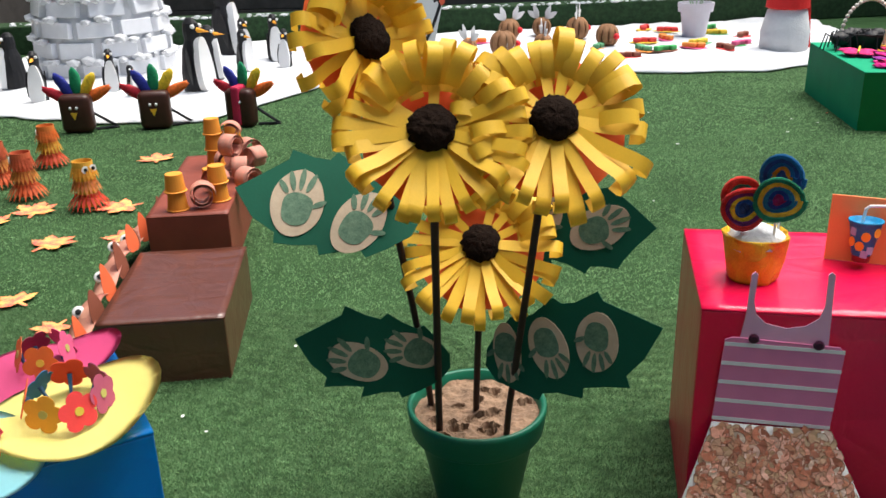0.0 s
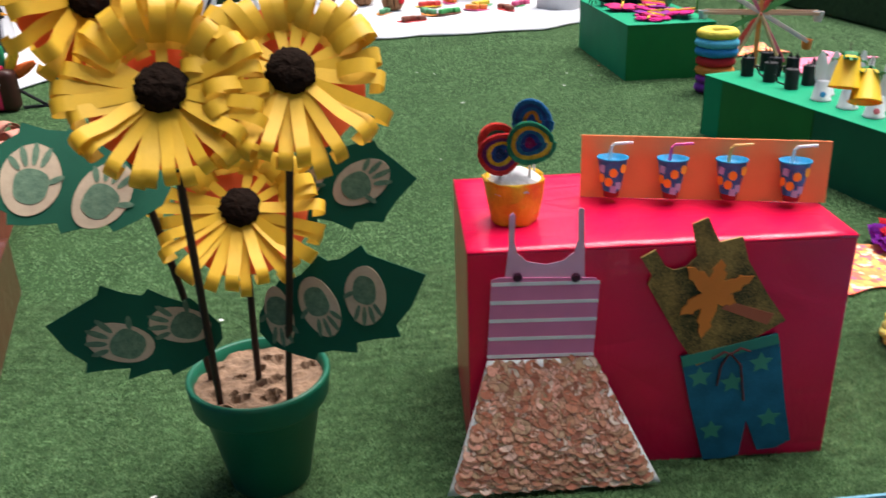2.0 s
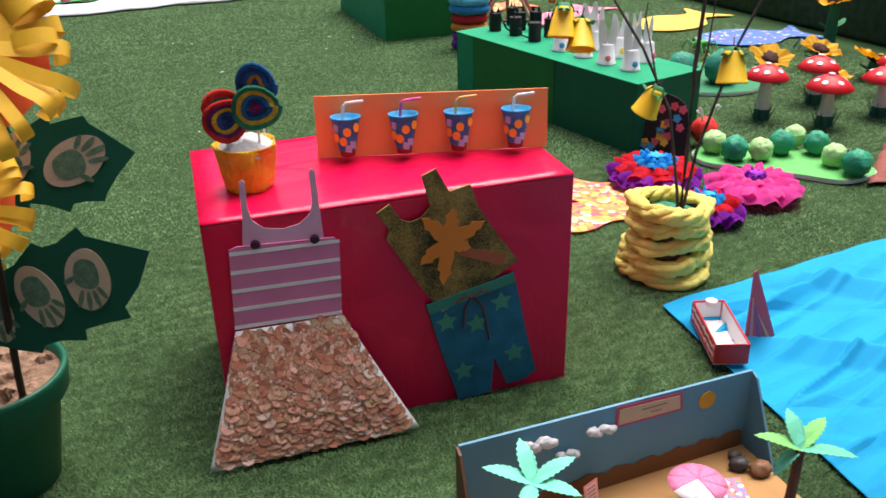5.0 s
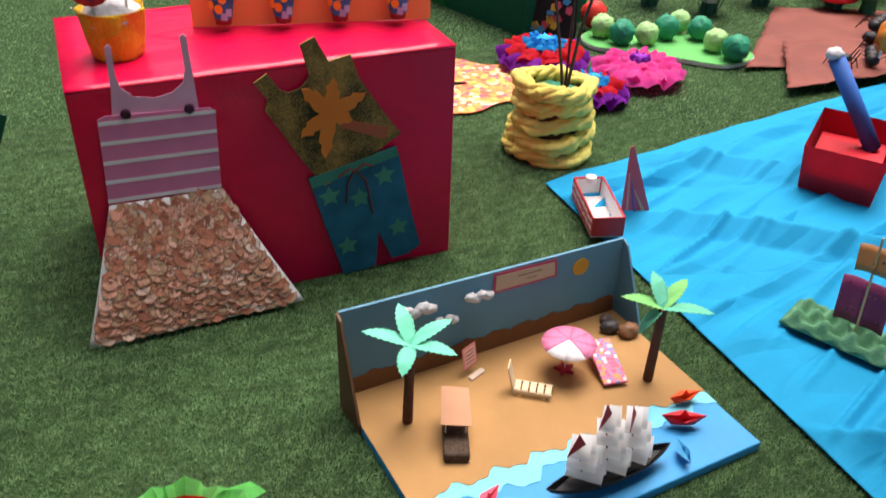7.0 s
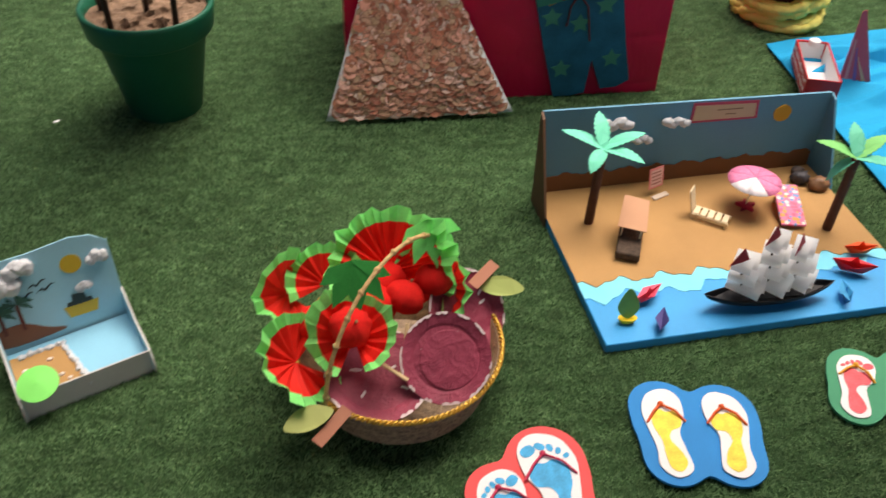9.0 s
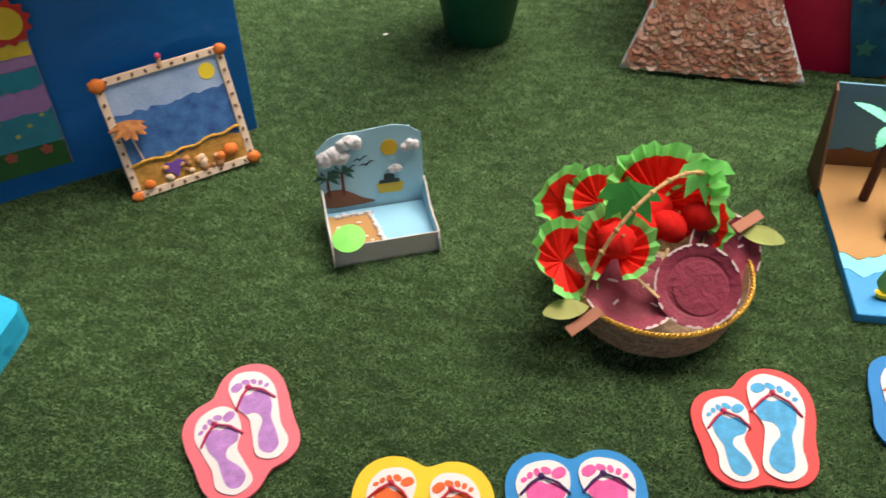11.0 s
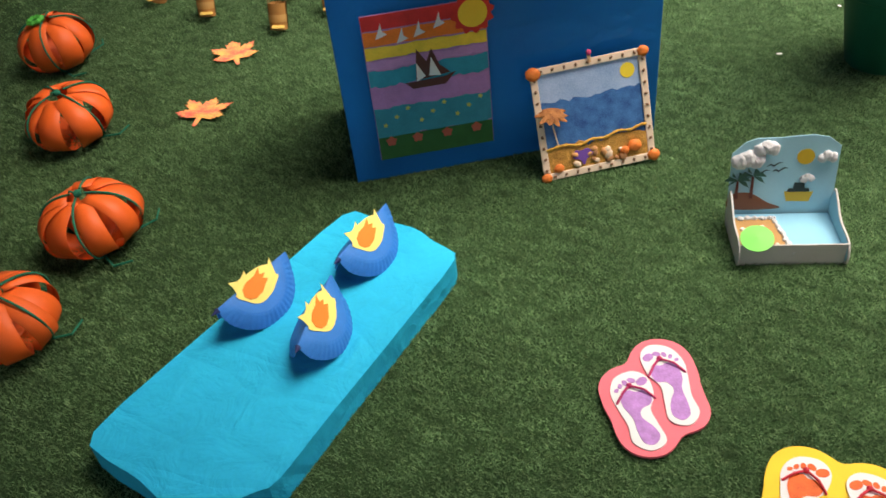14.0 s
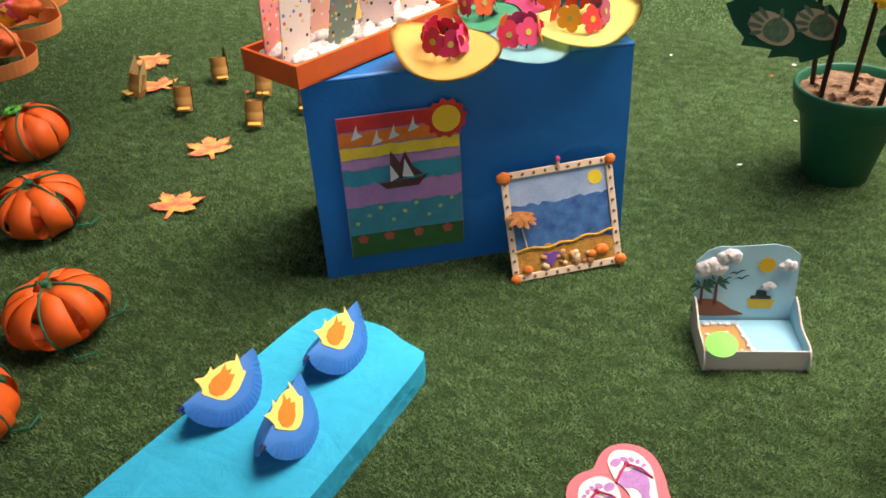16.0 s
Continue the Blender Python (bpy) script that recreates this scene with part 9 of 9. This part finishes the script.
def easel():
    t = thing("white_easel", pose(-0.64, 8.75, 0.03, 0, 0, 4), "white card chute with red marks propped on the snow", "board")
    bm = B()
    prism(bm, [(-0.22, 0), (0.02, 0), (0.28, 1.15), (-0.16, 1.15)], 0.02, pose(0, 0, 0, 78))
    part("white_board", bm, WHITE_CARD, t)
    for k, (x, z) in enumerate(((-0.02, 0.72), (0.10, 0.80), (0.0, 0.95), (0.14, 0.62))):
        bm = B()
        prism(bm, smooth_ring([(0, 0), (0.05, 0.03), (0.03, 0.09), (-0.02, 0.06)], 3), 0.003, pose(0, -0.022, 0, 78) @ pose(x, z, 0))
        part("red_mark", bm, card((0.70, 0.12, 0.06)), t)
    bm = B()
    tube(bm, [(-0.10, -0.12, 0.12), (0.06, -0.05, 0.42), (0.14, 0.0, 0.62), (0.12, -0.02, 0.68), (0.08, -0.02, 0.66)], 0.016, 7)
    part("black_cane", bm, BLACK_CARD, t, "hooked black stick")


easel()


def white_pot():
    t = thing("white_flower_pot", pose(2.38, 10.65, 0.04), "white painted flower pot with white paper flowers", "flower pot")
    bm = B()
    lathe(bm, [(0, 0), (0.13, 0), (0.17, 0.30), (0.20, 0.30), (0.21, 0.40), (0.19, 0.40), (0.16, 0.33), (0, 0.33)], 32)
    part("pot_body", bm, mat("lilac_white_paint", (0.62, 0.60, 0.66), 0.5, var=0.05, scale=10), t)
    for k in range(5):
        bm = B()
        a = k * 1.3
        tube(bm, [(0.05 * math.cos(a), 0.05 * math.sin(a), 0.32), (0.16 * math.cos(a), 0.16 * math.sin(a), 0.75)], 0.008, 6)
        part("stem", bm, card((0.3, 0.45, 0.3)), t)
        bm = B()
        ball(bm, (0.10, 0.10, 0.08), pose(0.16 * math.cos(a), 0.16 * math.sin(a), 0.78), 14, 0.5, 4, k)
        part("paper_bloom", bm, WHITE_CARD, t)
    t = thing("cotton_snowman", pose(3.10, 9.60, 0.03), "white cotton snowman with a red scarf", "snowman")
    bm = B()
    lathe(bm, [(0, 0), (0.24, 0.0), (0.25, 0.2), (0.20, 0.42), (0.16, 0.46), (0, 0.46)], 32, None, lambda a, i: 1 + 0.05 * noise.noise(Vector((math.cos(a) * 3, math.sin(a) * 3, i))))
    part("cotton_body", bm, SNOW, t, smooth=True)
    bm = B()
    ball(bm, 0.2, pose(0, 0, 0.66), 20, 0.1, 4, 1)
    part("cotton_head", bm, SNOW, t)
    RS = card((0.60, 0.02, 0.02))
    bm = B()
    lathe(bm, [(0.17, 0.43), (0.22, 0.45), (0.215, 0.56), (0.165, 0.57)], 28)
    part("red_scarf", bm, RS, t)
    bm = B()
    box(bm, 0.075, 0.03, 0.46, pose(0.225, -0.05, 0.03, 0, -6), 0.01, 2)
    part("scarf_end", bm, RS, t)


white_pot()


def winter_bits():
    CARDB = mat("striped_kraft", (0.26, 0.13, 0.06), 0.7, var=0.25, scale=14, bump=0.1)
    for k, (x, y, s, ear) in enumerate(((1.28, 9.95, 1.0, False), (0.20, 10.6, 1.0, True), (0.12, 9.35, 1.1, False), (1.0, 10.55, 1.05, True), (0.55, 9.6, 0.8, True), (-0.25, 9.5, 0.7, True), (0.60, 10.9, 0.9, True))):
        t = thing("strip_reindeer", pose(x, y, 0.05, 0, 0, 25 * k), "reindeer head of bent brown paper strips with red nose", "paper reindeer", "brown strip reindeer on the snow")
        bm = B()
        R, h = 0.125 * s, 0.25 * s
        sheet(bm, lambda v, u: Vector((R * math.sin(radians(8 + 164 * v)) ** 0.8, (u - 0.5) * R * 0.5, h / 2 + h / 2 * math.cos(radians(8 + 164 * v)))), 12, 2, 0.002)
        st = part("strip", bm, CARDB, t)
        for q in range(1, 10):
            again(st, pose(0, 0, 0, 0, 0, q * 36))
        if ear:
            for sx in (-1, 1):
                for j in range(2):
                    bm = B()
                    prism(bm, smooth_ring([(0, 0), (0.035, 0.08), (0, 0.17), (-0.035, 0.08)], 4), 0.004, pose(sx * 0.05, 0, h - 0.01, 90) @ pose(0, 0, 0, 0, 0, -sx * (22 + 40 * j)))
                    part("white_antler", bm, WHITE_CARD, t)
        bm = B()
        ball(bm, 0.035, pose(R * 0.7, -R * 0.85, h * 0.5), 10)
        part("red_nose", bm, card((0.65, 0.02, 0.03)), t)
    cols = [(0.62, 0.05, 0.05), (0.06, 0.35, 0.10), (0.75, 0.25, 0.05), (0.75, 0.50, 0.05), (0.22, 0.08, 0.05), (0.70, 0.10, 0.25), (0.10, 0.30, 0.15)]
    r = random.Random(11)
    spots = [(2.148, 11.08), (1.844, 9.55), (2.18, 9.72), (2.66, 10.76), (1.40, 9.15), (2.72, 9.86), (1.18, 9.82), (1.73, 10.18), (2.67, 11.2), (2.0, 10.4), (2.3, 10.0), (2.5, 9.6), (0.7, 8.95), (1.62, 9.6), (1.9, 11.3), (-1.2, 9.6), (-0.2, 10.4), (-1.0, 10.6), (2.9, 10.5), (0.5, 9.0)]
    for k, (x, y) in enumerate(spots):
        t = thing("paper_sweet", pose(x, y, 0.062, 0, 0, 360 * r.random()), "small folded paper ornament lying on the snow", "paper ornament", "small ornaments on the snow")
        c = cols[k % len(cols)]
        bm = B()
        for q in range(3):
            box(bm, 0.085, 0.07, 0.05, pose((q - 1) * 0.085, 0.01 * (-1) ** q, 0, 0, 0, 14 * (-1) ** q), 0.012, 2)
        part("folded_body", bm, card(c), t)
        bm = B()
        prism(bm, smooth_ring([(-0.16, 0), (-0.06, 0.09), (0.10, 0.06), (0.18, -0.02), (0.05, -0.09)], 3), 0.004, pose(0, 0, -0.004))
        part("paper_base", bm, card(cols[(k + 3) % len(cols)]), t)


winter_bits()


# ---- things on the brown boxes ----
def brick_box_things():
    Z = 0.281
    ORG = card((0.72, 0.27, 0.03))
    PKR = mat("pink_patterned_paper", (0.55, 0.30, 0.22), 0.65, var=0.3, scale=60, bump=0.1, col2=(0.62, 0.22, 0.16))
    for k, (x, y, n) in enumerate(((-1.385, 3.665, 2), (-1.235, 3.80, 2), (-1.35, 4.05, 1), (-1.435, 4.40, 3), (-1.40, 4.62, 2))):
        for q in range(n):
            t = thing("orange_cup", pose(x, y, Z + 0.085 * q, 0, 0, 40 * k), "small orange paper cup stacked upside down", "cup", "orange cups on the long box")
            bm = B()
            lathe(bm, [(0.050, 0), (0.052, 0.005), (0.046, 0.008), (0.038, 0.083), (0, 0.083), (0, 0.080), (0.035, 0.079), (0.046, 0.004)], 22)
            part("cup_wall", bm, ORG, t)
    for k, (x, y, z, rz) in enumerate(((-1.275, 3.69, 0.062, 20), (-1.13, 3.93, 0.062, 60), (-1.285, 3.92, 0.062, -20), (-1.22, 4.12, 0.062, 100), (-1.33, 4.25, 0.062, 30), (-1.20, 4.32, 0.062, -40), (-1.27, 4.16, 0.165, 70), (-1.36, 4.45, 0.165, 10), (-1.28, 4.50, 0.062, 45))):
        t = thing("paper_roll", pose(x, y, Z + z, 0, 0, rz), "curled roll of pink patterned paper", "paper roll", "paper rolls on the long box")
        bm = B()
        n = 40
        sheet(bm, lambda u, v: Vector(((0.060 - 0.030 * u) * math.cos(u * 4 * math.pi), 0.075 * (v - 0.5), (0.060 - 0.030 * u) * math.sin(u * 4 * math.pi))), n, 3, 0.0015)
        part("spiral", bm, PKR, t)


brick_box_things()


def leaning_snake():
    """A long folded paper strip with fins and eyes that leans on the left edges of the brown boxes."""
    t = thing("paper_snake", pose(0, 0, 0), "long brown paper serpent with orange fins leaning on the boxes", "paper snake")
    pts = [(-1.62, 4.35, 0.20), (-1.60, 4.05, 0.17), (-1.62, 3.75, 0.13), (-1.58, 3.50, 0.15), (-1.50, 3.30, 0.24), (-1.47, 3.10, 0.19), (-1.45, 2.90, 0.17), (-1.44, 2.74, 0.13), (-1.45, 2.60, 0.08)]
    P0 = [Vector(p) for p in pts]
    SNK = confetti("snake_paper", (0.46, 0.19, 0.13), [(0.55, 0.22, 0.15), (0.50, 0.24, 0.17), (0.30, 0.09, 0.06), (0.60, 0.28, 0.19)], 12, 0.5)

    def at(u):
        f = u * (len(P0) - 1)
        i = min(int(f), len(P0) - 2)
        return P0[i].lerp(P0[i + 1], f - i)
    bm = B()
    sheet(bm, lambda u, v: at(u) + Vector((-0.075 + 0.12 * v, 0.0, 0.075 * (v - 0.6) + 0.025 * math.sin(math.pi * v) + 0.018 * math.sin(u * 34))), 60, 5, 0.003)
    part("snake_body", bm, SNK, t)
    r = random.Random(3)
    for k in range(9):
        u = 0.08 + 0.87 * k / 8
        p = at(u)
        bm = B()
        sz = 0.10 + 0.05 * r.random()
        prism(bm, smooth_ring([(-0.02, 0.0), (0.035, 0.0), (0.045, 0.45 * sz), (0.012, sz), (-0.02, 0.5 * sz)], 4), 0.002, pose(p.x + 0.05, p.y, p.z, 78, 0, 80 + 20 * (r.random() - 0.5)))
        part("fin", bm, (card((0.78, 0.14, 0.05)), card((0.24, 0.07, 0.04)))[k % 2], t, "orange paper fin" if k % 2 == 0 else "brown paper fin")
    for k in range(5):
        p = at(0.30 + 0.165 * k)
        e = pose(p.x - 0.035, p.y - 0.02, p.z + 0.012, 60, 0, 20)
        bm = B()
        lathe(bm, [(0, 0), (0.024, 0.0), (0.020, 0.010), (0, 0.014)], 14, e)
        eye = part("eye", bm, WHITE_CARD, t, "round white paper eye")
        bm = B()
        lathe(bm, [(0, 0.0135), (0.011, 0.0125), (0.008, 0.018), (0, 0.019)], 12, e)
        part("pupil", bm, BLACK_CARD, eye)


leaning_snake()


def ring_baskets():
    for k, (x, y) in enumerate(((-3.66, 1.90), (-3.92, 2.34), (-3.75, 1.55), (-4.25, 2.75))):
        t = thing("paper_ring_basket", pose(x, y, 0.004, 0, 0, 40 * k), "orange paper ring holding bright tissue flowers", "paper basket", "orange paper rings on the turf")
        bm = B()
        lathe(bm, [(0.17, 0.0), (0.185, 0.075), (0.182, 0.075), (0.167, 0.0)], 36)
        part("ring_band", bm, ORANGE_CARD, t)
        bm = B()
        tube(bm, [(0.18 * math.cos(math.pi * q / 16), 0, 0.06 + 0.20 * math.sin(math.pi * q / 16)) for q in range(17)], 0.007, 6)
        part("handle", bm, ORANGE_CARD, t)
        for q in range(3):
            bm = B()
            ball(bm, (0.075, 0.075, 0.05), pose(-0.07 + 0.05 * q, 0.07 - 0.02 * q, 0.09 + 0.02 * q), 14, 0.7, 5, q + k)
            part("tissue_bloom", bm, mat("tissue_bloom", ((0.78, 0.45, 0.04), (0.75, 0.10, 0.22), (0.75, 0.15, 0.04))[q], 0.7, var=0.25, scale=40, bump=0.3), t)


ring_baskets()


# ---- the east ledge ----
def ledge_things():
    for k, (x, y, s, c, nm) in enumerate(((5.85, 4.30, (0.30, 0.22, 0.26), (0.42, 0.015, 0.03), "dark red gift bag on the turf ledge"), (5.95, 3.75, (0.34, 0.30, 0.16), (0.70, 0.55, 0.52), "pale pink box on the turf ledge"), (5.9, 3.1, (0.3, 0.3, 0.2), (0.65, 0.50, 0.45), "pale box on the turf ledge"))):
        t = thing("gift_box", pose(x, y, 0.342, 0, 0, 12 * k), nm, "box")
        bm = B()
        box(bm, *s, None, 0.012, 2)
        part("box_body", bm, card(c), t)
        bm = B()
        box(bm, s[0] + 0.01, s[1] + 0.01, 0.03, pose(0, 0, s[2] - 0.02), 0.006, 2)
        part("box_rim", bm, card(tuple(q * 0.8 for q in c)), t)
    r = random.Random(6)
    for k in range(8):
        x, y = 4.3 + 1.2 * r.random(), 7.2 + 3.6 * r.random()
        t = thing("bottle_vine", pose(x, y, 0, 0, 0, 360 * r.random()), "tall green paper vine with cups and orange flowers", "paper plant", "paper plants along the ledge")
        H = 0.9 + 0.6 * r.random()
        bm = B()
        tube(bm, [(0.02 * math.sin(q), 0.02 * math.cos(q * 1.3), H * q / 8) for q in range(9)], 0.012, 6)
        part("stalk", bm, card((0.10, 0.30, 0.06)), t)
        for q in range(9):
            bm = B()
            prism(bm, smooth_ring([(0, 0), (0.07, 0.035), (0.15, 0), (0.07, -0.035)], 3), 0.002, pose(0, 0, 0.15 + (H - 0.2) * q / 9, 0, -30, 137 * q))
            part("leaf", bm, card(((0.05, 0.28, 0.06), (0.12, 0.40, 0.08))[q % 2]), t)
        bm = B()
        ball(bm, (0.09, 0.09, 0.06), pose(0, 0, H), 12, 0.7, 5, k)
        part("paper_bloom", bm, card(((0.75, 0.25, 0.04), (0.70, 0.60, 0.10), (0.72, 0.12, 0.08))[k % 3]), t)


ledge_things()

# ---- scattered specks on the turf ----
_r = random.Random(21)
for k in range(26):
    bm = B()
    s = 0.006 + 0.008 * _r.random()
    prism(bm, [(s * math.cos(a) * (0.7 + 0.5 * _r.random()), 0.6 * s * math.sin(a)) for a in (2 * math.pi * q / 7 for q in range(7))], 0.002)
    ob = part("paper_scrap", bm, card((0.72, 0.72, 0.70)) if k % 5 else card((0.65, 0.08, 0.05)))
    ob.matrix_basis = pose((-2.4, 0.6)[k % 2] + 2.4 * _r.random(), 1.7 + 5.3 * _r.random() * (0.25 if k % 2 == 0 else 1), 0.013, 0, 0, 360 * _r.random())
    tagged(ob, "tiny scrap of paper dropped on the turf", "paper scrap", "paper scraps on the turf")


# ---- turf pile ----
def turf_pile(name, x0, x1, y0, y1, per, w, ln, seed):
    rng = np.random.default_rng(seed)
    n = int((x1 - x0) * (y1 - y0) * per)
    p = np.stack([rng.uniform(x0, x1, n), rng.uniform(y0, y1, n), np.zeros(n)], 1)
    a = rng.normal(0.4, 1.0, n) + np.where(rng.random(n) < 0.35, math.pi, 0)
    ww = w * rng.uniform(0.6, 1.3, n)
    h = rng.uniform(0.0055, 0.0110, n)
    l = ln * rng.uniform(0.3, 1.2, n)
    d = np.stack([np.cos(a), np.sin(a), np.zeros(n)], 1)
    s = np.stack([-np.sin(a), np.cos(a), np.zeros(n)], 1)
    v = np.empty((n, 3, 3))
    v[:, 0] = p - s * ww[:, None] / 2
    v[:, 1] = p + s * ww[:, None] / 2
    v[:, 2] = p + d * l[:, None] + np.array([0, 0, 1]) * h[:, None]
    v[:, 0, 2] += 0.001
    v[:, 1, 2] += 0.001
    me = bpy.data.meshes.new(name)
    me.vertices.add(3 * n)
    me.vertices.foreach_set("co", v.reshape(-1))
    me.loops.add(3 * n)
    me.loops.foreach_set("vertex_index", np.arange(3 * n, dtype=np.int32))
    me.polygons.add(n)
    me.polygons.foreach_set("loop_start", np.arange(0, 3 * n, 3, dtype=np.int32))
    me.update()
    me.materials.append(TURF_BLADE)
    ob = new(name, me)
    tagged(ob, "short green plastic pile of the artificial turf", "turf pile", kind="stuff")


def blade_material():
    m = bpy.data.materials.new("turf_blade")
    m.use_nodes = True
    N, L = m.node_tree.nodes, m.node_tree.links
    b = N["Principled BSDF"]
    g = N.new("ShaderNodeNewGeometry")
    ramp = N.new("ShaderNodeValToRGB")
    e = ramp.color_ramp.elements
    e[0].color, e[1].color = (0.095, 0.178, 0.078, 1), (0.185, 0.295, 0.132, 1)
    e.new(0.35).color = (0.108, 0.204, 0.090, 1)
    e.new(0.75).color = (0.140, 0.250, 0.112, 1)
    L.new(g.outputs["Random Per Island"], ramp.inputs[0])
    tc = N.new("ShaderNodeTexCoord")
    n1 = N.new("ShaderNodeTexNoise")
    n1.inputs["Scale"].default_value, n1.inputs["Detail"].default_value = 1.6, 4
    L.new(tc.outputs["Object"], n1.inputs["Vector"])
    mr = N.new("ShaderNodeMapRange")
    mr.inputs[1].default_value, mr.inputs[2].default_value, mr.inputs[3].default_value, mr.inputs[4].default_value = 0.3, 0.7, 0.82, 1.18
    L.new(n1.outputs["Fac"], mr.inputs[0])
    # tufts: small streaks where the pile lies light or dark
    mp = N.new("ShaderNodeMapping")
    mp.inputs["Rotation"].default_value, mp.inputs["Scale"].default_value = (0, 0, 0.5), (15, 30, 1)
    L.new(tc.outputs["Object"], mp.inputs[0])
    n2 = N.new("ShaderNodeTexNoise")
    n2.inputs["Scale"].default_value, n2.inputs["Detail"].default_value = 1.0, 3
    L.new(mp.outputs[0], n2.inputs["Vector"])
    tuft = N.new("ShaderNodeMapRange")
    tuft.inputs[1].default_value, tuft.inputs[2].default_value, tuft.inputs[3].default_value, tuft.inputs[4].default_value = 0.30, 0.70, 0.64, 1.4
    L.new(n2.outputs["Fac"], tuft.inputs[0])
    both = N.new("ShaderNodeMath")
    both.operation = 'MULTIPLY'
    L.new(mr.outputs[0], both.inputs[0])
    L.new(tuft.outputs[0], both.inputs[1])
    hsv = N.new("ShaderNodeHueSaturation")
    L.new(both.outputs[0], hsv.inputs["Value"])
    L.new(ramp.outputs[0], hsv.inputs["Color"])
    L.new(hsv.outputs[0], b.inputs["Base Color"])
    b.inputs["Roughness"].default_value, b.inputs["Specular IOR Level"].default_value = 0.7, 0.12
    # thin plastic lets some light through
    tr = N.new("ShaderNodeBsdfTranslucent")
    L.new(hsv.outputs[0], tr.inputs["Color"])
    ms = N.new("ShaderNodeMixShader")
    ms.inputs[0].default_value = 0.3
    L.new(b.outputs[0], ms.inputs[1])
    L.new(tr.outputs[0], ms.inputs[2])
    L.new(ms.outputs[0], N["Material Output"].inputs[0])
    return m


TURF_BLADE = blade_material()
turf_pile("turf_pile", -3.2, 2.6, -0.35, 3.2, 62000, 0.0030, 0.0100, 1)
turf_pile("turf_pile", -4.5, 5.2, 3.2, 6.0, 10000, 0.0052, 0.016, 2)
turf_pile("turf_pile", -5.0, 5.5, 6.0, 10.5, 4500, 0.0075, 0.022, 5)
turf_pile("turf_pile", 2.6, 5.4, 0.0, 3.2, 14000, 0.0042, 0.014, 3)
turf_pile("turf_pile", -4.6, -3.2, 0.2, 3.2, 14000, 0.0042, 0.014, 4)
